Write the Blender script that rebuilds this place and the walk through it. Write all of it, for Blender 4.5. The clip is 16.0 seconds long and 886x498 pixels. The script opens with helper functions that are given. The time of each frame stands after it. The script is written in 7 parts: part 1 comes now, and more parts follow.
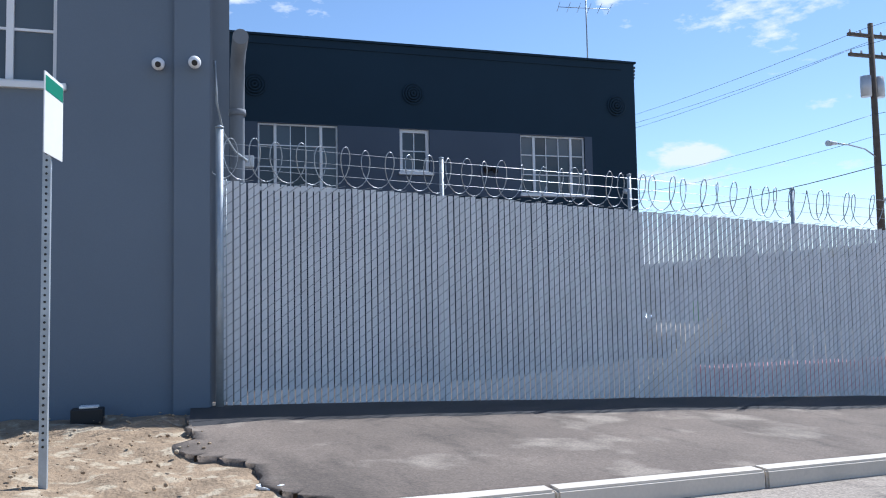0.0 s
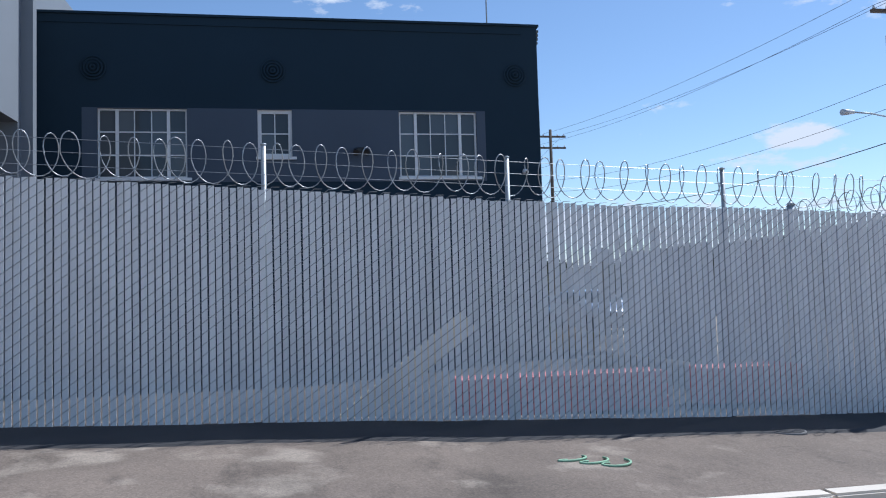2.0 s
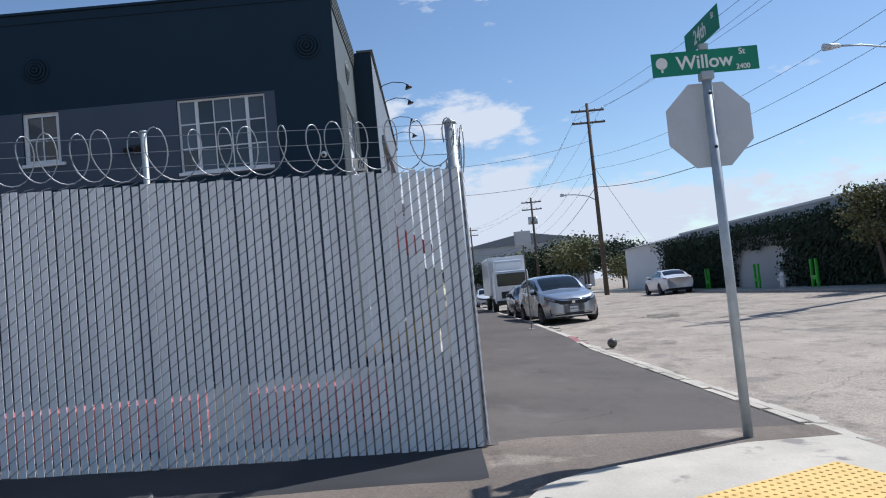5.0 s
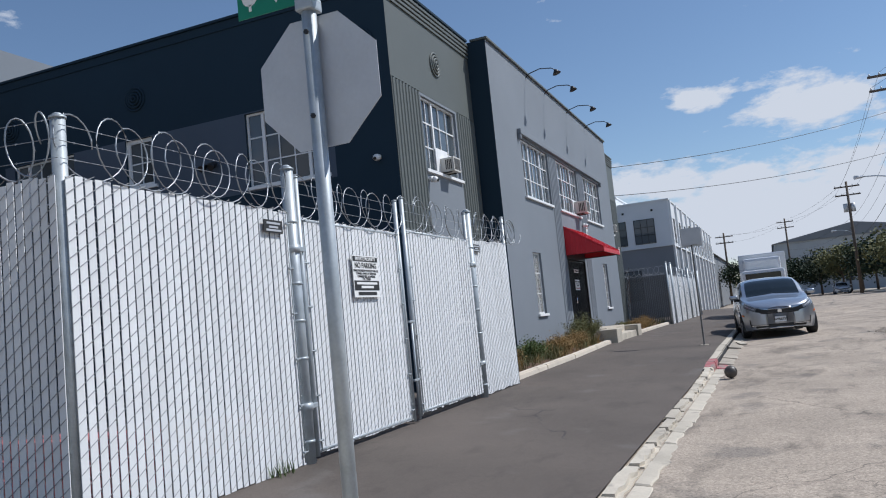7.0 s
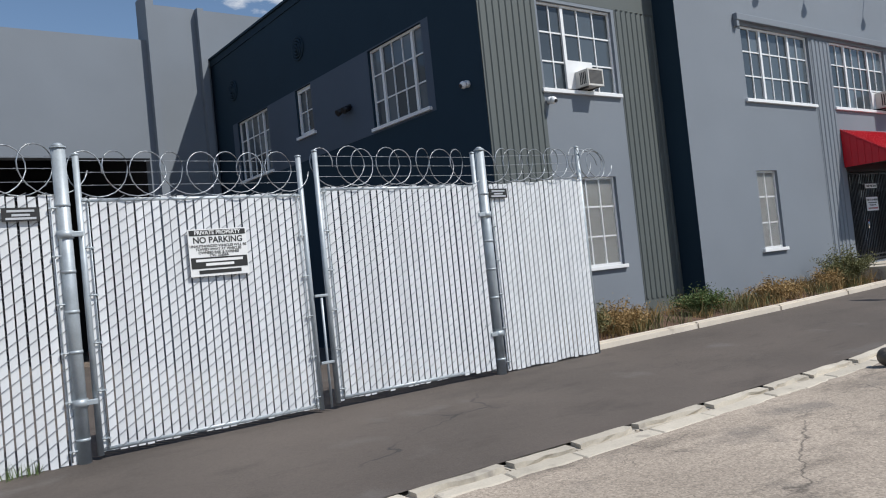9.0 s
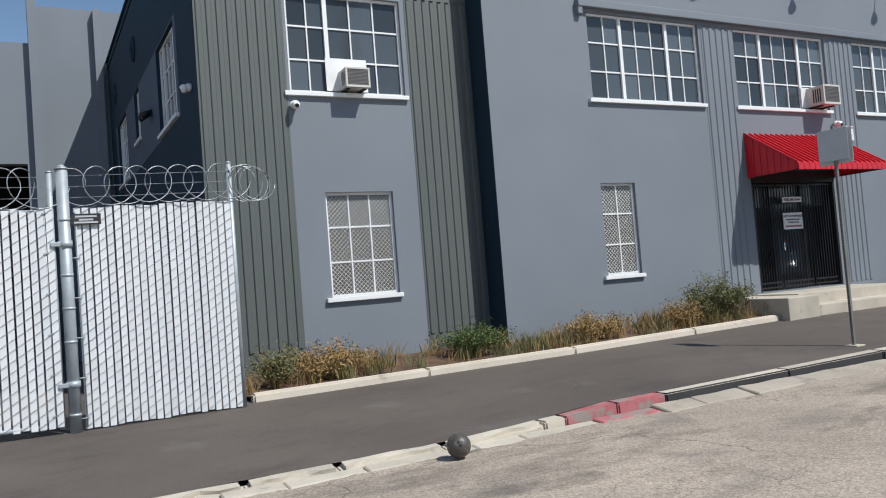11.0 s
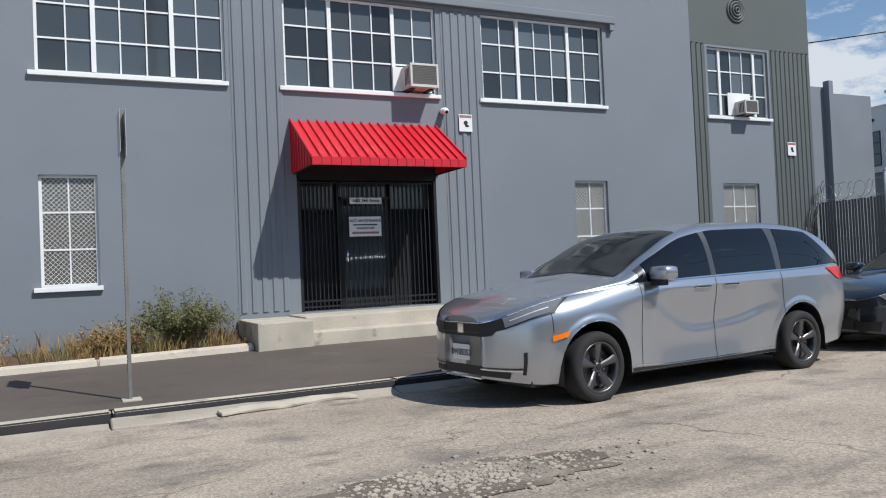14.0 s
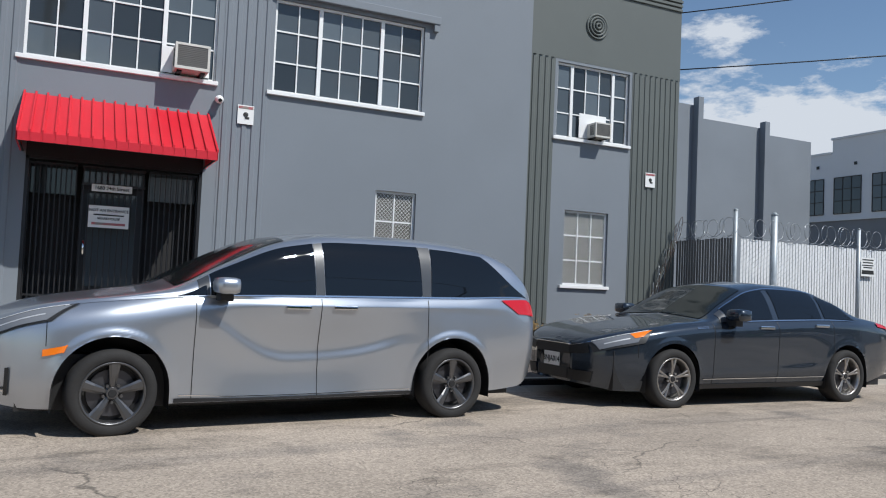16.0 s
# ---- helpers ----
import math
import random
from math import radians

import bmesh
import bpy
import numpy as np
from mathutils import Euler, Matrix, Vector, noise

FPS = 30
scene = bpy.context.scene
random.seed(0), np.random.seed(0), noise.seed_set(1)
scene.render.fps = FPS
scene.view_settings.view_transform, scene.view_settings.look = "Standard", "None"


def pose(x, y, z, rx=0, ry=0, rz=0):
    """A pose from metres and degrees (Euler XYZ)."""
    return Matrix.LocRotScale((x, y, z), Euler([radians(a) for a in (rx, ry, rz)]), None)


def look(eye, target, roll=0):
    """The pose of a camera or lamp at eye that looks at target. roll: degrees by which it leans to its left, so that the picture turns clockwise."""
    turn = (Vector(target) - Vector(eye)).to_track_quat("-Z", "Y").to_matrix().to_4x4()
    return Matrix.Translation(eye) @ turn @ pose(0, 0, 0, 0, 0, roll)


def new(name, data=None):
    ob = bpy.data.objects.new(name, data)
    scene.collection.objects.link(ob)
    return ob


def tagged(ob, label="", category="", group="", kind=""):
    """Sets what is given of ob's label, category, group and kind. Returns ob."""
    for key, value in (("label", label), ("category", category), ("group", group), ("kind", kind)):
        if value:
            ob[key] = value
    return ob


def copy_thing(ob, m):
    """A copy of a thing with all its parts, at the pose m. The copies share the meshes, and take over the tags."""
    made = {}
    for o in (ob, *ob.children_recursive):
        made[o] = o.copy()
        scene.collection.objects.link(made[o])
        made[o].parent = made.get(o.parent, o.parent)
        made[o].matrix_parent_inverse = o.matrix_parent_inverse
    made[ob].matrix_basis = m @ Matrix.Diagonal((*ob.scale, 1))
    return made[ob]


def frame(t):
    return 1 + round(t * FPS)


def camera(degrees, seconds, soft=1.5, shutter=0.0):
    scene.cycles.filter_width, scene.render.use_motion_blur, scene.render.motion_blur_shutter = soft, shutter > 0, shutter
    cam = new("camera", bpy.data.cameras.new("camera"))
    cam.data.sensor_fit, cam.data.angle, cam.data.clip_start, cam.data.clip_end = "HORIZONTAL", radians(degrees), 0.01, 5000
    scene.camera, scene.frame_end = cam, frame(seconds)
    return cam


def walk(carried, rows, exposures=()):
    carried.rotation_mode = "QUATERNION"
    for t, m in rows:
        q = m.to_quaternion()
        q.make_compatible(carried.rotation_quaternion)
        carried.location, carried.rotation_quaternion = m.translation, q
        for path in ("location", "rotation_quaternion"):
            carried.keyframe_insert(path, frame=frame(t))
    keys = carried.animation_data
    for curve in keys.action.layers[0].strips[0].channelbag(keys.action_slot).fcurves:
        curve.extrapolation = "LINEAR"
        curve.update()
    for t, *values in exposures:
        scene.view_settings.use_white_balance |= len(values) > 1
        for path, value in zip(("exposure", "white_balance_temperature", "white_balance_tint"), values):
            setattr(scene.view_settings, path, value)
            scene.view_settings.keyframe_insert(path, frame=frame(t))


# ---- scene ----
cam = camera(58.5, 16.0, soft=1.1)
PATH = [
    (0, look((-6.239, 10.961, 1.321), (-4.330, 10.380, 1.452), -1.1)),
    (0.5, look((-6.074, 9.676, 1.283), (-4.169, 9.088, 1.434), -2.2)),
    (1, look((-5.984, 8.470, 1.305), (-4.068, 7.918, 1.461), -1.3)),
    (1.5, look((-5.753, 7.336, 1.316), (-3.815, 6.850, 1.403), 0.2)),
    (2, look((-5.679, 6.261, 1.298), (-3.712, 5.918, 1.413), -1.7)),
    (2.5, look((-5.496, 5.246, 1.252), (-3.523, 4.993, 1.460), -4.6)),
    (3, look((-5.325, 4.259, 1.198), (-3.349, 4.037, 1.413), -5.3)),
    (3.5, look((-5.165, 3.169, 1.146), (-3.180, 3.024, 1.336), -6.2)),
    (4, look((-4.890, 2.233, 1.112), (-2.897, 2.144, 1.251), -6.0)),
    (4.5, look((-4.590, 1.281, 1.090), (-2.595, 1.207, 1.198), -4.8)),
    (4.7, look((-4.459, 0.883, 1.095), (-2.463, 0.821, 1.205), -5.2)),
    (6.8, look((-2.094, -3.166, 0.915), (-0.193, -2.566, 1.076), -4.7)),
    (7, look((-1.736, -3.515, 0.962), (0.108, -2.763, 1.150), -5.7)),
    (7.5, look((-0.831, -4.363, 1.019), (0.769, -3.188, 1.258), -7.2)),
    (8, look((0.207, -5.099, 1.007), (1.600, -3.670, 1.153), -6.9)),
    (8.5, look((1.270, -5.816, 1.047), (2.559, -4.288, 1.104), -6.2)),
    (9, look((2.395, -6.398, 1.089), (3.592, -4.797, 1.155), -5.9)),
    (9.2, look((2.877, -6.588, 1.107), (4.053, -4.973, 1.189), -5.8)),
    (11.5, look((8.811, -8.181, 1.070), (9.672, -6.377, 1.143), -4.3)),
    (12, look((10.246, -8.494, 1.058), (11.051, -6.665, 1.134), -4.3)),
    (12.5, look((11.642, -8.779, 1.026), (12.468, -6.961, 1.135), -5.3)),
    (13, look((12.876, -9.072, 1.006), (13.723, -7.264, 1.129), -5.1)),
    (13.5, look((14.092, -9.278, 1.020), (14.930, -7.463, 1.106), -3.9)),
    (14, look((15.226, -9.386, 1.001), (16.086, -7.582, 1.049), -2.5)),
    (14.5, look((16.202, -9.470, 1.007), (17.124, -7.697, 1.078), 0.2)),
    (15, look((17.096, -9.571, 1.005), (17.975, -7.778, 1.122), 2.4)),
    (15.5, look((17.862, -9.635, 0.970), (18.716, -7.831, 1.104), 2.5)),
    (16, look((18.622, -9.742, 0.944), (19.479, -7.938, 1.038), 2.5)),
]
walk(cam, PATH, [(0, 0.48, 5520, 10), (1, 0.26, 5530, 10), (2.5, 0.23, 5540, 10), (4.5, 0.17, 5730, 10), (7, -0.04, 5950, 10), (9, 0.0, 6190, 9), (11.5, 0.10, 6190, 8), (13, 0.18, 6180, 8), (14.5, 0.04, 6150, 8), (16, 0.02, 6120, 8)])

# ---- world, sun, exposure ----
SUN = Vector((0.59, -0.97, 1.43)).normalized()
world = bpy.data.worlds.new("sky")
scene.world = world
world.use_nodes = True
wt = world.node_tree
wt.nodes.clear()


def wnode(kind, **kw):
    n = wt.nodes.new(kind)
    for k, v in kw.items():
        n.inputs[k].default_value = v
    return n


sky = wt.nodes.new("ShaderNodeTexSky")
sky.sky_type, sky.sun_disc = "NISHITA", False
sky.sun_elevation, sky.sun_rotation = math.asin(SUN.z), math.atan2(SUN.x, SUN.y)
sky.air_density, sky.dust_density, sky.ozone_density = 1.0, 0.15, 1.4
geo = wt.nodes.new("ShaderNodeTexCoord")
mapping = wt.nodes.new("ShaderNodeMapping")
mapping.inputs["Scale"].default_value = (1.0, 1.0, 2.6)
cn = wnode("ShaderNodeTexNoise", Scale=2.9, Detail=10.0, Roughness=0.55)
ramp = wt.nodes.new("ShaderNodeMapRange")
ramp.inputs["From Min"].default_value, ramp.inputs["From Max"].default_value = 0.885, 1.0
sep = wt.nodes.new("ShaderNodeSeparateXYZ")
low = wt.nodes.new("ShaderNodeMapRange")
for k, v in (("From Min", 0.50), ("From Max", 0.08), ("To Min", -0.06), ("To Max", 0.10)):
    low.inputs[k].default_value = v
addn = wt.nodes.new("ShaderNodeMath")
addn.operation = "ADD"
# cumulus clouds: bearing, elevation, half width and half height in degrees
puff = None
for az, el, cw, ch in ((-40.3, 19.2, 5.4, 1.8), (-29.7, 20.4, 2.9, 1.6), (-34.7, 10.0, 2.2, 0.8), (-4.6, 11.2, 2.2, 1.0), (3.6, 13.7, 2.2, 0.9), (-4.1, 11.4, 5.2, 1.3),
                       (-6.1, 11.8, 2.4, 1.4), (7.0, 8.2, 4.4, 1.5), (0.6, 8.0, 3.0, 1.2), (-5.0, 7.9, 4.2, 1.5), (-2.0, 5.0, 16.0, 2.2), (61.9, 21.0, 5.0, 1.5),
                       (39.0, 12.0, 8.0, 3.6), (45.5, 17.8, 3.2, 1.3), (95.0, 14.0, 9.0, 3.0), (150.0, 12.0, 11.0, 3.0), (-150.0, 13.0, 11.0, 3.5), (-95.0, 12.0, 9.0, 3.0)):
    az, el = radians(az), radians(el)
    mp = wt.nodes.new("ShaderNodeMapping")
    mp.vector_type = "TEXTURE"
    mp.inputs["Location"].default_value = (math.cos(el) * math.cos(az), math.cos(el) * math.sin(az), math.sin(el))
    mp.inputs["Rotation"].default_value = (0, 0, az)
    mp.inputs["Scale"].default_value = (1.0, radians(cw), radians(ch))
    ln = wt.nodes.new("ShaderNodeVectorMath")
    ln.operation = "LENGTH"
    mr_ = wt.nodes.new("ShaderNodeMapRange")
    for k, v in (("From Min", 0.0), ("From Max", 1.5), ("To Min", 0.30), ("To Max", -0.05)):
        mr_.inputs[k].default_value = v
    wt.links.new(geo.outputs["Generated"], mp.inputs["Vector"])
    wt.links.new(mp.outputs["Vector"], ln.inputs[0])
    wt.links.new(ln.outputs["Value"], mr_.inputs["Value"])
    if puff:
        mxn = wt.nodes.new("ShaderNodeMath")
        mxn.operation = "MAXIMUM"
        wt.links.new(puff, mxn.inputs[0])
        wt.links.new(mr_.outputs["Result"], mxn.inputs[1])
        puff = mxn.outputs[0]
    else:
        puff = mr_.outputs["Result"]
addp = wt.nodes.new("ShaderNodeMath")
addp.operation = "ADD"
wt.links.new(puff, addp.inputs[1])
wt.links.new(addn.outputs[0], addp.inputs[0])
fluff = wnode("ShaderNodeTexNoise", Scale=20.0, Detail=10.0, Roughness=0.62)
wt.links.new(mapping.outputs["Vector"], fluff.inputs["Vector"])
addf = wt.nodes.new("ShaderNodeMath")
addf.operation = "MULTIPLY_ADD"
addf.inputs[1].default_value = 0.62
wt.links.new(fluff.outputs["Fac"], addf.inputs[0])
wt.links.new(addp.outputs[0], addf.inputs[2])
mixc = wt.nodes.new("ShaderNodeMix")
mixc.data_type = "RGBA"
mixc.inputs["B"].default_value = (6.6, 6.8, 7.2, 1)
bg = wnode("ShaderNodeBackground", Strength=0.10)
wout = wt.nodes.new("ShaderNodeOutputWorld")
for a, b in ((geo.outputs["Generated"], mapping.inputs["Vector"]), (mapping.outputs["Vector"], cn.inputs["Vector"]),
             (geo.outputs["Generated"], sep.inputs[0]), (sep.outputs["Z"], low.inputs["Value"]),
             (cn.outputs["Fac"], addn.inputs[0]), (low.outputs["Result"], addn.inputs[1]),
             (addf.outputs[0], ramp.inputs["Value"]), (ramp.outputs["Result"], mixc.inputs["Factor"]),
             (sky.outputs["Color"], mixc.inputs["A"]), (mixc.outputs["Result"], bg.inputs["Color"]),
             (bg.outputs[0], wout.inputs["Surface"])):
    wt.links.new(a, b)
sun = new("sun", bpy.data.lights.new("sun", "SUN"))
sun.data.energy, sun.data.angle, sun.data.color = 4.45, radians(0.53), (1.0, 0.95, 0.87)
sun.matrix_world = look(SUN * 60, (0, 0, 0))
scene.view_settings.exposure = 0.0


# ---- materials ----
def mat(name, col, rough=0.8, var=0.15, scale=1.2, fine=40.0, bump=0.15, metal=0.0, spot=None, spots=0.0, coat=0.0, island=0.0, dist=0.004):
    """A surface with broad stains, fine grain and relief."""
    m = bpy.data.materials.new(name)
    m.use_nodes = True
    t = m.node_tree
    p = t.nodes["Principled BSDF"]
    p.inputs["Roughness"].default_value, p.inputs["Metallic"].default_value = rough, metal
    p.inputs["Coat Weight"].default_value = coat
    p.inputs["Coat Roughness"].default_value = 0.05
    co = t.nodes.new("ShaderNodeTexCoord")
    big, small = t.nodes.new("ShaderNodeTexNoise"), t.nodes.new("ShaderNodeTexNoise")
    big.inputs["Scale"].default_value, big.inputs["Detail"].default_value = scale, 6
    small.inputs["Scale"].default_value, small.inputs["Detail"].default_value = fine, 3
    g = t.nodes.new("ShaderNodeNewGeometry")
    for n in (big, small):
        t.links.new(g.outputs["Position"] if island >= 0 else co.outputs["Object"], n.inputs["Vector"])
    mx = t.nodes.new("ShaderNodeMath")
    mx.operation = "MULTIPLY_ADD"
    mx.inputs[1].default_value = 0.45
    t.links.new(small.outputs["Fac"], mx.inputs[0])
    t.links.new(big.outputs["Fac"], mx.inputs[2])
    rg = t.nodes.new("ShaderNodeMapRange")
    rg.inputs["From Min"].default_value, rg.inputs["From Max"].default_value = 0.42, 1.03
    rg.inputs["To Min"].default_value, rg.inputs["To Max"].default_value = 1 - var, 1 + var
    t.links.new(mx.outputs[0], rg.inputs["Value"])
    last = rg.outputs["Result"]
    if island > 0:
        oi = t.nodes.new("ShaderNodeObjectInfo")
        r2 = t.nodes.new("ShaderNodeMapRange")
        r2.inputs["To Min"].default_value, r2.inputs["To Max"].default_value = 1 - island, 1 + island
        t.links.new(oi.outputs["Random"], r2.inputs["Value"])
        mm = t.nodes.new("ShaderNodeMath")
        mm.operation = "MULTIPLY"
        t.links.new(last, mm.inputs[0])
        t.links.new(r2.outputs["Result"], mm.inputs[1])
        last = mm.outputs[0]
    vm = t.nodes.new("ShaderNodeVectorMath")
    vm.operation = "SCALE"
    vm.inputs[0].default_value = col[:3]
    t.links.new(last, vm.inputs["Scale"])
    out = vm.outputs[0]
    if spot:
        sn = t.nodes.new("ShaderNodeTexNoise")
        sn.inputs["Scale"].default_value, sn.inputs["Detail"].default_value = scale * 1.7, 8
        t.links.new(g.outputs["Position"], sn.inputs["Vector"])
        sr = t.nodes.new("ShaderNodeMapRange")
        sr.inputs["From Min"].default_value, sr.inputs["From Max"].default_value = 0.62 - spots, 0.72 - spots
        t.links.new(sn.outputs["Fac"], sr.inputs["Value"])
        mc = t.nodes.new("ShaderNodeMix")
        mc.data_type = "RGBA"
        mc.inputs["B"].default_value = (*spot, 1)
        t.links.new(sr.outputs["Result"], mc.inputs["Factor"])
        t.links.new(out, mc.inputs["A"])
        out = mc.outputs["Result"]
    t.links.new(out, p.inputs["Base Color"])
    if bump:
        bp = t.nodes.new("ShaderNodeBump")
        bp.inputs["Strength"].default_value, bp.inputs["Distance"].default_value = bump, dist
        t.links.new(mx.outputs[0], bp.inputs["Height"])
        t.links.new(bp.outputs[0], p.inputs["Normal"])
    return m


def glass(name, tint=(0.02, 0.025, 0.03), rough=0.03, vary=0.0):
    """Dark window glass: a glossy coat over a dark room."""
    m = bpy.data.materials.new(name)
    m.use_nodes = True
    p = m.node_tree.nodes["Principled BSDF"]
    p.inputs["Base Color"].default_value = (*tint, 1)
    p.inputs["Roughness"].default_value = rough
    p.inputs["IOR"].default_value = 1.5
    if vary:
        t = m.node_tree
        oi = t.nodes.new("ShaderNodeObjectInfo")
        r2 = t.nodes.new("ShaderNodeMapRange")
        r2.inputs["To Min"].default_value, r2.inputs["To Max"].default_value = 1 - vary, 1 + vary
        t.links.new(oi.outputs["Random"], r2.inputs["Value"])
        vm = t.nodes.new("ShaderNodeVectorMath")
        vm.operation = "SCALE"
        vm.inputs[0].default_value = tint
        t.links.new(r2.outputs["Result"], vm.inputs["Scale"])
        t.links.new(vm.outputs[0], p.inputs["Base Color"])
    return m


M = {}
M["road"] = mat("worn_concrete_road", (0.362, 0.302, 0.243), 0.92, 0.24, 0.7, 38, 0.8, spot=(0.24, 0.205, 0.172), spots=0.05, dist=0.01)
M["asphalt"] = mat("dark_asphalt", (0.098, 0.080, 0.068), 0.9, 0.25, 0.6, 140, 0.7, spot=(0.13, 0.115, 0.105), dist=0.006)
M["asphalt_old"] = mat("old_brown_asphalt", (0.172, 0.136, 0.108), 0.95, 0.34, 0.9, 60, 0.7, spot=(0.30, 0.25, 0.20), spots=0.05, dist=0.008)
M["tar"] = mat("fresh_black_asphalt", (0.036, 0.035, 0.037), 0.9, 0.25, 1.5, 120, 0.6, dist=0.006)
M["concrete"] = mat("pale_concrete", (0.48, 0.43, 0.355), 0.9, 0.2, 2.5, 60, 0.4, spot=(0.26, 0.23, 0.2), dist=0.006, island=0.12)
M["kerbtop"] = mat("cream_painted_kerb", (0.62, 0.55, 0.46), 0.85, 0.12, 2.0, 50, 0.3, spot=(0.40, 0.34, 0.28), spots=-0.02, island=0.05)
M["soil"] = mat("dry_soil", (0.31, 0.222, 0.140), 1.0, 0.4, 5.0, 40, 0.9, spot=(0.47, 0.38, 0.265), spots=0.08, dist=0.03)
M["bed"] = mat("brown_mulch", (0.12, 0.07, 0.045), 1.0, 0.4, 6.0, 70, 0.9, dist=0.03)
M["grey"] = mat("grey_stucco_paint", (0.190, 0.212, 0.242), 0.75, 0.09, 0.55, 110, 0.22, dist=0.004)
M["char"] = mat("charcoal_stucco_paint", (0.017, 0.036, 0.056), 0.75, 0.08, 0.8, 110, 0.22, dist=0.004)
M["char"].node_tree.nodes["Principled BSDF"].inputs["Specular IOR Level"].default_value = 0.2
M["slate"] = mat("slate_blue_paint", (0.070, 0.092, 0.128), 0.75, 0.08, 0.8, 110, 0.2, dist=0.004)
M["neigh"] = mat("blue_grey_stucco_paint", (0.148, 0.182, 0.226), 0.75, 0.09, 0.6, 110, 0.22, dist=0.004)
M["sage"] = mat("sage_grey_paint", (0.100, 0.112, 0.107), 0.6, 0.07, 1.0, 90, 0.12)
M["white"] = mat("white_gloss_paint", (0.80, 0.80, 0.80), 0.45, 0.05, 4, 60, 0.06)
M["glass"] = glass("window_glass", (0.072, 0.086, 0.098), 0.04, 0.65)
M["shade"] = glass("glass_over_pale_blind", (0.13, 0.125, 0.112), 0.06)
M["slat"] = mat("light_grey_slat_plastic", (0.70, 0.712, 0.725), 0.68, 0.07, 5, 60, 0.05, island=0.05)
M["darkslat"] = mat("dark_grey_slat_plastic", (0.13, 0.135, 0.14), 0.5, 0.08, 5, 60, 0.05, island=0.05)
M["galv"] = mat("galvanised_steel", (0.41, 0.448, 0.475), 0.5, 0.18, 9, 80, 0.06, metal=0.35)
M["wire"] = mat("galvanised_wire", (0.40, 0.42, 0.44), 0.42, 0.1, 9, 80, 0.0, metal=0.7)
M["meshwire"] = mat("weathered_mesh_wire", (0.25, 0.26, 0.275), 0.6, 0.15, 9, 80, 0.0, metal=0.3)
M["oldsteel"] = mat("weathered_steel_post", (0.20, 0.195, 0.185), 0.6, 0.2, 9, 80, 0.06, metal=0.3)
M["red"] = mat("red_enamelled_metal", (0.58, 0.016, 0.030), 0.38, 0.08, 3, 60, 0.03)
M["black"] = mat("black_iron", (0.012, 0.012, 0.014), 0.45, 0.2, 6, 80, 0.05)
# near-black colour that stands in for the shade of deep interiors
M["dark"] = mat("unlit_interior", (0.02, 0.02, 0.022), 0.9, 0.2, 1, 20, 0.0)


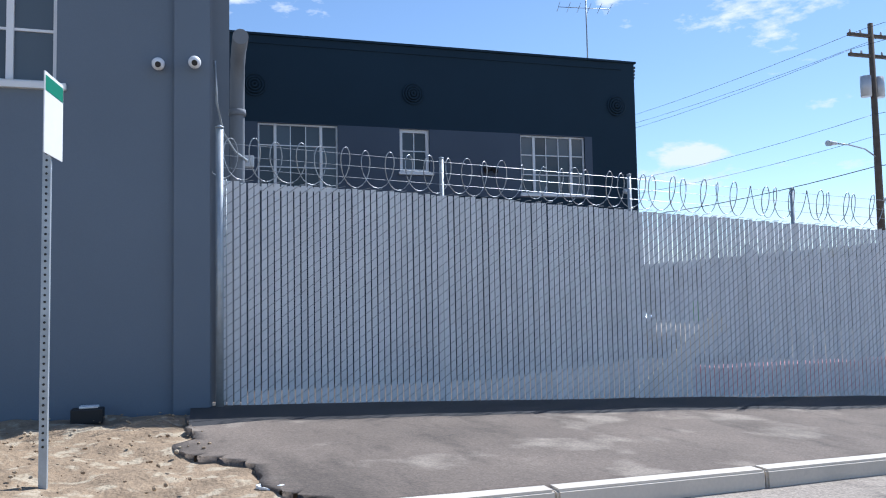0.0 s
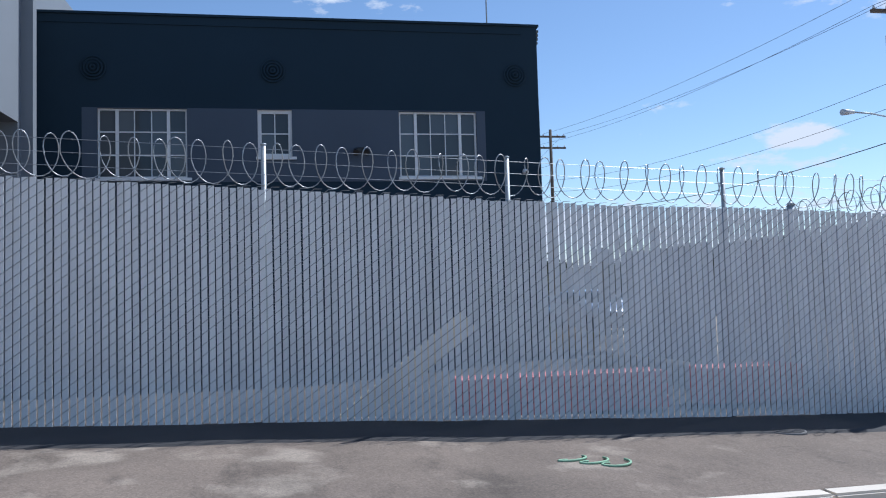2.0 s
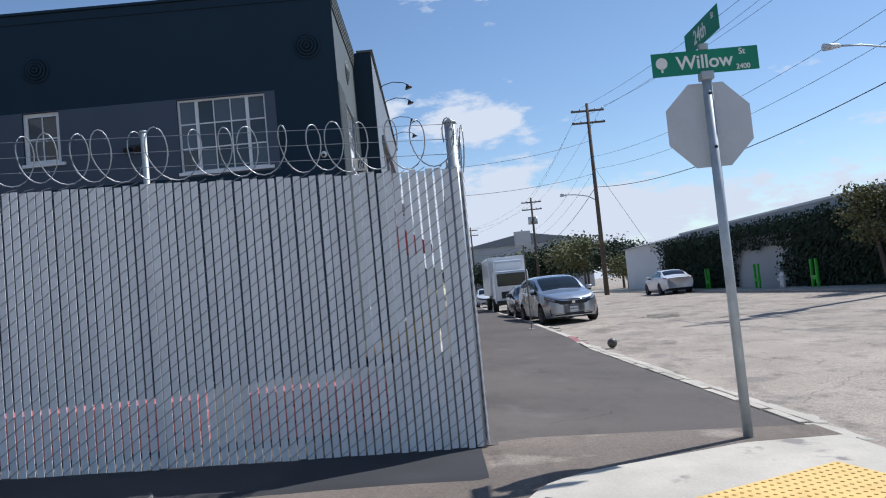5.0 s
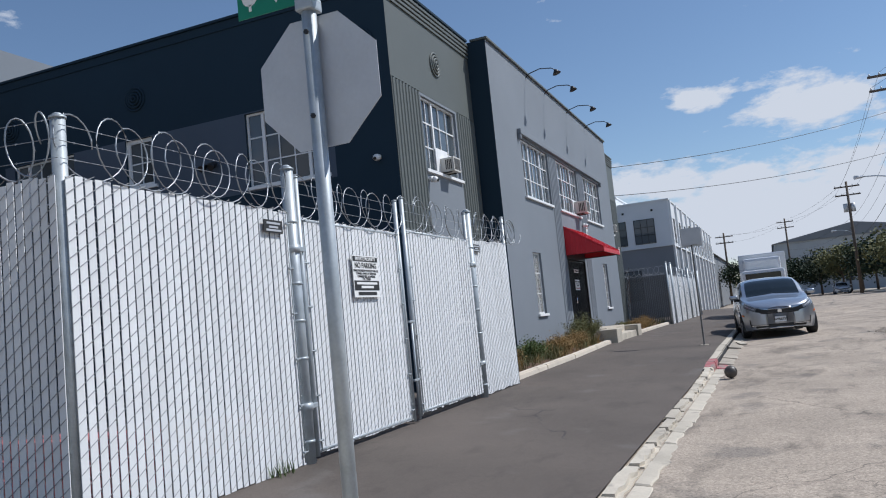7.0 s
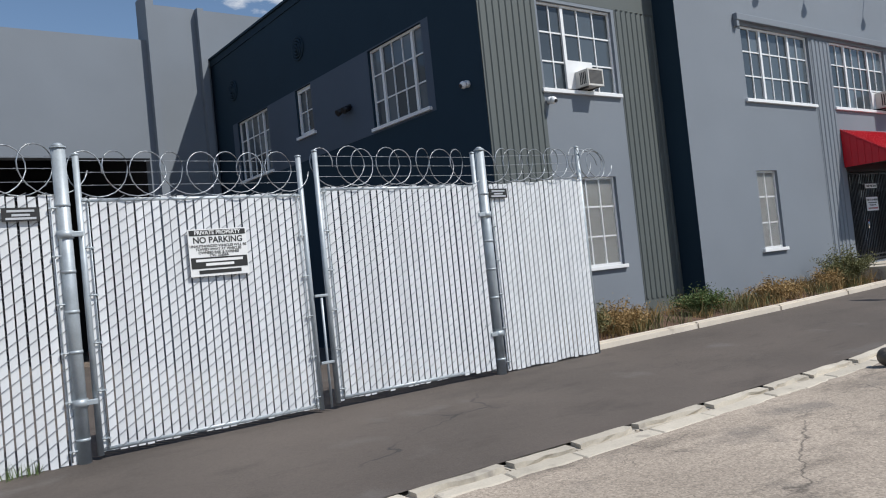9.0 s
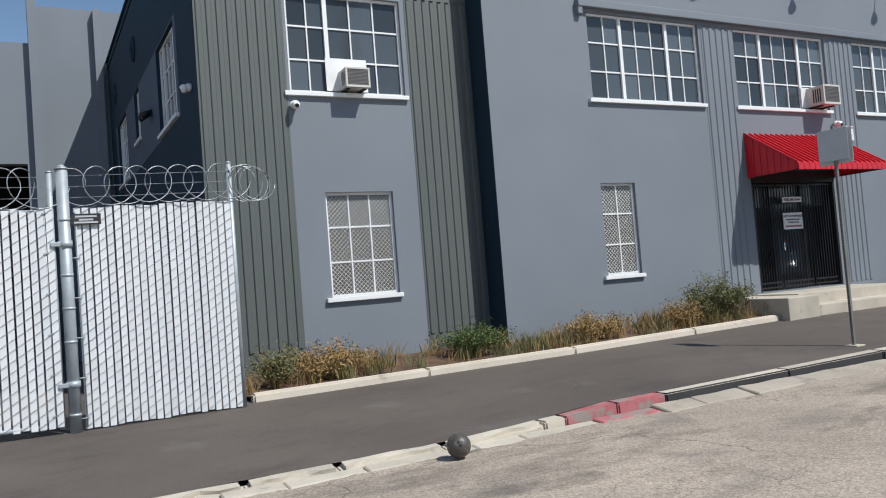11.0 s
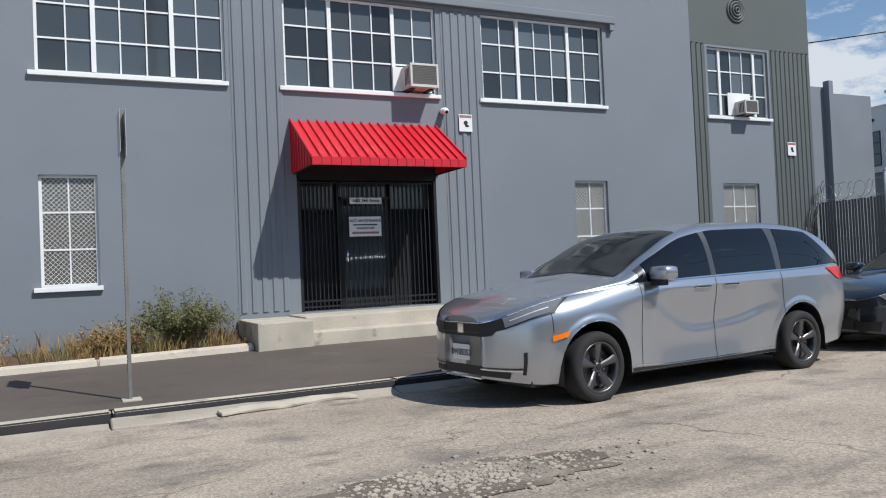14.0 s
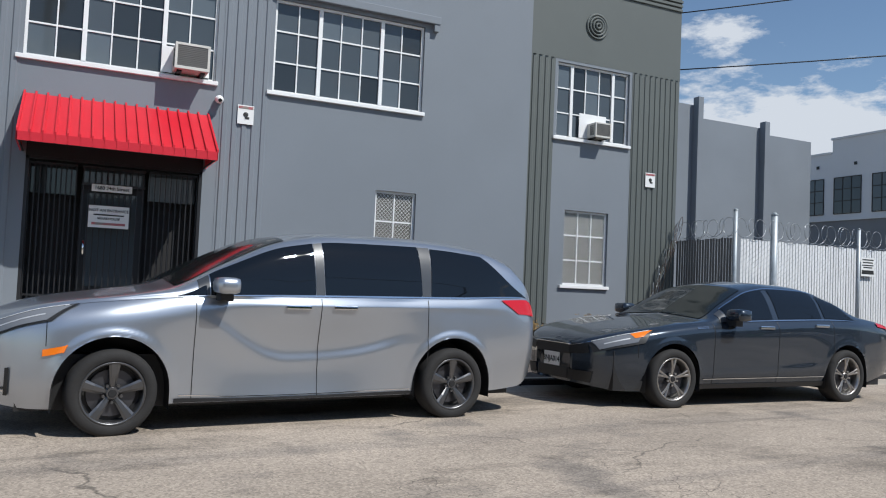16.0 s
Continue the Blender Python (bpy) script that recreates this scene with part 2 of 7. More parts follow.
def cracked(m, scale, width, col, cover, grit=0.2, stain=0.0):
    """Adds branching cracks and worn patches to a ground material."""
    t = m.node_tree
    p = t.nodes["Principled BSDF"]
    src = p.inputs["Base Color"].links[0].from_socket
    g = t.nodes.new("ShaderNodeNewGeometry")
    n = t.nodes.new("ShaderNodeTexNoise")
    n.inputs["Scale"].default_value, n.inputs["Detail"].default_value = 2.2, 5
    t.links.new(g.outputs["Position"], n.inputs["Vector"])
    ma = t.nodes.new("ShaderNodeVectorMath")
    ma.operation = "MULTIPLY_ADD"
    ma.inputs[1].default_value = (0.55, 0.55, 0.0)
    t.links.new(n.outputs["Color"], ma.inputs[0])
    t.links.new(g.outputs["Position"], ma.inputs[2])
    out = src
    for sc, wd, cv, seed in ((scale, width, cover, 0.0), (scale * 4.5, width * 2.6, cover - 0.12, 7.3), (scale * 13.0, width * 5.0, cover - 0.10, 3.1)):
        off = t.nodes.new("ShaderNodeVectorMath")
        off.inputs[1].default_value = (seed, seed, 0)
        t.links.new(ma.outputs[0], off.inputs[0])
        v = t.nodes.new("ShaderNodeTexVoronoi")
        v.feature, v.voronoi_dimensions = "DISTANCE_TO_EDGE", "2D"
        v.inputs["Scale"].default_value = sc
        t.links.new(off.outputs[0], v.inputs["Vector"])
        r = t.nodes.new("ShaderNodeMapRange")
        r.inputs["From Min"].default_value, r.inputs["From Max"].default_value = 0.0, wd
        r.inputs["To Min"].default_value, r.inputs["To Max"].default_value = 1.0, 0.0
        t.links.new(v.outputs["Distance"], r.inputs["Value"])
        mk = t.nodes.new("ShaderNodeTexNoise")
        mk.inputs["Scale"].default_value, mk.inputs["Detail"].default_value = 0.5, 4
        t.links.new(off.outputs[0], mk.inputs["Vector"])
        mr = t.nodes.new("ShaderNodeMapRange")
        mr.inputs["From Min"].default_value, mr.inputs["From Max"].default_value = 1 - cv - 0.04, 1 - cv + 0.06
        t.links.new(mk.outputs["Fac"], mr.inputs["Value"])
        mu = t.nodes.new("ShaderNodeMath")
        mu.operation = "MULTIPLY"
        t.links.new(r.outputs["Result"], mu.inputs[0])
        t.links.new(mr.outputs["Result"], mu.inputs[1])
        mc = t.nodes.new("ShaderNodeMix")
        mc.data_type = "RGBA"
        mc.inputs["B"].default_value = (*col, 1)
        t.links.new(mu.outputs[0], mc.inputs["Factor"])
        t.links.new(out, mc.inputs["A"])
        out = mc.outputs["Result"]
    if stain:
        mp = t.nodes.new("ShaderNodeMapping")
        mp.inputs["Scale"].default_value = (0.36, 0.85, 1)
        mp.inputs["Rotation"].default_value = (0, 0, radians(-4))
        t.links.new(g.outputs["Position"], mp.inputs["Vector"])
        for sc, lo, hi in ((1.1, 0.54, 0.66), (3.6, 0.55, 0.70)):
            n2 = t.nodes.new("ShaderNodeTexNoise")
            n2.inputs["Scale"].default_value, n2.inputs["Detail"].default_value, n2.inputs["Roughness"].default_value = sc, 9, 0.68
            t.links.new(mp.outputs["Vector"], n2.inputs["Vector"])
            mr2 = t.nodes.new("ShaderNodeMapRange")
            mr2.inputs["From Min"].default_value, mr2.inputs["From Max"].default_value = lo, hi
            mr2.inputs["To Min"].default_value, mr2.inputs["To Max"].default_value = 1.0, 1.0 - stain
            t.links.new(n2.outputs["Fac"], mr2.inputs["Value"])
            sc2 = t.nodes.new("ShaderNodeVectorMath")
            sc2.operation = "SCALE"
            t.links.new(out, sc2.inputs[0])
            t.links.new(mr2.outputs["Result"], sc2.inputs["Scale"])
            out = sc2.outputs[0]
    sp = t.nodes.new("ShaderNodeTexVoronoi")
    sp.inputs["Scale"].default_value = 85
    t.links.new(g.outputs["Position"], sp.inputs["Vector"])
    rs_ = t.nodes.new("ShaderNodeMapRange")
    rs_.inputs["To Min"].default_value, rs_.inputs["To Max"].default_value = 1 - grit, 1 + grit
    t.links.new(sp.outputs["Color"], rs_.inputs["Value"])
    sc_ = t.nodes.new("ShaderNodeVectorMath")
    sc_.operation = "SCALE"
    t.links.new(out, sc_.inputs[0])
    t.links.new(rs_.outputs["Result"], sc_.inputs["Scale"])
    t.links.new(sc_.outputs[0], p.inputs["Base Color"])


cracked(M["road"], 0.42, 0.006, (0.13, 0.11, 0.09), 0.50, 0.38, 0.45)
cracked(M["asphalt_old"], 0.8, 0.012, (0.06, 0.05, 0.045), 0.40, 0.24, 0.35)
cracked(M["asphalt"], 0.35, 0.006, (0.035, 0.033, 0.032), 0.38, 0.12, 0.22)


# ---- mesh helpers ----
def link(name, bm, material, parent=None, label="", smooth=False):
    me = bpy.data.meshes.new(name)
    bm.to_mesh(me)
    bm.free()
    for mt in (material if isinstance(material, (list, tuple)) else [material]):
        me.materials.append(mt)
    if smooth:
        for f in me.polygons:
            f.use_smooth = True
    ob = new(name, me)
    if parent:
        ob.parent = parent
    if label:
        ob["label"] = label
    return ob


def part(name, bm, material, parent, label="", smooth=False):
    return link(name, bm, material, parent, label, smooth)


def thing(name, label, category, m=None, group="", kind=""):
    ob = new(name)
    if m:
        ob.matrix_world = m
    return tagged(ob, label, category, group, kind)


def box(bm, x0, x1, y0, y1, z0, z1, bevel=0.0):
    v = [bm.verts.new(p) for p in ((x0, y0, z0), (x1, y0, z0), (x1, y1, z0), (x0, y1, z0), (x0, y0, z1), (x1, y0, z1), (x1, y1, z1), (x0, y1, z1))]
    fs = [bm.faces.new([v[i] for i in q]) for q in ((3, 2, 1, 0), (4, 5, 6, 7), (0, 1, 5, 4), (1, 2, 6, 5), (2, 3, 7, 6), (3, 0, 4, 7))]
    if bevel:
        es = list({e for f in fs for e in f.edges})
        bmesh.ops.bevel(bm, geom=es, offset=bevel, segments=2, affect="EDGES", profile=0.6)
    return bm


def boxbm(*a, bevel=0.0):
    return box(bmesh.new(), *a, bevel=bevel)


def rod(bm, a, b, r, n=8, r2=None, cap=True):
    a, b = Vector(a), Vector(b)
    d = b - a
    if d.length < 1e-6:
        return bm
    q = d.to_track_quat("Z", "Y").to_matrix()
    ra, rb = r, r if r2 is None else r2
    lo = [bm.verts.new(a + q @ Vector((ra * math.cos(k * math.tau / n), ra * math.sin(k * math.tau / n), 0))) for k in range(n)]
    hi = [bm.verts.new(b + q @ Vector((rb * math.cos(k * math.tau / n), rb * math.sin(k * math.tau / n), 0))) for k in range(n)]
    for k in range(n):
        f = bm.faces.new((lo[k], lo[(k + 1) % n], hi[(k + 1) % n], hi[k]))
        f.smooth = n > 4
    if cap:
        bm.faces.new(lo[::-1])
        bm.faces.new(hi)
    return bm


def tube(bm, pts, r, n=6):
    """A smooth tube along points."""
    pts = [Vector(p) for p in pts]
    rings = []
    for i, p in enumerate(pts):
        d = (pts[min(i + 1, len(pts) - 1)] - pts[max(i - 1, 0)]).normalized()
        q = d.to_track_quat("Z", "Y").to_matrix()
        rings.append([bm.verts.new(p + q @ Vector((r * math.cos(k * math.tau / n), r * math.sin(k * math.tau / n), 0))) for k in range(n)])
    for A, B in zip(rings, rings[1:]):
        off = min(range(n), key=lambda o: (A[0].co - B[o].co).length)
        for k in range(n):
            f = bm.faces.new((A[k], A[(k + 1) % n], B[(k + 1 + off) % n], B[(k + off) % n]))
            f.smooth = True
    bm.faces.new(rings[0][::-1])
    bm.faces.new(rings[-1])
    return bm


def lerp(x, pairs):
    if x <= pairs[0][0]:
        return pairs[0][1]
    for (a, u), (b, w) in zip(pairs, pairs[1:]):
        if x <= b:
            k = (x - a) / (b - a)
            return u + (w - u) * k
    return pairs[-1][1]


def wall(bm, axis, at, thick, u0, u1, z0, z1, holes=()):
    """A wall slab with its face at `at`, going inwards by thick; holes are (u0, u1, z0, z1)."""
    us = sorted({u0, u1, *[h[0] for h in holes], *[h[1] for h in holes]})
    zs = sorted({z0, z1, *[h[2] for h in holes], *[h[3] for h in holes]})
    for a, b in zip(us, us[1:]):
        run = None
        for c, d in zip(zs, zs[1:]):
            if any(h[0] <= a and b <= h[1] and h[2] <= c and d <= h[3] for h in holes):
                if run:
                    slab(bm, axis, at, thick, a, b, *run)
                run = None
            else:
                run = (run[0], d) if run else (c, d)
        if run:
            slab(bm, axis, at, thick, a, b, *run)
    bmesh.ops.remove_doubles(bm, verts=list(bm.verts), dist=0.0005)
    return bm


def slab(bm, axis, at, thick, a, b, c, d):
    lo, hi = min(at, at + thick), max(at, at + thick)
    if axis == "y":
        box(bm, a, b, lo, hi, c, d)
    else:
        box(bm, lo, hi, a, b, c, d)


# ---- ground ----
def road_z(x, y):
    """Height of the carriageway."""
    z = lerp(x, ((9.5, -0.20), (13, -0.17), (16.5, -0.12), (20, -0.10)))
    z = z + 0.05 * min(max(-3.0 - y, 0), 4) / 4
    if x < 1.4:
        k = min(max((1.4 - x) / 3.2, 0), 1)
        z += k * 0.043 * min(max(y + 0.6, 0), 40)
    return z


def grid(name, xs, ys, zf, material):
    bm = bmesh.new()
    vs = [[bm.verts.new((x, y, zf(x, y))) for y in ys] for x in xs]
    for i in range(len(xs) - 1):
        for j in range(len(ys) - 1):
            bm.faces.new((vs[i][j], vs[i + 1][j], vs[i + 1][j + 1], vs[i][j + 1])).smooth = True
    return link(name, bm, material)


def spread(a, b, n, far):
    return [-far, -300, -90] + [a + (b - a) * i / n for i in range(n + 1)] + [90 + b, 300, far]


ground = grid("ground", spread(-24, 60, 168, 2500), spread(-34, 30, 128, 2500),
              lambda x, y: road_z(x, y) + 0.012 * noise.noise((x * 0.5, y * 0.5, 0)) - (0.3 if x > 1.6 and y > 1.0 else 0), M["road"])
tagged(ground, "pale worn concrete road with stains and cracks", "road", kind="structure")

KY = -2.5                                   # kerb line of the wide street
kerb_z = lambda x: lerp(x, ((9.0, -0.17), (10.6, -0.16), (11.7, -0.08), (16, -0.03), (20, 0.0)))
front_z = lambda x: lerp(x, ((1.4, -0.02), (9.3, 0.01), (13.5, 0.05), (18, 0.13), (24, 0.13)))


def walk_z(x, y):
    """Height of the pavement along the wide street."""
    k = min(max((0.15 - y) / (0.15 - KY), 0), 1)
    return front_z(x) * (1 - k) + kerb_z(x) * k


def kx(y):
    """Kerb line of the side street, which splays away from the fence."""
    return -0.82 - 0.17 * y


def foot_z(y):
    """Height of the ground along the foot of the side street's fence."""
    return lerp(y, ((0, -0.028), (1.15, 0.014), (2.2, 0.057), (3.2, 0.100), (4.4, 0.158), (6.2, 0.252), (8.7, 0.358), (9.8, 0.405), (11.0, 0.455), (14.0, 0.592)))


def fence_x(y):
    return 1.435 - 0.04 * y


def side_z(x, y):
    """Height of the pavement along the side street."""
    k = min(max((fence_x(y) - x) / (fence_x(y) - kx(y)), 0), 1)
    return foot_z(y) - 0.010 - 0.05 * k


pave = grid("pavement_front", [1.5 + 0.35 * i for i in range(158)], [KY + 0.12 + j * 0.115 for j in range(31)],
            lambda x, y: walk_z(x, y) if x > 1.4 else walk_z(1.4, y), M["asphalt"])
tagged(pave, "dark smooth asphalt pavement sloping to the kerb", "pavement", kind="structure")
side_bm = bmesh.new()
vs = []
for j in range(101):
    y = 11.5 * j / 100
    vs.append([side_bm.verts.new((x, y, side_z(x, y) + 0.012 * noise.noise((x * 1.5, y * 1.5, 4)))) for x in [kx(y) + 0.09 + (fence_x(y) + 0.25 - kx(y)) * i / 40 for i in range(41)]])
for j in range(100):
    for i in range(40):
        c = vs[j][i].co
        edge = 11.05 + 0.45 * min(c.x + 0.9, 0) + 0.22 * noise.noise((c.x * 1.7, 3, 0)) + 0.08 * noise.noise((c.x * 6, 8, 0))
        if c.y < edge:
            side_bm.faces.new((vs[j][i], vs[j][i + 1], vs[j + 1][i + 1], vs[j + 1][i])).smooth = True
bmesh.ops.delete(side_bm, geom=[v for v in side_bm.verts if not v.link_faces], context="VERTS")
for v in side_bm.verts:
    if v.co.y > 9.6 and any(len(e.link_faces) == 1 for e in v.link_edges):
        ed = 11.05 + 0.45 * min(v.co.x + 0.9, 0) + 0.22 * noise.noise((v.co.x * 1.7, 3, 0)) + 0.08 * noise.noise((v.co.x * 6, 8, 0))
        if abs(ed - v.co.y) < 0.22:
            v.co.y = min(ed, 11.5)
rim_e = [e for e in side_bm.edges if len(e.link_faces) == 1]
ext = bmesh.ops.extrude_edge_only(side_bm, edges=rim_e)
for v in ext["geom"]:
    if isinstance(v, bmesh.types.BMVert):
        v.co.z -= 0.10
side = link("pavement_side", side_bm, M["asphalt_old"])
tagged(side, "old brown asphalt pavement patched beside the fence", "pavement", kind="structure")
# black strip: dark asphalt and the shadow band of the fence in one colour
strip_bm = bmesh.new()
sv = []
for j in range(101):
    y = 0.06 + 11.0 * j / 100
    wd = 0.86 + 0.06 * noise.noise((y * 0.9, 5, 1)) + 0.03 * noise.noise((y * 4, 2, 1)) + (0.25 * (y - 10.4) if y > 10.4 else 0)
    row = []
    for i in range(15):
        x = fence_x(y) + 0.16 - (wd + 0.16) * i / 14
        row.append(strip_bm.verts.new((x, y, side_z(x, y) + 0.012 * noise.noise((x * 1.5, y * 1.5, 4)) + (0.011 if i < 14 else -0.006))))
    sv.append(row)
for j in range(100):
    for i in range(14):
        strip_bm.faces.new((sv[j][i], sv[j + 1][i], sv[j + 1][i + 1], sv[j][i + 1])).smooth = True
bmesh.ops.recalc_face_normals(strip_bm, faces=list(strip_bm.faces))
tagged(link("pavement_patch", strip_bm, M["tar"]), "fresh black asphalt patch with fence shadow in its colour, along the fence foot", "pavement", kind="structure")
yard = link("yard_floor", boxbm(1.45, 9.36, 0.02, 10.995, -0.25, -0.03), M["asphalt"])
tagged(yard, "bare asphalt yard behind the slatted fence", "floor", kind="structure")

# ---- building ----
ROOF = 6.6
FY, BY, BX0, FX0, FX1, BX1 = 1.194, 1.613, 9.36, 13.15, 25.26, 28.757
WIN = {}
UP = [(14.95, 17.2, 3.58, 4.88), (17.99, 20.3, 3.57, 4.88), (21.07, 23.36, 3.56, 4.88)]
LOW = [(14.95, 15.6, 0.97, 2.33), (22.68, 23.33, 0.97, 2.32)]
DOOR = (18.1, 20.2, 0.48, 2.34)
centre = link("wall_front", wall(bmesh.new(), "y", FY, 0.3, FX0, FX1, -0.3, ROOF, UP + LOW + [DOOR]), M["grey"])
tagged(centre, "smooth grey painted stucco front wall", "wall", kind="structure")
BAY_A = [(10.5, 12.1, 3.6, 4.9), (10.86, 11.8, 0.98, 2.32)]
BAY_B = [(26.06, 27.6, 3.6, 4.9), (26.3, 27.22, 1.06, 2.35)]
SIDE = [(2.9, 4.43, 3.58, 4.86), (6.465, 7.1, 3.97, 4.87), (8.37, 9.94, 3.58, 4.87)]
for nm, x0, x1, hs in (("wall_bay_west", BX0, FX0 + 0.3, BAY_A), ("wall_bay_east", FX1 - 0.3, BX1, BAY_B)):
    w = link(nm, wall(bmesh.new(), "y", BY, 0.3, x0 + 0.002, x1, -0.3, 4.95, hs), M["grey"])
    tagged(w, "grey painted stucco bay wall with windows", "wall", kind="structure")
    w = link(nm + "_top", wall(bmesh.new(), "y", BY - 0.003, 0.3, x0 + 0.002, x1, 4.95, ROOF), M["sage"])
    tagged(w, "sage grey upper bay wall under the parapet", "wall", kind="structure")
ret = link("wall_return_west", boxbm(FX0 - 0.004, FX0, FY, BY, -0.3, ROOF), M["char"])
tagged(ret, "charcoal return of the projecting front wall", "wall", kind="structure")
ret = link("wall_return_east", boxbm(FX1, FX1 + 0.004, FY, BY, -0.3, ROOF), M["grey"])
tagged(ret, "grey return of the projecting front wall", "wall", kind="structure")
dark = link("wall_side", wall(bmesh.new(), "x", BX0, 0.3, BY, 11.2, -0.3, ROOF, SIDE), M["char"])
tagged(dark, "charcoal painted side wall of the warehouse", "wall", kind="structure")
band = link("wall_side_band", wall(bmesh.new(), "x", BX0 - 0.004, 0.004, 2.72, 10.2, 3.5, 4.88, SIDE), M["slate"])
tagged(band, "slate blue painted band between the side windows", "wall", kind="structure")
east = link("wall_east", boxbm(BX1 - 0.3, BX1, BY + 0.3, 14, -0.3, ROOF - 0.002), M["grey"])
tagged(east, "grey side wall facing the neighbouring yard", "wall", kind="structure")
roof = link("roof", boxbm(BX0 + 0.3, BX1 - 0.3, BY + 0.3, 14, ROOF - 0.5, ROOF - 0.4), M["char"])
tagged(roof, "flat dark roof behind the parapet", "roof", kind="structure")
gw = bmesh.new()
wall(gw, "y", 10.7, 0.3, 2.3, 7.9, -0.3, 6.8, [(3.2, 7.64, -0.3, 4.22)])
wall(gw, "y", 10.88, 0.12, 0.95, 2.3, -0.3, 6.8)
wall(gw, "y", 11.2, 0.3, 7.9, 14, -0.3, 7.8)
box(gw, 7.78, 7.95, 10.52, 11.198, -0.3, 7.8)
box(gw, 9.1, 9.25, 11.02, 11.198, -0.3, 7.78)
tagged(link("wall_yard_back", gw, M["grey"]), "tall grey stepped wall with pilasters behind the yard", "wall", kind="structure")
lw = bmesh.new()
wall(lw, "x", 0.95, 0.3, 11.0, 16, -0.3, 6.8, [(12.14, 13.2, 3.2, 4.6)])
box(lw, 0.90, 1.0, 10.9, 11.2, -0.3, 6.8)
tagged(link("wall_neighbour", lw, M["neigh"]), "grey painted wall of the neighbouring warehouse", "wall", kind="structure")
tagged(link("ceiling_dock", boxbm(1.25, 7.9, 11.0, 18, 6.6, 6.75), M["char"]), "dark ceiling of the loading dock", "ceiling", kind="structure")
# the dock's inner shade is put into the colour of these two walls
tagged(link("wall_dock_back", boxbm(0.95, 14, 17.7, 18, -0.3, 6.8), M["dark"]), "back wall of the loading dock, coloured near black for its shade", "wall", kind="structure")
tagged(link("wall_dock_side", boxbm(7.9, 8.1, 11.5, 17.7, -0.3, 6.75), M["dark"]), "side wall of the loading dock, coloured near black for its shade", "wall", kind="structure")
tagged(link("floor_dock", boxbm(1.25, 7.9, 11.0, 17.7, -0.3, -0.02), M["asphalt_old"]), "dark floor of the loading dock", "floor", kind="structure")




def corrugated(name, x0, x1, y, z0, z1, material, n):
    """A panel of vertical ribs: each rib is a raised batten on a flat sheet."""
    t = thing(name, "vertically ribbed metal cladding panel painted to match the wall", "cladding", kind="structure")
    part("sheet", boxbm(x0, x1, y - 0.006, y - 0.002, z0, z1), material, t)
    w = (x1 - x0) / n
    me = None
    for i in range(n):
        if me is None:
            bm = bmesh.new()
            for a, b in (((-0.32, 0), (-0.2, -0.017)), ((-0.2, -0.017), (0.2, -0.017)), ((0.2, -0.017), (0.32, 0))):
                bm.faces.new([bm.verts.new(p) for p in ((a[0] * w, a[1], z0 + 0.4), (b[0] * w, b[1], z0 + 0.4), (b[0] * w, b[1], z1 - 0.03), (a[0] * w, a[1], z1 - 0.03))])
            bm.faces.new([bm.verts.new(p) for p in ((-0.32 * w, 0, z1), (-0.2 * w, -0.017, z1), (0.2 * w, -0.017, z1), (0.32 * w, 0, z1))])
            o = part("rib", bm, material, t)
            me = o.data
        else:
            o = new("rib", me)
            o.parent = t
        o.location = (x0 + (i + 0.5) * w, y - 0.005, 0)
    return t


corrugated("cladding_1", 9.37, 10.46, BY, 0.0, 4.95, M["sage"], 9)
corrugated("cladding_2", 12.17, 13.14, BY, 0.0, 4.95, M["sage"], 8)
corrugated("cladding_3", 25.27, 26.0, BY, 0.0, 4.95, M["sage"], 6)
corrugated("cladding_4", 27.66, 28.74, BY, 0.0, 4.95, M["sage"], 9)
corrugated("cladding_5", 17.26, 17.97, FY, 0.12, 4.86, M["grey"], 5)
corrugated("cladding_6", 20.38, 21.04, FY, 0.12, 4.86, M["grey"], 5)

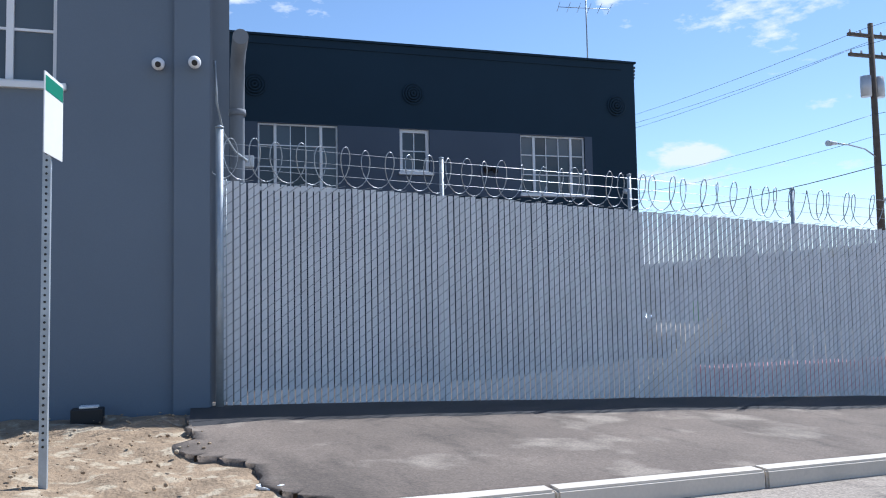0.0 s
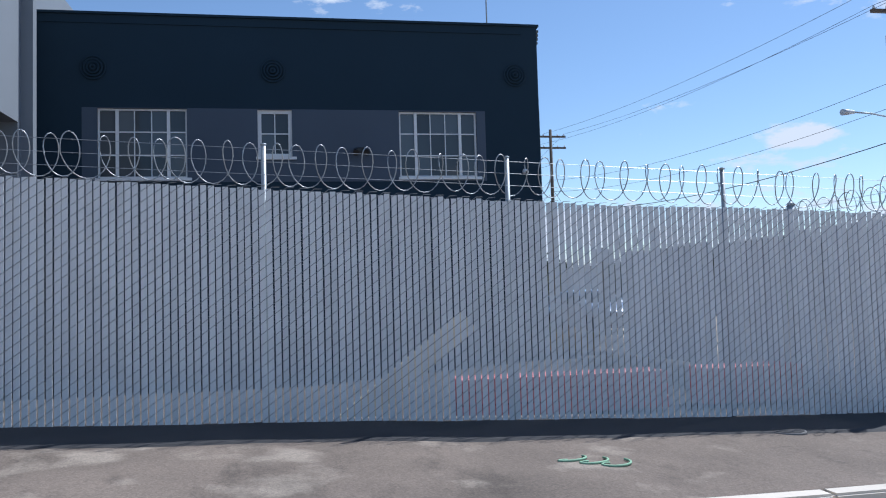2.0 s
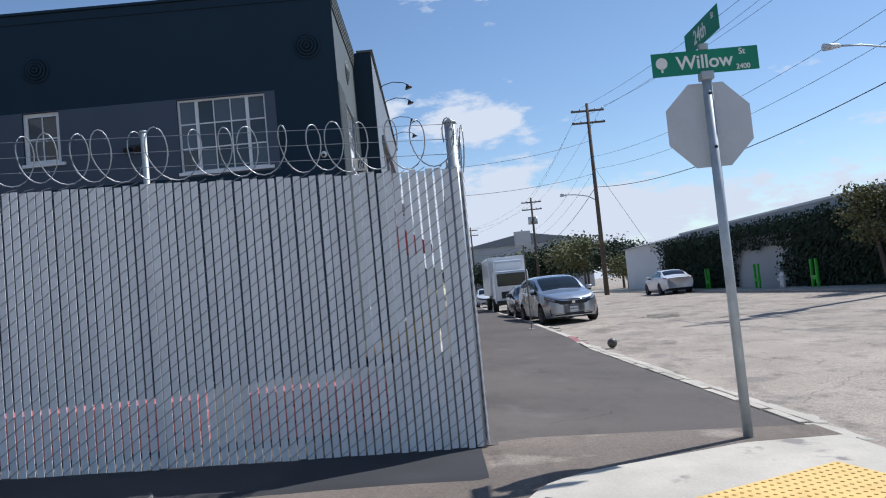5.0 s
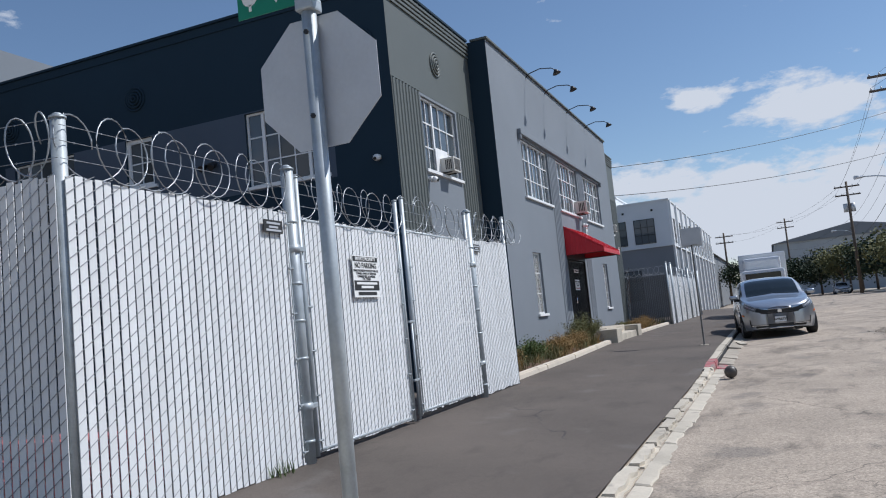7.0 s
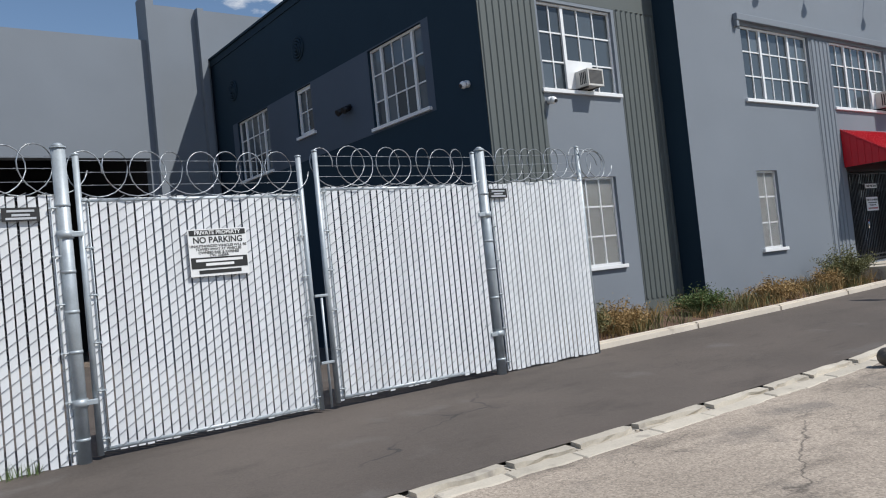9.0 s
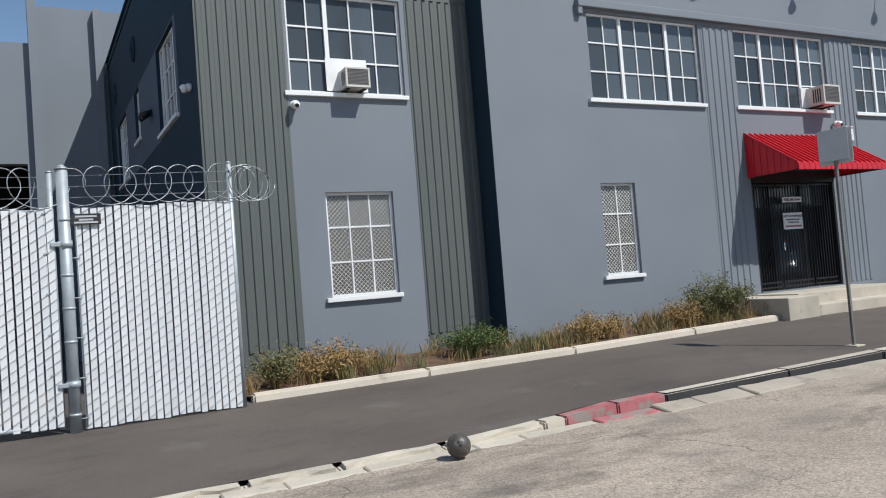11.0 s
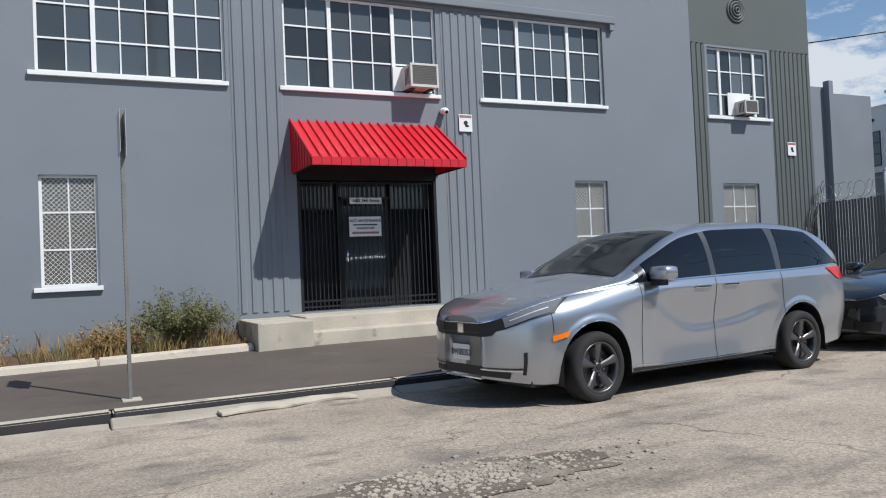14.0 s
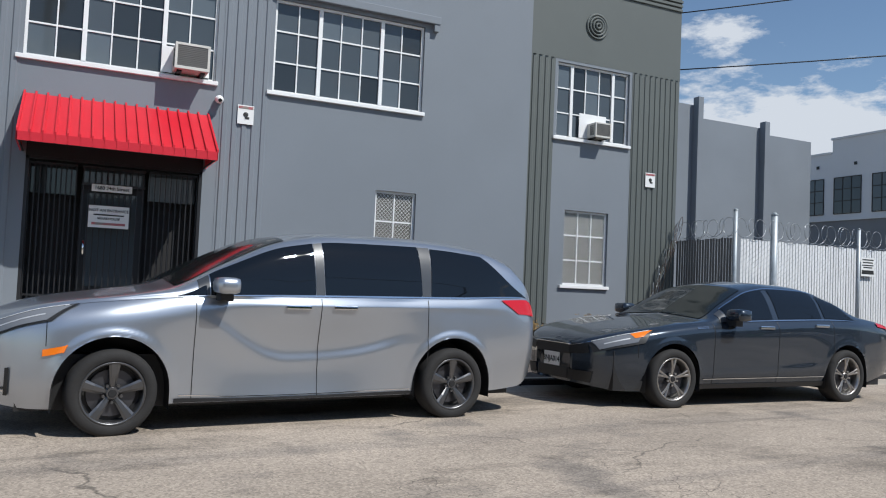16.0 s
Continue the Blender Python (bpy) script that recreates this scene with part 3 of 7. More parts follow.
# ---- windows ----
def window(name, axis, at, u0, u1, z0, z1, lights, rows, sill, label, screen=False, fw=0.035):
    """A steel window in its opening: lights is a list of (share, columns); axis y faces the wide street, x the yard."""
    t = thing(name, label, "window", kind="structure")

    def bx(a, b, c, d, e, f, bevel=0.0):
        bm = bmesh.new()
        if axis == "y":
            box(bm, a, b, at + c, at + d, e, f, bevel)
        else:
            box(bm, at + c, at + d, a, b, e, f, bevel)
        return bm

    fr = bmesh.new()
    for q in ((u0, u1, 0.05, 0.11, z0, z0 + fw), (u0, u1, 0.05, 0.11, z1 - fw, z1), (u0, u0 + fw, 0.05, 0.11, z0 + fw, z1 - fw), (u1 - fw, u1, 0.05, 0.11, z0 + fw, z1 - fw)):
        if axis == "y":
            box(fr, q[0], q[1], at + q[2], at + q[3], q[4], q[5])
        else:
            box(fr, at + q[2], at + q[3], q[0], q[1], q[4], q[5])
    part("window_frame", fr, M["white"], t)
    tot = sum(s for s, c in lights)
    u = u0 + fw
    span = u1 - u0 - 2 * fw
    for i, (s, c) in enumerate(lights):
        w = span * s / tot
        if i:
            part("mullion", bx(u - 0.028, u + 0.028, 0.045, 0.115, z0 + fw, z1 - fw), M["white"], t)
        for k in range(1, c):
            x = u + w * k / c
            part("glazing_bar", bx(x - 0.009, x + 0.009, 0.06, 0.095, z0 + fw, z1 - fw), M["white"], t)
        u += w
    for r in range(1, rows):
        z = z0 + (z1 - z0) * r / rows
        part("glazing_bar", bx(u0 + fw, u1 - fw, 0.062, 0.093, z - 0.011, z + 0.011), M["white"], t)
    nc = sum(c for q, c in lights)
    edges_u = [u0 + fw]
    for q, c in lights:
        w = span * q / tot
        edges_u += [edges_u[-1] + w * (k + 1) / c for k in range(c)]
    for a, b in zip(edges_u, edges_u[1:]):
        for r in range(rows):
            za, zb = z0 + (z1 - z0) * r / rows, z0 + (z1 - z0) * (r + 1) / rows
            tilt = random.uniform(-0.004, 0.004)
            pn = part("pane", bx(a, b, 0.078, 0.084, max(za, z0 + 0.02), min(zb, z1 - 0.02)), M["shade"] if screen else M["glass"], t)
            if axis == "y":
                mid = Vector(((a + b) / 2, at + 0.08, (za + zb) / 2))
                pn.matrix_local = Matrix.Translation(mid) @ Matrix.Rotation(tilt, 4, "Z") @ Matrix.Rotation(tilt * 0.7, 4, "X") @ Matrix.Translation(-mid)
    if screen:
        me = bmesh.new()
        d = u0 - (z1 - z0)
        while d < u1:
            for sg in (1, -1):
                p0, p1 = d, d + (z1 - z0)
                a, b = max(p0, u0), min(p1, u1)
                if a < b:
                    za, zb = z0 + (a - p0), z0 + (b - p0)
                    if sg < 0:
                        za, zb = z1 - (a - p0), z1 - (b - p0)
                    rod(me, (a, at + 0.070, za), (b, at + 0.070, zb), 0.0023, 3, cap=False)
            d += 0.058
        part("mesh_screen", me, M["white"], t)["kind"] = "stuff"
    if sill:
        part("window_sill", bx(u0 - 0.08, u1 + 0.03, -0.05, 0.05, z0 - 0.055, z0, 0.006), M["white"], t)
    return t


THREE = [(2, 2), (3, 3), (2, 2)]
for i, q in enumerate(UP):
    window("window_%d" % (i + 1), "y", FY, *q, THREE, 3, True, "wide white steel window of twenty-one panes")
for i, q in enumerate(LOW):
    window("window_%d" % (i + 4), "y", FY, *q, [(1, 2)], 3, True, "small white sash window with diamond mesh behind", True)
window("window_6", "y", BY, *BAY_A[0], [(1, 2), (2, 3)], 3, True, "white steel bay window holding an air conditioner")
window("window_7", "y", BY, *BAY_A[1], [(1, 3)], 3, True, "white ground floor window with diamond mesh behind", True)
window("window_8", "y", BY, *BAY_B[0], [(1, 1), (3, 3), (1, 1)], 3, True, "white steel bay window holding an air conditioner")
window("window_9", "y", BY, *BAY_B[1], [(1, 3)], 3, True, "white ground floor window with diamond mesh behind", True)
window("window_13", "x", 0.95, 12.14, 13.2, 3.2, 4.6, [(1, 1), (1, 1), (1, 1)], 3, True, "large white framed window of the neighbouring warehouse")
window("window_10", "x", BX0, *SIDE[0], [(1, 1), (3, 3), (1, 1)], 3, True, "white side window of fifteen panes")
window("window_11", "x", BX0, *SIDE[1], [(1, 2)], 2, True, "small white side window of four panes", fw=0.07)
window("window_12", "x", BX0, *SIDE[2], [(1, 1), (3, 3), (1, 1)], 3, True, "white side window of fifteen panes")


# ---- fence ----
PITCH = 0.068


def slat_mesh(h, material, pitch):
    bm = boxbm(-0.395 * pitch, 0.395 * pitch, -0.0025, 0.0025, 0, h)
    me = bpy.data.meshes.new("slat")
    bm.to_mesh(me)
    bm.free()
    me.materials.append(material)
    return me


def fence_panel(f, a, b, z_lo, z_hi, bulge=None, material=None, pitch=PITCH):
    """Vertical slats with a wire mesh in front, from a to b on the ground plan; heights as functions of 0..1."""
    a, b = Vector((*a, 0)), Vector((*b, 0))
    d = b - a
    n = max(1, round(d.length / pitch))
    u = d.normalized()
    out = Vector((u.y, -u.x, 0))
    ang = math.atan2(u.y, u.x)
    h0 = z_hi(0.5) - z_lo(0.5)
    me = slat_mesh(h0, material or M["slat"], pitch)
    wires, back = bmesh.new(), bmesh.new()
    for i in range(n):
        k = (i + 0.5) / n
        p = a + d * k
        s = new("slat", me)
        push = bulge(k) if bulge else 0.0
        rnd = random.uniform(-1, 1)
        s.matrix_world = Matrix.Translation((p.x + out.x * push, p.y + out.y * push, z_lo(k) + 0.01 * rnd)) @ Matrix.Rotation(ang + 0.02 * rnd, 4, "Z") @ Matrix.Rotation(0.002 * random.uniform(-1, 1), 4, "Y") @ Matrix.Diagonal((1, 1, (z_hi(k) - z_lo(k)) / h0, 1))
        s.parent = f
        z, zt = z_lo(k) + 0.01 + (i % 2) * 0.045, z_hi(k) + 0.02
        q0 = p - u * (pitch / 2) + out * (0.010 + push)
        q1 = p + u * (pitch / 2) + out * (0.010 + push)
        while z < zt:
            rod(wires, (q0.x, q0.y, z), (q1.x, q1.y, min(z + 0.045, zt)), 0.0024, 4, cap=False)
            z += 0.090
        z = z_lo(k) + 0.035
        q0, q1 = q0 - out * 0.019, q1 - out * 0.019
        while z < zt - 0.05:
            rod(back, (q0.x, q0.y, z + 0.045), (q1.x, q1.y, z), 0.0026, 3, cap=False)
            z += 0.090
    part("wire_mesh", wires, M["meshwire"], f)["kind"] = "stuff"
    part("wire_mesh_back", back, M["wire"], f)["kind"] = "stuff"


def razor(a, b, z, r, pitch, seed=0, flat=0.95):
    """A coil of razor wire from a to b, as one tube with short barbs."""
    rng = random.Random(seed)
    a, b = Vector((*a, z[0])), Vector((*b, z[1]))
    d = b - a
    u = d.normalized()
    side_v = Vector((0, 0, 1)).cross(u).normalized()
    turns = max(1, round(d.length / pitch))
    per = 20
    pts = []
    jit = [rng.uniform(-1, 1) for _ in range(turns + 2)]
    for i in range(turns * per + 1):
        k = i / (turns * per)
        th = i / per * math.tau
        j = int(i / per)
        f = (i % per) / per
        w = jit[j] * (1 - f) + jit[j + 1] * f
        rr = r * (1 + 0.07 * w)
        pts.append(a + d * k + u * (0.3 * pitch * w + rr * flat * math.cos(th)) + side_v * (0.045 * math.sin(th * 0.5 + w) + rr * 0.5 * (1 - flat) * math.sin(th + 0.8)) + Vector((0, 0, rr * math.sin(th))))
    bm = bmesh.new()
    tube(bm, pts, 0.0052, 4)
    for i in range(2, len(pts) - 2, 4):
        q = pts[i]
        t = (pts[i + 1] - pts[i - 1]).normalized()
        s = t.cross((q - a).normalized())
        s = s.normalized() if s.length > 0.1 else Vector((0, 0, 1))
        w = t.cross(s).normalized()
        for v in (s, w):
            bm.faces.new([bm.verts.new(x) for x in (q + v * 0.011 + t * 0.010, q + t * 0.004, q - v * 0.011 - t * 0.010, q - t * 0.004)])
    return bm


def post(x, y, z0, z1, r, cap=True):
    bm = rod(bmesh.new(), (x, y, z0), (x, y, z1), r, 14)
    if cap:
        rod(bm, (x, y, z1), (x, y, z1 + 0.012), r * 1.15, 14)
        rod(bm, (x, y, z1 + 0.012), (x, y, z1 + r * 0.8), r * 1.1, 14, r * 0.4)
    return bm


def end_bar(f, p, d, z0, z1, reach):
    """A flat tension bar at a panel's end, tied by bands to the post that stands reach away along d."""
    p, d = Vector((*p, 0)), Vector((*d, 0)).normalized()
    o = Vector((d.y, -d.x, 0))
    o = o if o.y + 0.2 * -o.x < 0 else -o
    q = p + o * 0.016
    part("tension_bar", rod(bmesh.new(), (q.x, q.y, z0), (q.x, q.y, z1), 0.0055, 6), M["galv"], f)
    z = z0 + 0.08
    while z < z1:
        bm = tube(bmesh.new(), [q - d * 0.012, q + o * 0.010, q + d * reach * 0.4 + o * 0.008, q + d * reach], 0.006, 5)
        rod(bm, q - d * 0.012 + o * 0.014, q - d * 0.012 - o * 0.004, 0.010, 6)
        for v in bm.verts:
            v.co.z += z
        part("tension_band", bm, M["galv"], f)
        z += 0.36


def strands(bm, a, b, zs):
    for z0, z1 in zs:
        rod(bm, (*a, z0), (*b, z1), 0.0022, 4)
        n = int((Vector(b) - Vector(a)).length / 0.2)
        for i in range(n):
            k = (i + 0.5) / n
            p = Vector((*a, z0)).lerp(Vector((*b, z1)), k)
            rod(bm, p + Vector((0.008, 0.007, 0.008)), p - Vector((0.008, 0.007, 0.008)), 0.0015, 3)
    return bm


# side street fence
fence1 = thing("slat_fence", "light grey slatted chain-link fence with razor wire on top", "fence")
LEN1 = 10.82
g1 = lambda k: foot_z(LEN1 * k)
fence_panel(fence1, (fence_x(LEN1), LEN1), (fence_x(0), 0.03), lambda k: g1(1 - k), lambda k: g1(1 - k) + lerp(LEN1 * (1 - k), ((0, 2.005), (2.2, 1.995), (3.6, 1.972), (6.5, 1.970), (8.6, 1.99), (10.8, 1.98))), pitch=0.0595)
ys1 = [2.25, 4.43, 6.6, 8.72, LEN1]
for y in ys1:
    part("post", post(fence_x(y) + (0.04 if y < 10 else -0.05), y, 0.043 * y - 0.1, 0.043 * y + (2.34 if y < 10 else 2.42), 0.022 if y < 10 else 0.034), M["galv"], fence1)
part("razor_wire", razor((fence_x(0.0), 0.05), (fence_x(LEN1), LEN1), (2.17, 2.17 + 0.043 * LEN1), 0.175, 0.20, seed=3, flat=0.55), M["wire"], fence1)
for dz in (2.08, 2.19, 2.30):
    part("barbed_wire", strands(bmesh.new(), (fence_x(0), 0), (fence_x(LEN1), LEN1), [(dz, dz + 0.043 * LEN1)]), M["wire"], fence1)

# street front fence and gates
fence2 = thing("slat_fence", "light grey slatted chain-link fence panel beside the gate", "fence")
fence_panel(fence2, (1.47, 0), (3.65, 0), lambda k: -0.02, lambda k: 1.98)
part("post", post(1.495, 0.055, -0.2, 2.32, 0.042), M["galv"], fence2)
part("post", post(3.684, 0.0, -0.1, 2.33, 0.052), M["galv"], fence2)
part("razor_wire", razor((1.5, 0.0), (3.65, 0.0), (2.17, 2.17), 0.185, 0.21, seed=5), M["wire"], fence2)
for z in (2.08, 2.18, 2.27):
    part("barbed_wire", strands(bmesh.new(), (1.45, 0), (3.68, 0), [(z, z)]), M["wire"], fence2)
GATES = []
for nm, x0, x1, zl, zh, sd in (("gate", 3.80, 5.66, 0.03, 1.95, 7), ("gate", 5.83, 7.68, 0.06, 2.0, 8)):
    g = thing(nm, "light grey slatted swing gate leaf with steel frame", "gate")
    GATES.append(g)
    blg = (lambda k: 0.05 * max(0, (k - 0.75) * 4) * 0.5) if sd == 8 else None
    fence_panel(g, (x0 + 0.0, 0), (x1 + 0.02, 0), lambda k, z=zl: z, lambda k, z=zh: z, blg)
    for x in (x0, x1):
        part("frame_post", post(x, 0.0, zl - 0.02, zh + 0.33, 0.024), M["galv"], g)
    part("frame_rail", rod(bmesh.new(), (x0, 0.012, zl + 0.02), (x1, 0.012, zl + 0.02), 0.02, 10), M["galv"], g)
    part("frame_rail", rod(bmesh.new(), (x0, 0.014, zh - 0.02), (x1, 0.014, zh - 0.02), 0.02, 10), M["galv"], g)
    part("razor_wire", razor((x0 + 0.03, 0.0), (x1 - 0.03, 0.0), (zh + 0.19, zh + 0.19), 0.185, 0.215, seed=sd), M["wire"], g)
    for z in (0.1, 0.2, 0.29):
        part("barbed_wire", strands(bmesh.new(), (x0, 0), (x1, 0), [(zh + z, zh + z)]), M["wire"], g)
fence3 = thing("slat_fence", "narrow light grey slatted fence panel by the planting bed", "fence")
fence_panel(fence3, (7.86, 0), (9.28, 0), lambda k: 0.01 + 0.01 * k, lambda k: 2.0 + 0.05 * k)
part("post", post(7.784, 0.0, -0.1, 2.36, 0.052), M["galv"], fence3)
part("post", post(9.29, 0.02, -0.1, 2.42, 0.026), M["galv"], fence3)
part("razor_wire", razor((7.82, 0.0), (9.32, 0.0), (2.2, 2.24), 0.175, 0.2, seed=11), M["wire"], fence3)
part("razor_wire_end", razor((9.38, 0.0), (9.58, -0.05), (2.22, 2.2), 0.18, 0.05, seed=12), M["wire"], fence3)
for z in (2.1, 2.2, 2.3):
    part("barbed_wire", strands(bmesh.new(), (7.8, 0), (9.29, 0), [(z, z + 0.04)]), M["wire"], fence3)


end_bar(fence1, (fence_x(10.76), 10.76), (-0.2, 1), 0.47, 2.44, 0.06)
end_bar(fence2, (3.60, 0), (1, 0), 0.0, 1.96, 0.06)
for gate_leaf, xa, xb, zl, zh in ((GATES[0], 3.80, 5.66, 0.05, 1.93), (GATES[1], 5.83, 7.68, 0.08, 1.98)):
    end_bar(gate_leaf, (xa + 0.055, 0), (-1, 0), zl, zh, 0.045)
    end_bar(gate_leaf, (xb - 0.055, 0), (1, 0), zl, zh, 0.045)
end_bar(fence3, (7.88, 0), (-1, 0), 0.03, 1.98, 0.06)


# ---- more materials ----
M["silver"] = mat("silver_car_paint", (0.45, 0.48, 0.53), 0.31, 0.02, 2, 400, 0.0, metal=0.8, coat=1.0, island=-1)
M["gun"] = mat("graphite_car_paint", (0.027, 0.038, 0.055), 0.26, 0.02, 2, 400, 0.0, metal=0.45, coat=1.0, island=-1)
M["carwhite"] = mat("white_car_paint", (0.72, 0.73, 0.75), 0.3, 0.02, 2, 400, 0.0, coat=0.8, island=-1)
M["carglass"] = glass("tinted_car_glass", (0.005, 0.007, 0.010), 0.02)
M["screen"] = glass("windscreen_glass", (0.010, 0.014, 0.015), 0.10)
M["rubber"] = mat("tyre_rubber", (0.020, 0.019, 0.019), 0.85, 0.25, 9, 90, 0.2)
M["gunrim"] = mat("gunmetal_alloy_rim", (0.15, 0.15, 0.155), 0.33, 0.06, 9, 90, 0.0, metal=0.85)
M["rim"] = mat("alloy_rim", (0.42, 0.40, 0.38), 0.33, 0.06, 9, 90, 0.0, metal=0.9)
M["rimdark"] = mat("dark_alloy", (0.10, 0.10, 0.11), 0.4, 0.06, 9, 90, 0.0, metal=0.8)
M["plastic"] = mat("black_trim_plastic", (0.014, 0.014, 0.015), 0.5, 0.15, 6, 80, 0.03)
M["chrome"] = mat("chrome", (0.75, 0.76, 0.78), 0.12, 0.03, 6, 80, 0.0, metal=1.0)
M["lens"] = glass("clear_headlamp_lens", (0.17, 0.18, 0.20), 0.05)
M["redlens"] = glass("red_lamp_lens", (0.50, 0.010, 0.018), 0.08)
M["amber"] = glass("amber_lamp_lens", (0.85, 0.20, 0.015), 0.1)
M["paper"] = mat("white_sign_face", (0.78, 0.78, 0.77), 0.6, 0.05, 6, 60, 0.02)
M["ink"] = mat("black_print", (0.02, 0.02, 0.02), 0.6, 0.1, 6, 60, 0.0)
M["green"] = mat("green_sign_face", (0.005, 0.20, 0.115), 0.45, 0.06, 6, 60, 0.02)
M["alu"] = mat("bare_aluminium", (0.52, 0.53, 0.55), 0.5, 0.08, 5, 60, 0.03, metal=0.3)
M["yellow"] = mat("yellow_tactile", (0.74, 0.50, 0.17), 0.8, 0.12, 5, 60, 0.1)
M["beige"] = mat("beige_appliance", (0.58, 0.56, 0.52), 0.6, 0.08, 6, 60, 0.04)
M["leaf"] = mat("green_leaf", (0.085, 0.125, 0.035), 0.8, 0.4, 7, 60, 0.0)
M["leafdark"] = mat("dark_ivy_leaf", (0.018, 0.036, 0.014), 0.8, 0.5, 1.5, 30, 0.0)
M["dry"] = mat("dry_grass", (0.32, 0.21, 0.085), 0.9, 0.4, 7, 60, 0.0)
M["bark"] = mat("grey_wood_pole", (0.11, 0.085, 0.065), 0.9, 0.3, 5, 70, 0.4)
M["cable"] = mat("black_cable", (0.015, 0.015, 0.016), 0.6, 0.1, 5, 60, 0.0)
M["redkerb"] = mat("faded_red_paint", (0.40, 0.13, 0.14), 0.88, 0.3, 5, 60, 0.4, spot=(0.27, 0.22, 0.20), spots=0.15)
M["kerbgrey"] = mat("weathered_grey_kerb", (0.20, 0.19, 0.18), 0.9, 0.25, 3, 60, 0.4, island=0.1)
M["gutter"] = mat("weathered_gutter_concrete", (0.36, 0.315, 0.26), 0.92, 0.25, 1.6, 50, 0.5, spot=(0.22, 0.19, 0.16), spots=0.06, dist=0.008)
M["curtain"] = mat("pale_curtain_behind_glass", (0.22, 0.205, 0.18), 0.35, 0.25, 3.5, 30, 0.0)
M["farwall"] = mat("far_pale_wall", (0.40, 0.42, 0.44), 0.85, 0.1, 0.4, 20, 0.1)
M["bluewall"] = mat("blue_grey_wall", (0.20, 0.215, 0.235), 0.8, 0.08, 0.5, 40, 0.15)
M["whitewall"] = mat("white_rendered_wall", (0.66, 0.68, 0.70), 0.8, 0.06, 0.5, 40, 0.15)
M["lime"] = mat("bright_green_enamel", (0.05, 0.42, 0.03), 0.5, 0.1, 4, 60, 0.0)
M["greenpaint"] = mat("pale_green_spray_paint", (0.28, 0.46, 0.30), 0.8, 0.2, 20, 90, 0.1)
M["pillar"] = mat("grey_gloss_pillar", (0.045, 0.048, 0.053), 0.35, 0.03, 3, 80, 0.0, coat=0.6)
M["rust"] = mat("faded_red_steel", (0.60, 0.20, 0.20), 0.7, 0.2, 3, 60, 0.1)
M["tan"] = mat("weathered_tan_board", (0.72, 0.62, 0.44), 0.8, 0.2, 3, 60, 0.1)
M["ball"] = mat("scuffed_dark_ball", (0.075, 0.065, 0.058), 0.45, 0.35, 14, 80, 0.1, spot=(0.16, 0.13, 0.11), spots=0.03)


def writing(string, m, size, material, parent, name="lettering"):
    """Flat lettering in the built-in font at the pose m (text runs along +x, up is +y)."""
    cu = bpy.data.curves.new(name, "FONT")
    cu.body, cu.size, cu.align_x, cu.align_y = string, size, "CENTER", "CENTER"
    cu.extrude, cu.offset = 0.0008, size * 0.018
    tmp = bpy.data.objects.new(name, cu)
    scene.collection.objects.link(tmp)
    me = bpy.data.meshes.new_from_object(tmp.evaluated_get(bpy.context.evaluated_depsgraph_get()))
    bpy.data.objects.remove(tmp)
    me.materials.clear()
    me.materials.append(material)
    ob = new(name, me)
    ob.parent = parent
    ob.matrix_local = m
    return ob


# ---- kerbs, gutter, planting bed, porch ----
rng = random.Random(4)
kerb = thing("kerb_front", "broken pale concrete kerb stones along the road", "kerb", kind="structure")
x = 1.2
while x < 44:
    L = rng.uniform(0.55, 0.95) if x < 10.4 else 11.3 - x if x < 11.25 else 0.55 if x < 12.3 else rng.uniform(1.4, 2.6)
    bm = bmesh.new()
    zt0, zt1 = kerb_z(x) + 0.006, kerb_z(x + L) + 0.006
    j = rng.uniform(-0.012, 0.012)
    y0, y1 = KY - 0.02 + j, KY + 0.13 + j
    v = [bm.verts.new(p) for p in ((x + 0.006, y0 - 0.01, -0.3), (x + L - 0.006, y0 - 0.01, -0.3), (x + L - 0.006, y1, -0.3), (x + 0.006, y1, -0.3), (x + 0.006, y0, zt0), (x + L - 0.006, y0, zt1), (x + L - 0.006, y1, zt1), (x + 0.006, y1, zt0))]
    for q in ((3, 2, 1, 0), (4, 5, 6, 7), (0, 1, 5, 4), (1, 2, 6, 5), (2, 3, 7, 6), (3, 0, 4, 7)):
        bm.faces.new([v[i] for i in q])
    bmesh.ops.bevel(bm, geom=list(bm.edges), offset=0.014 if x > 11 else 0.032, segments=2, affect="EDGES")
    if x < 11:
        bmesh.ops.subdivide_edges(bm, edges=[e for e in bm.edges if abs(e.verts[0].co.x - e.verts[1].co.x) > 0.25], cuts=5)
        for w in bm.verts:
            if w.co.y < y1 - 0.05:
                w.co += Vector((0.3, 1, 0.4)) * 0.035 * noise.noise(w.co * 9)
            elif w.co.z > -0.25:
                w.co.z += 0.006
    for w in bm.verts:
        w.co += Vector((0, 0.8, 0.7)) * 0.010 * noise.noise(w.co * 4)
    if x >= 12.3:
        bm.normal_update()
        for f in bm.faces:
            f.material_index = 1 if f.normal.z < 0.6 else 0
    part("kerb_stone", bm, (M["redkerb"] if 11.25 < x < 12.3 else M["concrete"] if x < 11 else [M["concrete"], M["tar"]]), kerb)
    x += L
gutter = thing("gutter_front", "cracked concrete gutter slabs at the road edge", "gutter", kind="structure")
x = 1.2
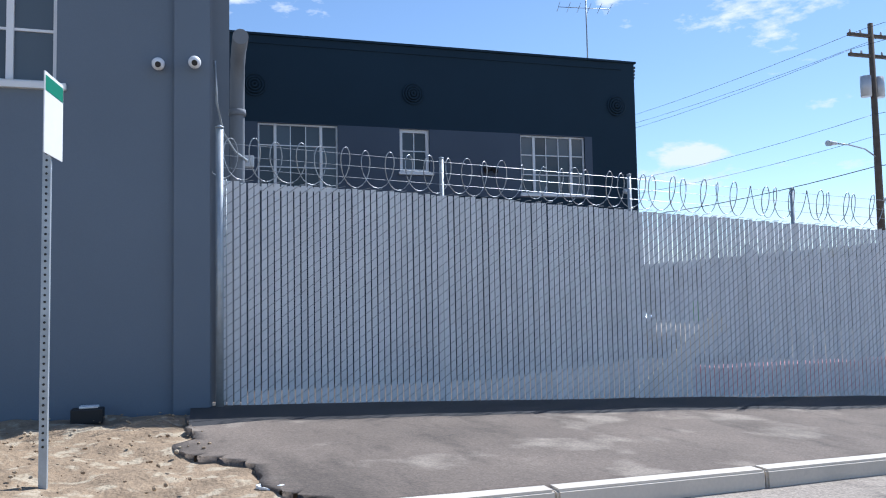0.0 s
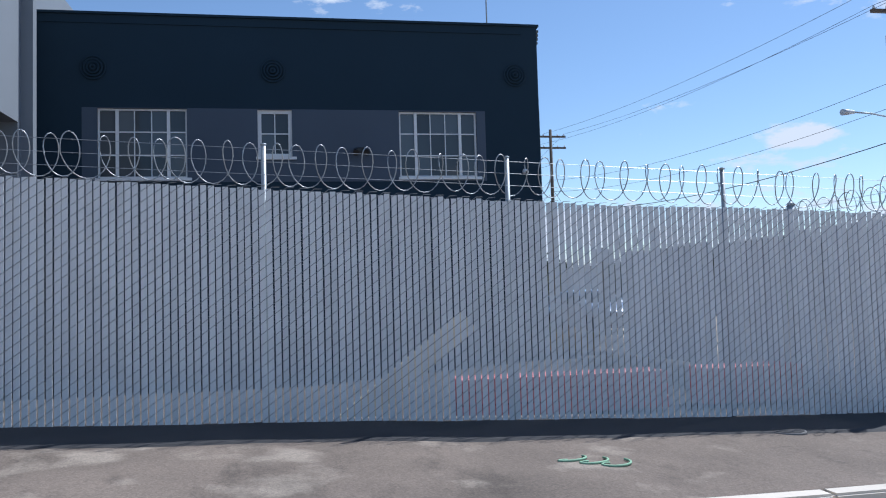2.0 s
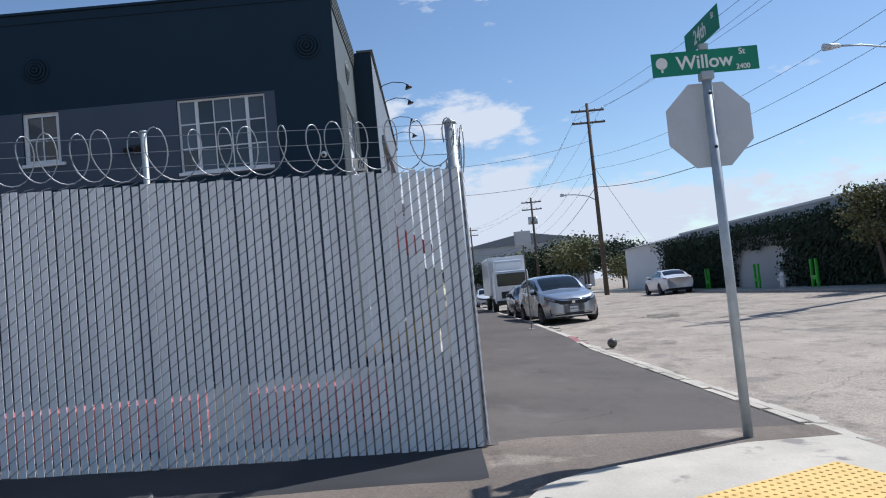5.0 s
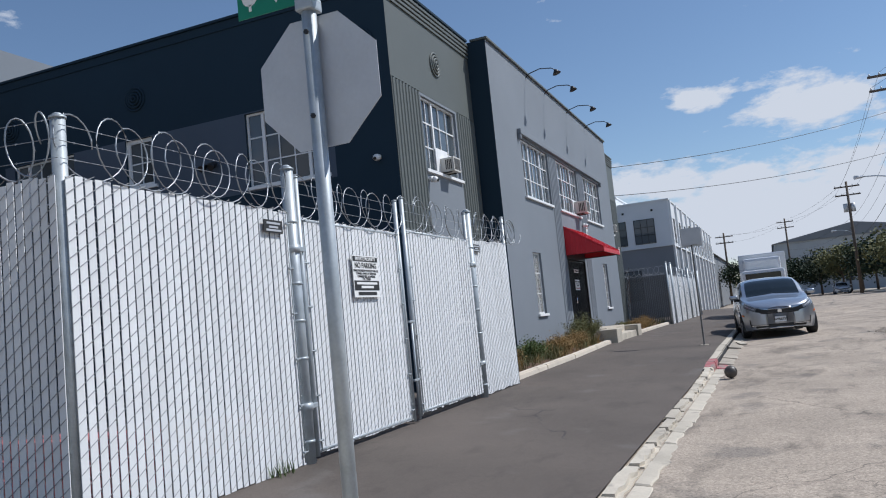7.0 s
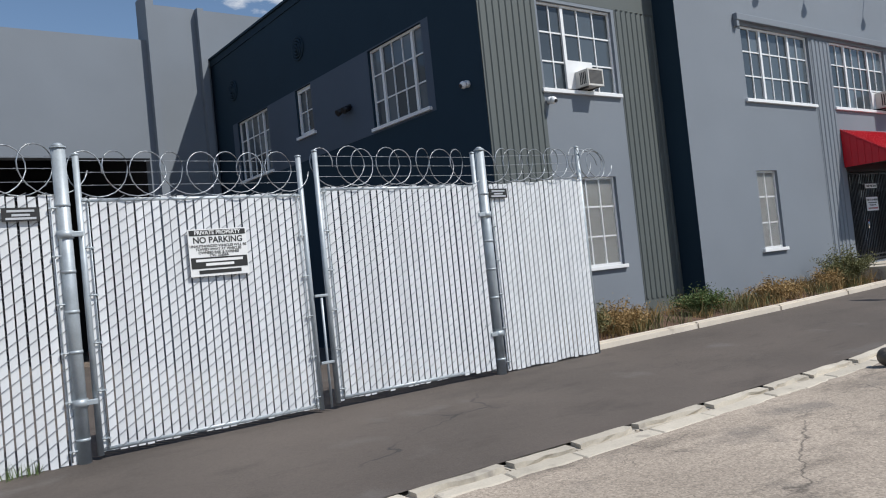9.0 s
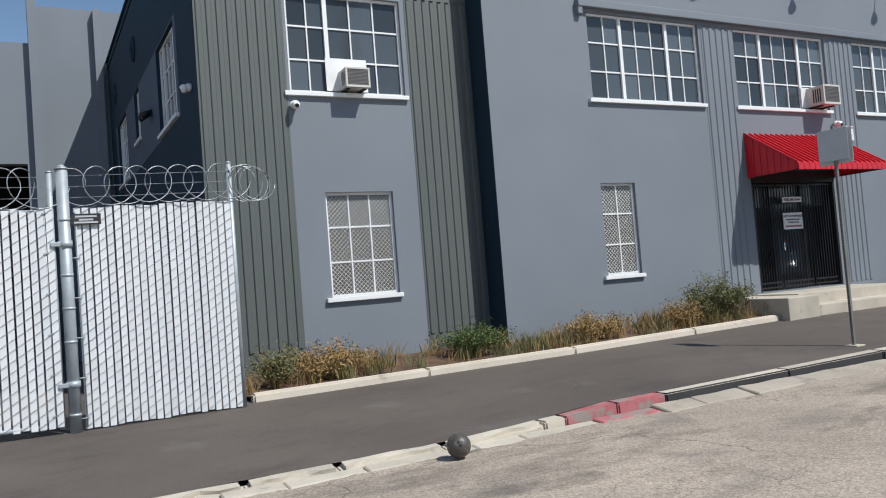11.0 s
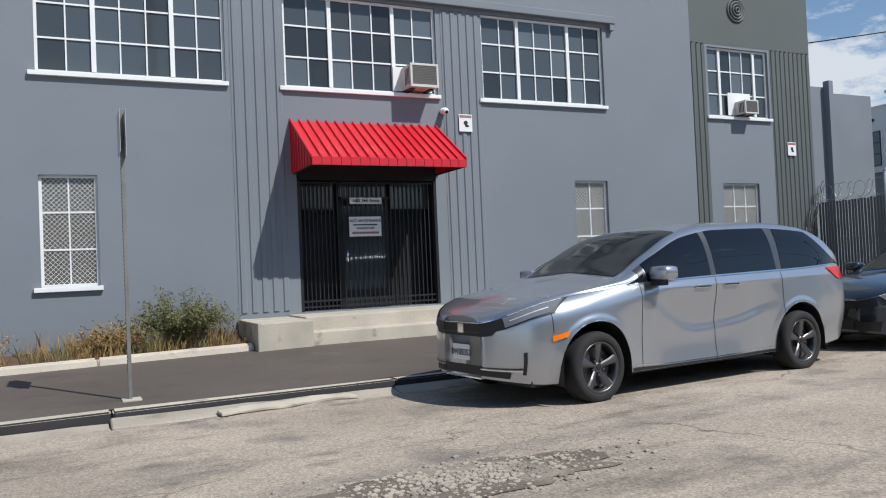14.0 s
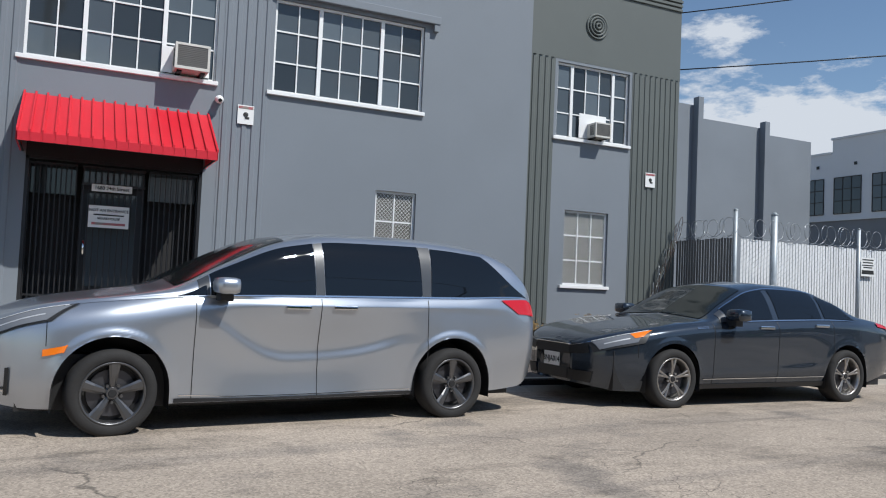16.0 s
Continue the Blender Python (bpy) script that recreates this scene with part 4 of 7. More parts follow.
while x < 44:
    L = rng.uniform(0.4, 0.9) if x < 13 else rng.uniform(2.0, 3.0)
    zz = road_z(x + L / 2, KY - 0.2) + (0.018 if x < 12 else 0.012)
    bm = boxbm(x + 0.005, x + L - 0.005, KY - (0.17 if x < 12 else 0.27) + rng.uniform(-0.02, 0.02), KY - 0.034, -0.4, zz + rng.uniform(-0.004, 0.006))
    bmesh.ops.bevel(bm, geom=list(bm.edges), offset=0.01, segments=1, affect="EDGES")
    if x > 12:
        bmesh.ops.subdivide_edges(bm, edges=[e for e in bm.edges if abs(e.verts[0].co.x - e.verts[1].co.x) > 0.4], cuts=8)
        for w in bm.verts:
            if w.co.y < KY - 0.2:
                w.co.y += 0.10 * noise.noise((w.co.x * 1.6, 3, 0)) + 0.03 * noise.noise((w.co.x * 7, 5, 0))
                w.co.z -= 0.008
            elif w.co.z > -0.3:
                w.co.z += 0.028 + 0.012 * noise.noise((w.co.x * 3, 7, 0))
    else:
        bmesh.ops.subdivide_edges(bm, edges=[e for e in bm.edges if abs(e.verts[0].co.x - e.verts[1].co.x) > 0.25], cuts=5)
        for w in bm.verts:
            if w.co.y < KY - 0.10:
                w.co.y += 0.07 * noise.noise((w.co.x * 2.4, 3, 0)) + 0.03 * noise.noise((w.co.x * 9, 5, 0))
                w.co.z -= 0.012
    part("gutter_slab", bm, M["redkerb"] if 11.4 < x < 11.9 else M["gutter"] if x >= 11.9 else M["concrete"], gutter)
    x += L
kside = thing("kerb_side", "pale concrete kerb along the side street", "kerb", kind="structure")
y = 0.2
while y < 12.5:
    L = 1.5
    bm = bmesh.new()
    p, q = y + 0.005, y + L - 0.005
    z0, z1 = side_z(kx(y), y) + 0.012, side_z(kx(y + L), y + L) + 0.012
    v = [bm.verts.new(w) for w in ((kx(p) - 0.04, p, -0.4), (kx(p) + 0.12, p, -0.4), (kx(q) + 0.12, q, -0.4), (kx(q) - 0.04, q, -0.4), (kx(p) - 0.02, p, z0), (kx(p) + 0.12, p, z0), (kx(q) + 0.12, q, z1), (kx(q) - 0.02, q, z1))]
    for w in ((3, 2, 1, 0), (4, 5, 6, 7), (0, 1, 5, 4), (1, 2, 6, 5), (2, 3, 7, 6), (3, 0, 4, 7)):
        bm.faces.new([v[i] for i in w])
    bmesh.ops.bevel(bm, geom=list(bm.edges), offset=0.015, segments=2, affect="EDGES")
    for w in bm.verts:
        w.co += Vector((1, 0, 0.6)) * 0.012 * noise.noise(w.co * 3)
    part("kerb_stone", bm, M["kerbtop"], kside)
    y += L
# corner landing with a kerb ramp
def corner_z(x, y):
    k = min(max((0.1 - y) / 0.5, 0), 1)
    low = -0.022 - 0.10 * min(max((0.4 - x) / 1.6, 0), 1) - 0.11 * min(max((-0.3 - y) / 2.1, 0), 1)
    return low * k + (side_z(x, 0.1) - 0.003) * (1 - k)


corner = grid("pavement_corner", [-0.95 + i * 0.16 for i in range(17)], [KY + 0.1 + j * 0.16 for j in range(17)], corner_z, M["asphalt_old"])
tagged(corner, "worn asphalt corner of the pavement", "pavement", kind="structure")
ramp_east = lambda y: lerp(y, ((-2.4, 1.12), (-1.66, 1.01), (-0.67, 0.49), (-0.21, 0.22), (0.17, -0.47), (0.24, -0.72)))
bm = bmesh.new()
rv = []
for j in range(28):
    y = KY + 0.12 + (0.24 - KY - 0.12) * j / 27
    rv.append([bm.verts.new((x, y, corner_z(x, y) + 0.014)) for x in [-0.95 + (ramp_east(y) + 0.95) * i / 16 for i in range(17)]])
for j in range(27):
    for i in range(16):
        bm.faces.new((rv[j][i], rv[j][i + 1], rv[j + 1][i + 1], rv[j + 1][i]))
ramp_slab = link("pavement_ramp", bm, M["concrete"])
tagged(ramp_slab, "pale concrete kerb ramp slab with a grooved edge", "ramp", kind="structure")
gv = bmesh.new()
for k in range(18):
    p, q = Vector((-0.50 + 0.03 * k, 0.10 - 0.0175 * k, 0)), Vector((-0.78 + 0.03 * k, -0.30 - 0.0175 * k, 0))
    rod(gv, (p.x, p.y, corner_z(p.x, p.y) + 0.013), (q.x, q.y, corner_z(q.x, q.y) + 0.013), 0.006, 6)
part("groove_ridges", gv, M["concrete"], ramp_slab)["kind"] = "stuff"
tac = thing("tactile_paving", "faded orange-yellow tactile paving slab with raised domes on the ramp", "paving")
TU, TV = Vector((0.456, -0.89, 0)), Vector((-0.89, -0.456, 0))
tg, dm = bmesh.new(), bmesh.new()
tv = [[None] * 27 for _ in range(12)]
for i in range(12):
    for j in range(27):
        p = Vector((-0.32, -0.63, 0)) + TU * (j * 0.056) + TV * (i * 0.056)
        tv[i][j] = tg.verts.new((p.x, p.y, corner_z(p.x, p.y) + 0.020))
for i in range(11):
    for j in range(26):
        tg.faces.new((tv[i][j], tv[i + 1][j], tv[i + 1][j + 1], tv[i][j + 1]))
        c = (tv[i][j].co + tv[i + 1][j + 1].co) / 2
        rod(dm, c, c + Vector((0, 0, 0.005)), 0.013, 7, 0.008)
bmesh.ops.recalc_face_normals(tg, faces=list(tg.faces))
part("slab", tg, M["yellow"], tac)
part("dome_studs", dm, M["yellow"], tac)["kind"] = "stuff"
cover = thing("utility_cover", "small round pale-rimmed cover set in the black asphalt", "cover")
cz = side_z(0.57, 2.22) + 0.012
part("lid", rod(bmesh.new(), (0.57, 2.22, cz), (0.57, 2.22, cz + 0.010), 0.128, 20), M["tar"], cover)
part("rim", rod(bmesh.new(), (0.57, 2.22, cz - 0.02), (0.57, 2.22, cz + 0.006), 0.148, 24, 0.142), M["kerbgrey"], cover)

bedk = thing("planter_kerb", "cream painted concrete edging of the planting bed", "kerb", kind="structure")
for x0, x1 in ((9.42, 11.4), (11.405, 13.45), (13.455, 15.5), (15.505, 17.22), (20.97, 23.0), (23.005, 25.4), (25.405, 28.6)):
    bm = bmesh.new()
    a, b = front_z(x0), front_z(x1)
    v = [bm.verts.new(p) for p in ((x0, 0.14, -0.3), (x1, 0.14, -0.3), (x1, 0.30, -0.3), (x0, 0.30, -0.3), (x0, 0.15, a + 0.085), (x1, 0.15, b + 0.085), (x1, 0.29, b + 0.085), (x0, 0.29, a + 0.085))]
    for q in ((3, 2, 1, 0), (4, 5, 6, 7), (0, 1, 5, 4), (1, 2, 6, 5), (2, 3, 7, 6), (3, 0, 4, 7)):
        bm.faces.new([v[i] for i in q])
    bmesh.ops.bevel(bm, geom=list(bm.edges), offset=0.02, segments=2, affect="EDGES")
    part("edging", bm, M["kerbtop"], bedk)
for i, (x0, x1) in enumerate(((9.32, 17.22), (20.97, 28.7))):
    n = int((x1 - x0) / 0.13)
    bed = grid("planting_bed_%d" % (i + 1), [x0 + (x1 - x0) * k / n for k in range(n + 1)], [0.29 + k * 0.088 for k in range(16)],
               lambda x, y: front_z(x) + 0.045 + 0.09 * min((y - 0.25) / 0.9, 1) + 0.04 * noise.noise((x * 2, y * 2, 3)), M["bed"])
    tagged(bed, "dry mulch bed along the foot of the wall", "soil", kind="structure")
porch = thing("porch_steps", "pale concrete entrance steps between low side blocks", "steps")
part("side_block", boxbm(17.24, 17.92, 0.0, 1.19, -0.2, 0.44, bevel=0.015), M["concrete"], porch)
part("side_block", boxbm(20.38, 20.96, 0.0, 1.19, -0.2, 0.43, bevel=0.015), M["concrete"], porch)
part("step", boxbm(17.922, 20.378, 0.05, 0.46, -0.2, 0.29, bevel=0.015), M["concrete"], porch)
part("step", boxbm(17.922, 20.378, 0.36, 1.6, -0.2, 0.46, bevel=0.015), M["concrete"], porch)

# broken soil strip by the neighbour wall
soil = grid("soil_strip", [-2.9 + 0.09 * i for i in range(44)], [9.9 + 0.09 * j for j in range(58)],
            lambda x, y: 0.043 * min(y, 11.5) - 0.075 + 0.05 * noise.noise((x * 2.3, y * 2.3, 1)) + 0.02 * noise.noise((x * 9, y * 9, 1)) - 0.03 * min(max((fence_x(y) - x) / 3, 0), 1) - (0.12 if y < 10.3 else 0), M["soil"])
tagged(soil, "dry stony soil strip beside the broken asphalt edge", "soil", kind="structure")

# ---- front door ----
door = thing("door_1", "dark iron security door with barred side panels under a red awning", "door", kind="structure")
# near-black sheet gives the shade behind the door grilles
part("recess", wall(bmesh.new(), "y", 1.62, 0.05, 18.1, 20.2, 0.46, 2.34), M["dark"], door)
jb = bmesh.new()
box(jb, 18.1, 18.14, 1.2, 1.62, 0.46, 2.34)
box(jb, 20.16, 20.2, 1.2, 1.62, 0.46, 2.34)
box(jb, 18.1, 20.2, 1.2, 1.62, 2.30, 2.34)
part("jamb", jb, M["black"], door)
for x0, x1 in ((18.15, 18.68), (19.55, 20.15)):
    g = bmesh.new()
    n = 10
    for k in range(n):
        xx = x0 + (x1 - x0) * k / (n - 1)
        box(g, xx - 0.007, xx + 0.007, 1.24, 1.255, 0.50, 2.28)
    for z in (0.54, 0.62, 2.26):
        box(g, x0, x1, 1.238, 1.257, z - 0.012, z + 0.012)
    part("side_grille", g, M["black"], door)
    part("side_glass", boxbm(x0, x1, 1.42, 1.43, 1.9, 2.28), M["glass"], door)
leaf = part("door_leaf", boxbm(18.74, 19.50, 1.40, 1.45, 0.48, 2.05), M["black"], door)
part("glass", boxbm(18.82, 19.42, 1.385, 1.397, 0.75, 1.95), M["glass"], leaf)
g = bmesh.new()
for k in range(11):
    xx = 18.76 + 0.72 * k / 10
    box(g, xx - 0.007, xx + 0.007, 1.24, 1.255, 0.50, 2.28)
for z in (0.54, 0.62, 2.05, 2.26):
    box(g, 18.74, 19.50, 1.238, 1.257, z - 0.014, z + 0.014)
part("security_gate", g, M["black"], door)
part("transom_glass", boxbm(18.76, 19.48, 1.42, 1.43, 2.08, 2.28), M["glass"], door)
part("header_panel", boxbm(18.1, 20.2, 1.186, 1.193, 2.335, 2.50), M["black"], door)
part("door_handle", rod(bmesh.new(), (18.80, 1.22, 1.15), (18.80, 1.22, 1.32), 0.014, 8), M["chrome"], door)
pl = part("address_plate", boxbm(18.86, 19.34, 1.225, 1.235, 1.96, 2.05), M["paper"], door)
writing("1680 24th Street", pose(19.10, 1.222, 2.005, 90, 0, 0), 0.06, M["ink"], pl)
nt = part("notice", boxbm(18.84, 19.32, 1.225, 1.235, 1.50, 1.78), M["paper"], door)
writing("NOT AN ENTRANCE", pose(19.08, 1.222, 1.72, 90, 0, 0), 0.05, M["ink"], nt)
writing("WAREHOUSE", pose(19.08, 1.222, 1.615, 90, 0, 0), 0.045, M["ink"], nt)
bars = bmesh.new()
box(bars, 18.90, 19.26, 1.221, 1.224, 1.655, 1.672)
part("print_bar", bars, M["ink"], nt)
part("red_bar", boxbm(18.88, 19.28, 1.221, 1.224, 1.535, 1.565), M["redkerb"], nt)

# ---- awning ----
awn = thing("awning", "bright red ribbed metal awning over the entrance", "awning")
AX0, AX1, AZ0, AZ1, AYF = 18.04, 20.23, 2.47, 3.10, 0.23
sheet = bmesh.new()
v = [sheet.verts.new(p) for p in ((AX0, FY, AZ1), (AX1, FY, AZ1), (AX1, AYF, AZ0), (AX0, AYF, AZ0), (AX0, FY, AZ1 - 0.012), (AX1, FY, AZ1 - 0.012), (AX1, AYF, AZ0 - 0.012), (AX0, AYF, AZ0 - 0.012))]
for q in ((3, 2, 1, 0), (4, 5, 6, 7), (0, 1, 5, 4), (1, 2, 6, 5), (2, 3, 7, 6), (3, 0, 4, 7)):
    sheet.faces.new([v[i] for i in q])
part("sheet", sheet, M["red"], awn)
NR = 17
ribme = None
for k in range(NR + 1):
    xx = AX0 + (AX1 - AX0) * k / NR
    if ribme is None:
        rb = bmesh.new()
        v = [rb.verts.new(p) for p in ((-0.014, FY, AZ1), (0.014, FY, AZ1), (0.011, AYF, AZ0), (-0.011, AYF, AZ0), (-0.011, FY, AZ1 + 0.035), (0.011, FY, AZ1 + 0.035), (0.011, AYF, AZ0 + 0.035), (-0.011, AYF, AZ0 + 0.035))]
        for q in ((4, 5, 6, 7), (1, 2, 6, 5), (2, 3, 7, 6), (3, 0, 4, 7)):
            rb.faces.new([v[i] for i in q])
        o = part("rib", rb, M["red"], awn)
        ribme = o.data
    else:
        o = new("rib", ribme)
        o.parent = awn
    o.location.x = xx
vl = bmesh.new()
for k in range(NR):
    a = AX0 + (AX1 - AX0) * k / NR
    b = a + (AX1 - AX0) / NR
    box(vl, a + 0.006, b - 0.006, AYF - 0.008, AYF + 0.004, AZ0 - 0.10, AZ0 + 0.002)
box(vl, AX0, AX1, AYF, AYF + 0.003, AZ0 - 0.095, AZ0)
part("valance", vl, M["red"], awn)
for xx in (AX0, AX1 - 0.008):
    ck = bmesh.new()
    pts = [(FY, AZ1), (FY, AZ0 - 0.09), (AYF, AZ0 - 0.09), (AYF, AZ0)]
    A = [ck.verts.new((xx, a, b)) for a, b in pts]
    B = [ck.verts.new((xx + 0.008, a, b)) for a, b in pts]
    ck.faces.new(A), ck.faces.new(B[::-1])
    for i in range(4):
        ck.faces.new((A[i], A[(i + 1) % 4], B[(i + 1) % 4], B[i]))
    part("cheek", ck, M["red"], awn)
    for k in range(8):
        yk = AYF + 0.06 + (FY - AYF - 0.08) * k / 7
        zk = AZ0 + (AZ1 - AZ0) * (yk - AYF) / (FY - AYF)
        part("cheek_rib", boxbm(xx - 0.014 if xx == AX0 else xx + 0.008, xx if xx == AX0 else xx + 0.022, yk - 0.012, yk + 0.012, AZ0 - 0.09, zk), M["red"], awn)
fr = bmesh.new()
rod(fr, (AX0, AYF + 0.02, AZ0 - 0.09), (AX1, AYF + 0.02, AZ0 - 0.09), 0.012, 6)
for xx in (AX0 + 0.02, AX1 - 0.02):
    rod(fr, (xx, AYF + 0.02, AZ0 - 0.09), (xx, FY, AZ0 - 0.09), 0.012, 6)
part("frame", fr, M["black"], awn)

# ---- hood moulding, parapet, roundels, scuppers, lamps ----
hood = link("lintel_moulding", boxbm(14.76, 23.58, FY - 0.09, FY, 4.93, 5.05, bevel=0.012), M["grey"])
tagged(hood, "grey projecting moulding above the upper windows", "moulding", kind="structure")
for x in (14.80, 23.52):
    tagged(link("lintel_bracket", boxbm(x - 0.04, x + 0.04, FY - 0.075, FY, 4.82, 4.93, bevel=0.008), M["grey"]), "grey moulding end bracket", "moulding", kind="structure")
for nm, q in (("parapet_cap_front", (FX0 - 0.03, FX1 + 0.03, FY - 0.05, FY + 0.32)), ("parapet_cap_west", (BX0 - 0.03, FX0 - 0.035, BY - 0.05, BY + 0.32)), ("parapet_cap_east", (FX1 + 0.035, BX1 + 0.03, BY - 0.05, BY + 0.32)), ("parapet_cap_side", (BX0 - 0.04, BX0 + 0.32, BY + 0.325, 11.2))):
    tagged(link(nm, boxbm(*q, ROOF + 0.002, ROOF + 0.05, bevel=0.008), M["char"] if "side" in nm or "west" in nm else M["sage"]), "thin painted metal parapet cap", "parapet", kind="structure")
    if "side" in nm:
        tagged(link("parapet_lip", boxbm(q[0] + 0.02, q[0] + 0.04, q[2], q[3], ROOF - 0.16, ROOF - 0.13), M["char"]), "thin charcoal moulding line below the parapet", "moulding", kind="structure")


for x0, x1 in ((BX0 + 0.01, FX0 - 0.01), (FX1 + 0.01, BX1 - 0.002)):
    for k in range(4):
        tagged(link("cornice_line", boxbm(x0, x1, BY - 0.03 - 0.008 * k, BY - 0.003, 6.26 + 0.08 * k, 6.31 + 0.08 * k, bevel=0.006), M["sage"]), "thin sage grey cornice moulding under the parapet", "moulding", kind="structure")


def roundel(m, material, label):
    t = thing("roundel", label, "ornament", group="plaster roundels")
    for r, d in ((0.23, 0.02), (0.175, 0.034), (0.12, 0.046), (0.06, 0.055)):
        bm = bmesh.new()
        n = 28
        for k in range(n):
            a0, a1 = math.tau * k / n, math.tau * (k + 1) / n
            ps = []
            for rr, dd in ((r, 0), (r, d), (r - 0.022, d + 0.006), (r - 0.04, d - 0.012)):
                ps.append((bm.verts.new((rr * math.cos(a0), -dd, rr * math.sin(a0))), bm.verts.new((rr * math.cos(a1), -dd, rr * math.sin(a1)))))
            for (a, b), (c, e) in zip(ps, ps[1:]):
                bm.faces.new((a, b, e, c))
        part("ring", bm, material, t, smooth=True)
    t.matrix_world = m
    return t


for x in (11.3, 26.84):
    roundel(pose(x, BY - 0.006, 5.64), M["sage"], "sage grey plaster roundel of stepped rings on the wall")
for y in (2.09, 6.8, 10.0):
    roundel(pose(BX0 - 0.006, y, 5.61, 0, 0, -90), M["char"], "charcoal plaster roundel of stepped rings on the wall")
for x in (16.0, 17.65, 20.0, 22.3):
    lp = thing("gooseneck_lamp", "dark gooseneck sign lamp on the parapet", "lamp", group="parapet lamps")
    part("arm", tube(bmesh.new(), [(x, FY + 0.02, 6.5), (x, FY - 0.1, 6.60), (x, FY - 0.35, 6.66), (x, FY - 0.62, 6.62), (x, FY - 0.72, 6.56)], 0.012, 6), M["black"], lp)
    part("shade", rod(bmesh.new(), (x, FY - 0.72, 6.56), (x, FY - 0.75, 6.46), 0.03, 12, 0.10), M["black"], lp)


# ---- air conditioners ----
def air_conditioner(x, y, z, panel, label, size=1.0):
    """A boxy window unit; panel gives the white filler's left, right and height about the unit."""
    t = thing("air_conditioner", label, "appliance", group="window air conditioners")
    part("housing", boxbm(-0.22, 0.22, -0.30, 0.07, 0, 0.34, bevel=0.010), M["beige"], t)
    bz = bmesh.new()
    for q in ((-0.225, 0.225, 0.312, 0.345), (-0.225, 0.225, -0.004, 0.036), (-0.225, -0.192, 0.036, 0.312), (0.192, 0.225, 0.036, 0.312)):
        box(bz, q[0], q[1], -0.322, -0.300, q[2], q[3], 0.004)
    part("bezel", bz, M["beige"], t, "pale front bezel")
    part("grille", boxbm(-0.192, 0.192, -0.312, -0.300, 0.036, 0.312), M["taupe"], t, "grey louvred front")
    for k in range(11):
        part("louvre", boxbm(-0.19, 0.19, -0.317, -0.3115, 0.045 + k * 0.024, 0.055 + k * 0.024), M["taupe"], t)
    for sx in (-0.2225, 0.2205):
        for k in range(4):
            part("side_vent", boxbm(sx, sx + 0.002, -0.26 + 0.045 * k, -0.235 + 0.045 * k, 0.05, 0.29), M["plastic"], t)
    part("filler_panel", boxbm(panel[0], panel[1], 0.028, 0.044, 0.0, panel[2]), M["white"], t)
    for xx in (-0.15, 0.15):
        part("foot", boxbm(xx - 0.03, xx + 0.03, -0.22, 0.03, -0.022, 0.0), M["plastic"], t)
    t.matrix_world = pose(x, y, z + 0.022 * size) @ Matrix.Diagonal((size, size, size, 1))


M["taupe"] = mat("grey_louvre_plastic", (0.13, 0.125, 0.118), 0.6, 0.08, 6, 60, 0.04)
air_conditioner(11.33, BY, 3.62, (-0.45, 0.32, 0.58), "beige window air conditioner before a white filler panel", 0.74)
air_conditioner(19.95, FY, 3.59, (-0.36, 0.27, 0.36), "large beige window air conditioner above the red awning", 0.98)
air_conditioner(26.88, BY, 3.62, (-0.45, 0.32, 0.58), "beige window air conditioner before a white filler panel", 0.74)

# ---- cameras, small wall signs, flood lamp, antenna ----
def dome(m, label):
    t = thing("security_camera", label, "camera", group="dome cameras")
    part("mount", rod(bmesh.new(), (0, 0, 0), (0, -0.05, 0), 0.05, 14), M["white"], t)
    bm = bmesh.new()
    bmesh.ops.create_uvsphere(bm, u_segments=14, v_segments=10, radius=0.055)
    for vv in bm.verts:
        vv.co += Vector((0, -0.085, -0.015))
    part("housing", bm, M["white"], t, smooth=True)
    part("lens", rod(bmesh.new(), (0, -0.125, -0.03), (0, -0.145, -0.038), 0.025, 12), M["black"], t)
    t.matrix_world = m


dome(pose(10.52, BY - 0.03, 3.42), "white dome security camera on the ribbed cladding")
dome(pose(20.35, FY - 0.03, 3.33), "white dome security camera above the awning")
dome(pose(BX0, 1.95, 3.68, 0, 0, -90), "white dome security camera on the charcoal wall")
dome(pose(0.90, 11.03, 3.44, 0, 0, -90), "white dome security camera on the neighbour wall")
dome(pose(0.95, 11.33, 3.42, 0, 0, -90), "white dome security camera on the neighbour wall")
fl = thing("flood_lamp", "black twin flood lamp on the charcoal wall", "lamp")
part("base", boxbm(BX0 - 0.04, BX0, 5.1, 5.26, 4.05, 4.15, bevel=0.01), M["black"], fl)
for y in (5.08, 5.28):
    part("head", rod(bmesh.new(), (BX0 - 0.03, y, 4.1), (BX0 - 0.18, y, 4.02), 0.035, 12, 0.06), M["black"], fl)
for x, y, z in ((20.72, FY - 0.036, 3.17), (28.1, BY - 0.036, 3.03)):
    sg = thing("warning_sign", "small white camera warning sign with a red header", "sign")
    part("plate", boxbm(x - 0.11, x + 0.11, y - 0.006, y, z - 0.13, z + 0.13), M["paper"], sg)
    part("header", boxbm(x - 0.10, x + 0.10, y - 0.009, y - 0.006, z + 0.08, z + 0.115), M["redkerb"], sg)
    cmk = bmesh.new()
    rod(cmk, (x, y - 0.0065, z), (x, y - 0.0095, z), 0.035, 14)
    box(cmk, x - 0.01, x + 0.05, y - 0.0095, y - 0.0065, z - 0.06, z - 0.03)
    part("pictogram", cmk, M["ink"], sg)
ant = thing("roof_antenna", "thin television antenna mast on the roof edge", "antenna")
part("mast", rod(bmesh.new(), (BX0 + 0.5, 2.5, 6.1), (BX0 + 0.5, 2.5, 8.2), 0.016, 6), M["galv"], ant)
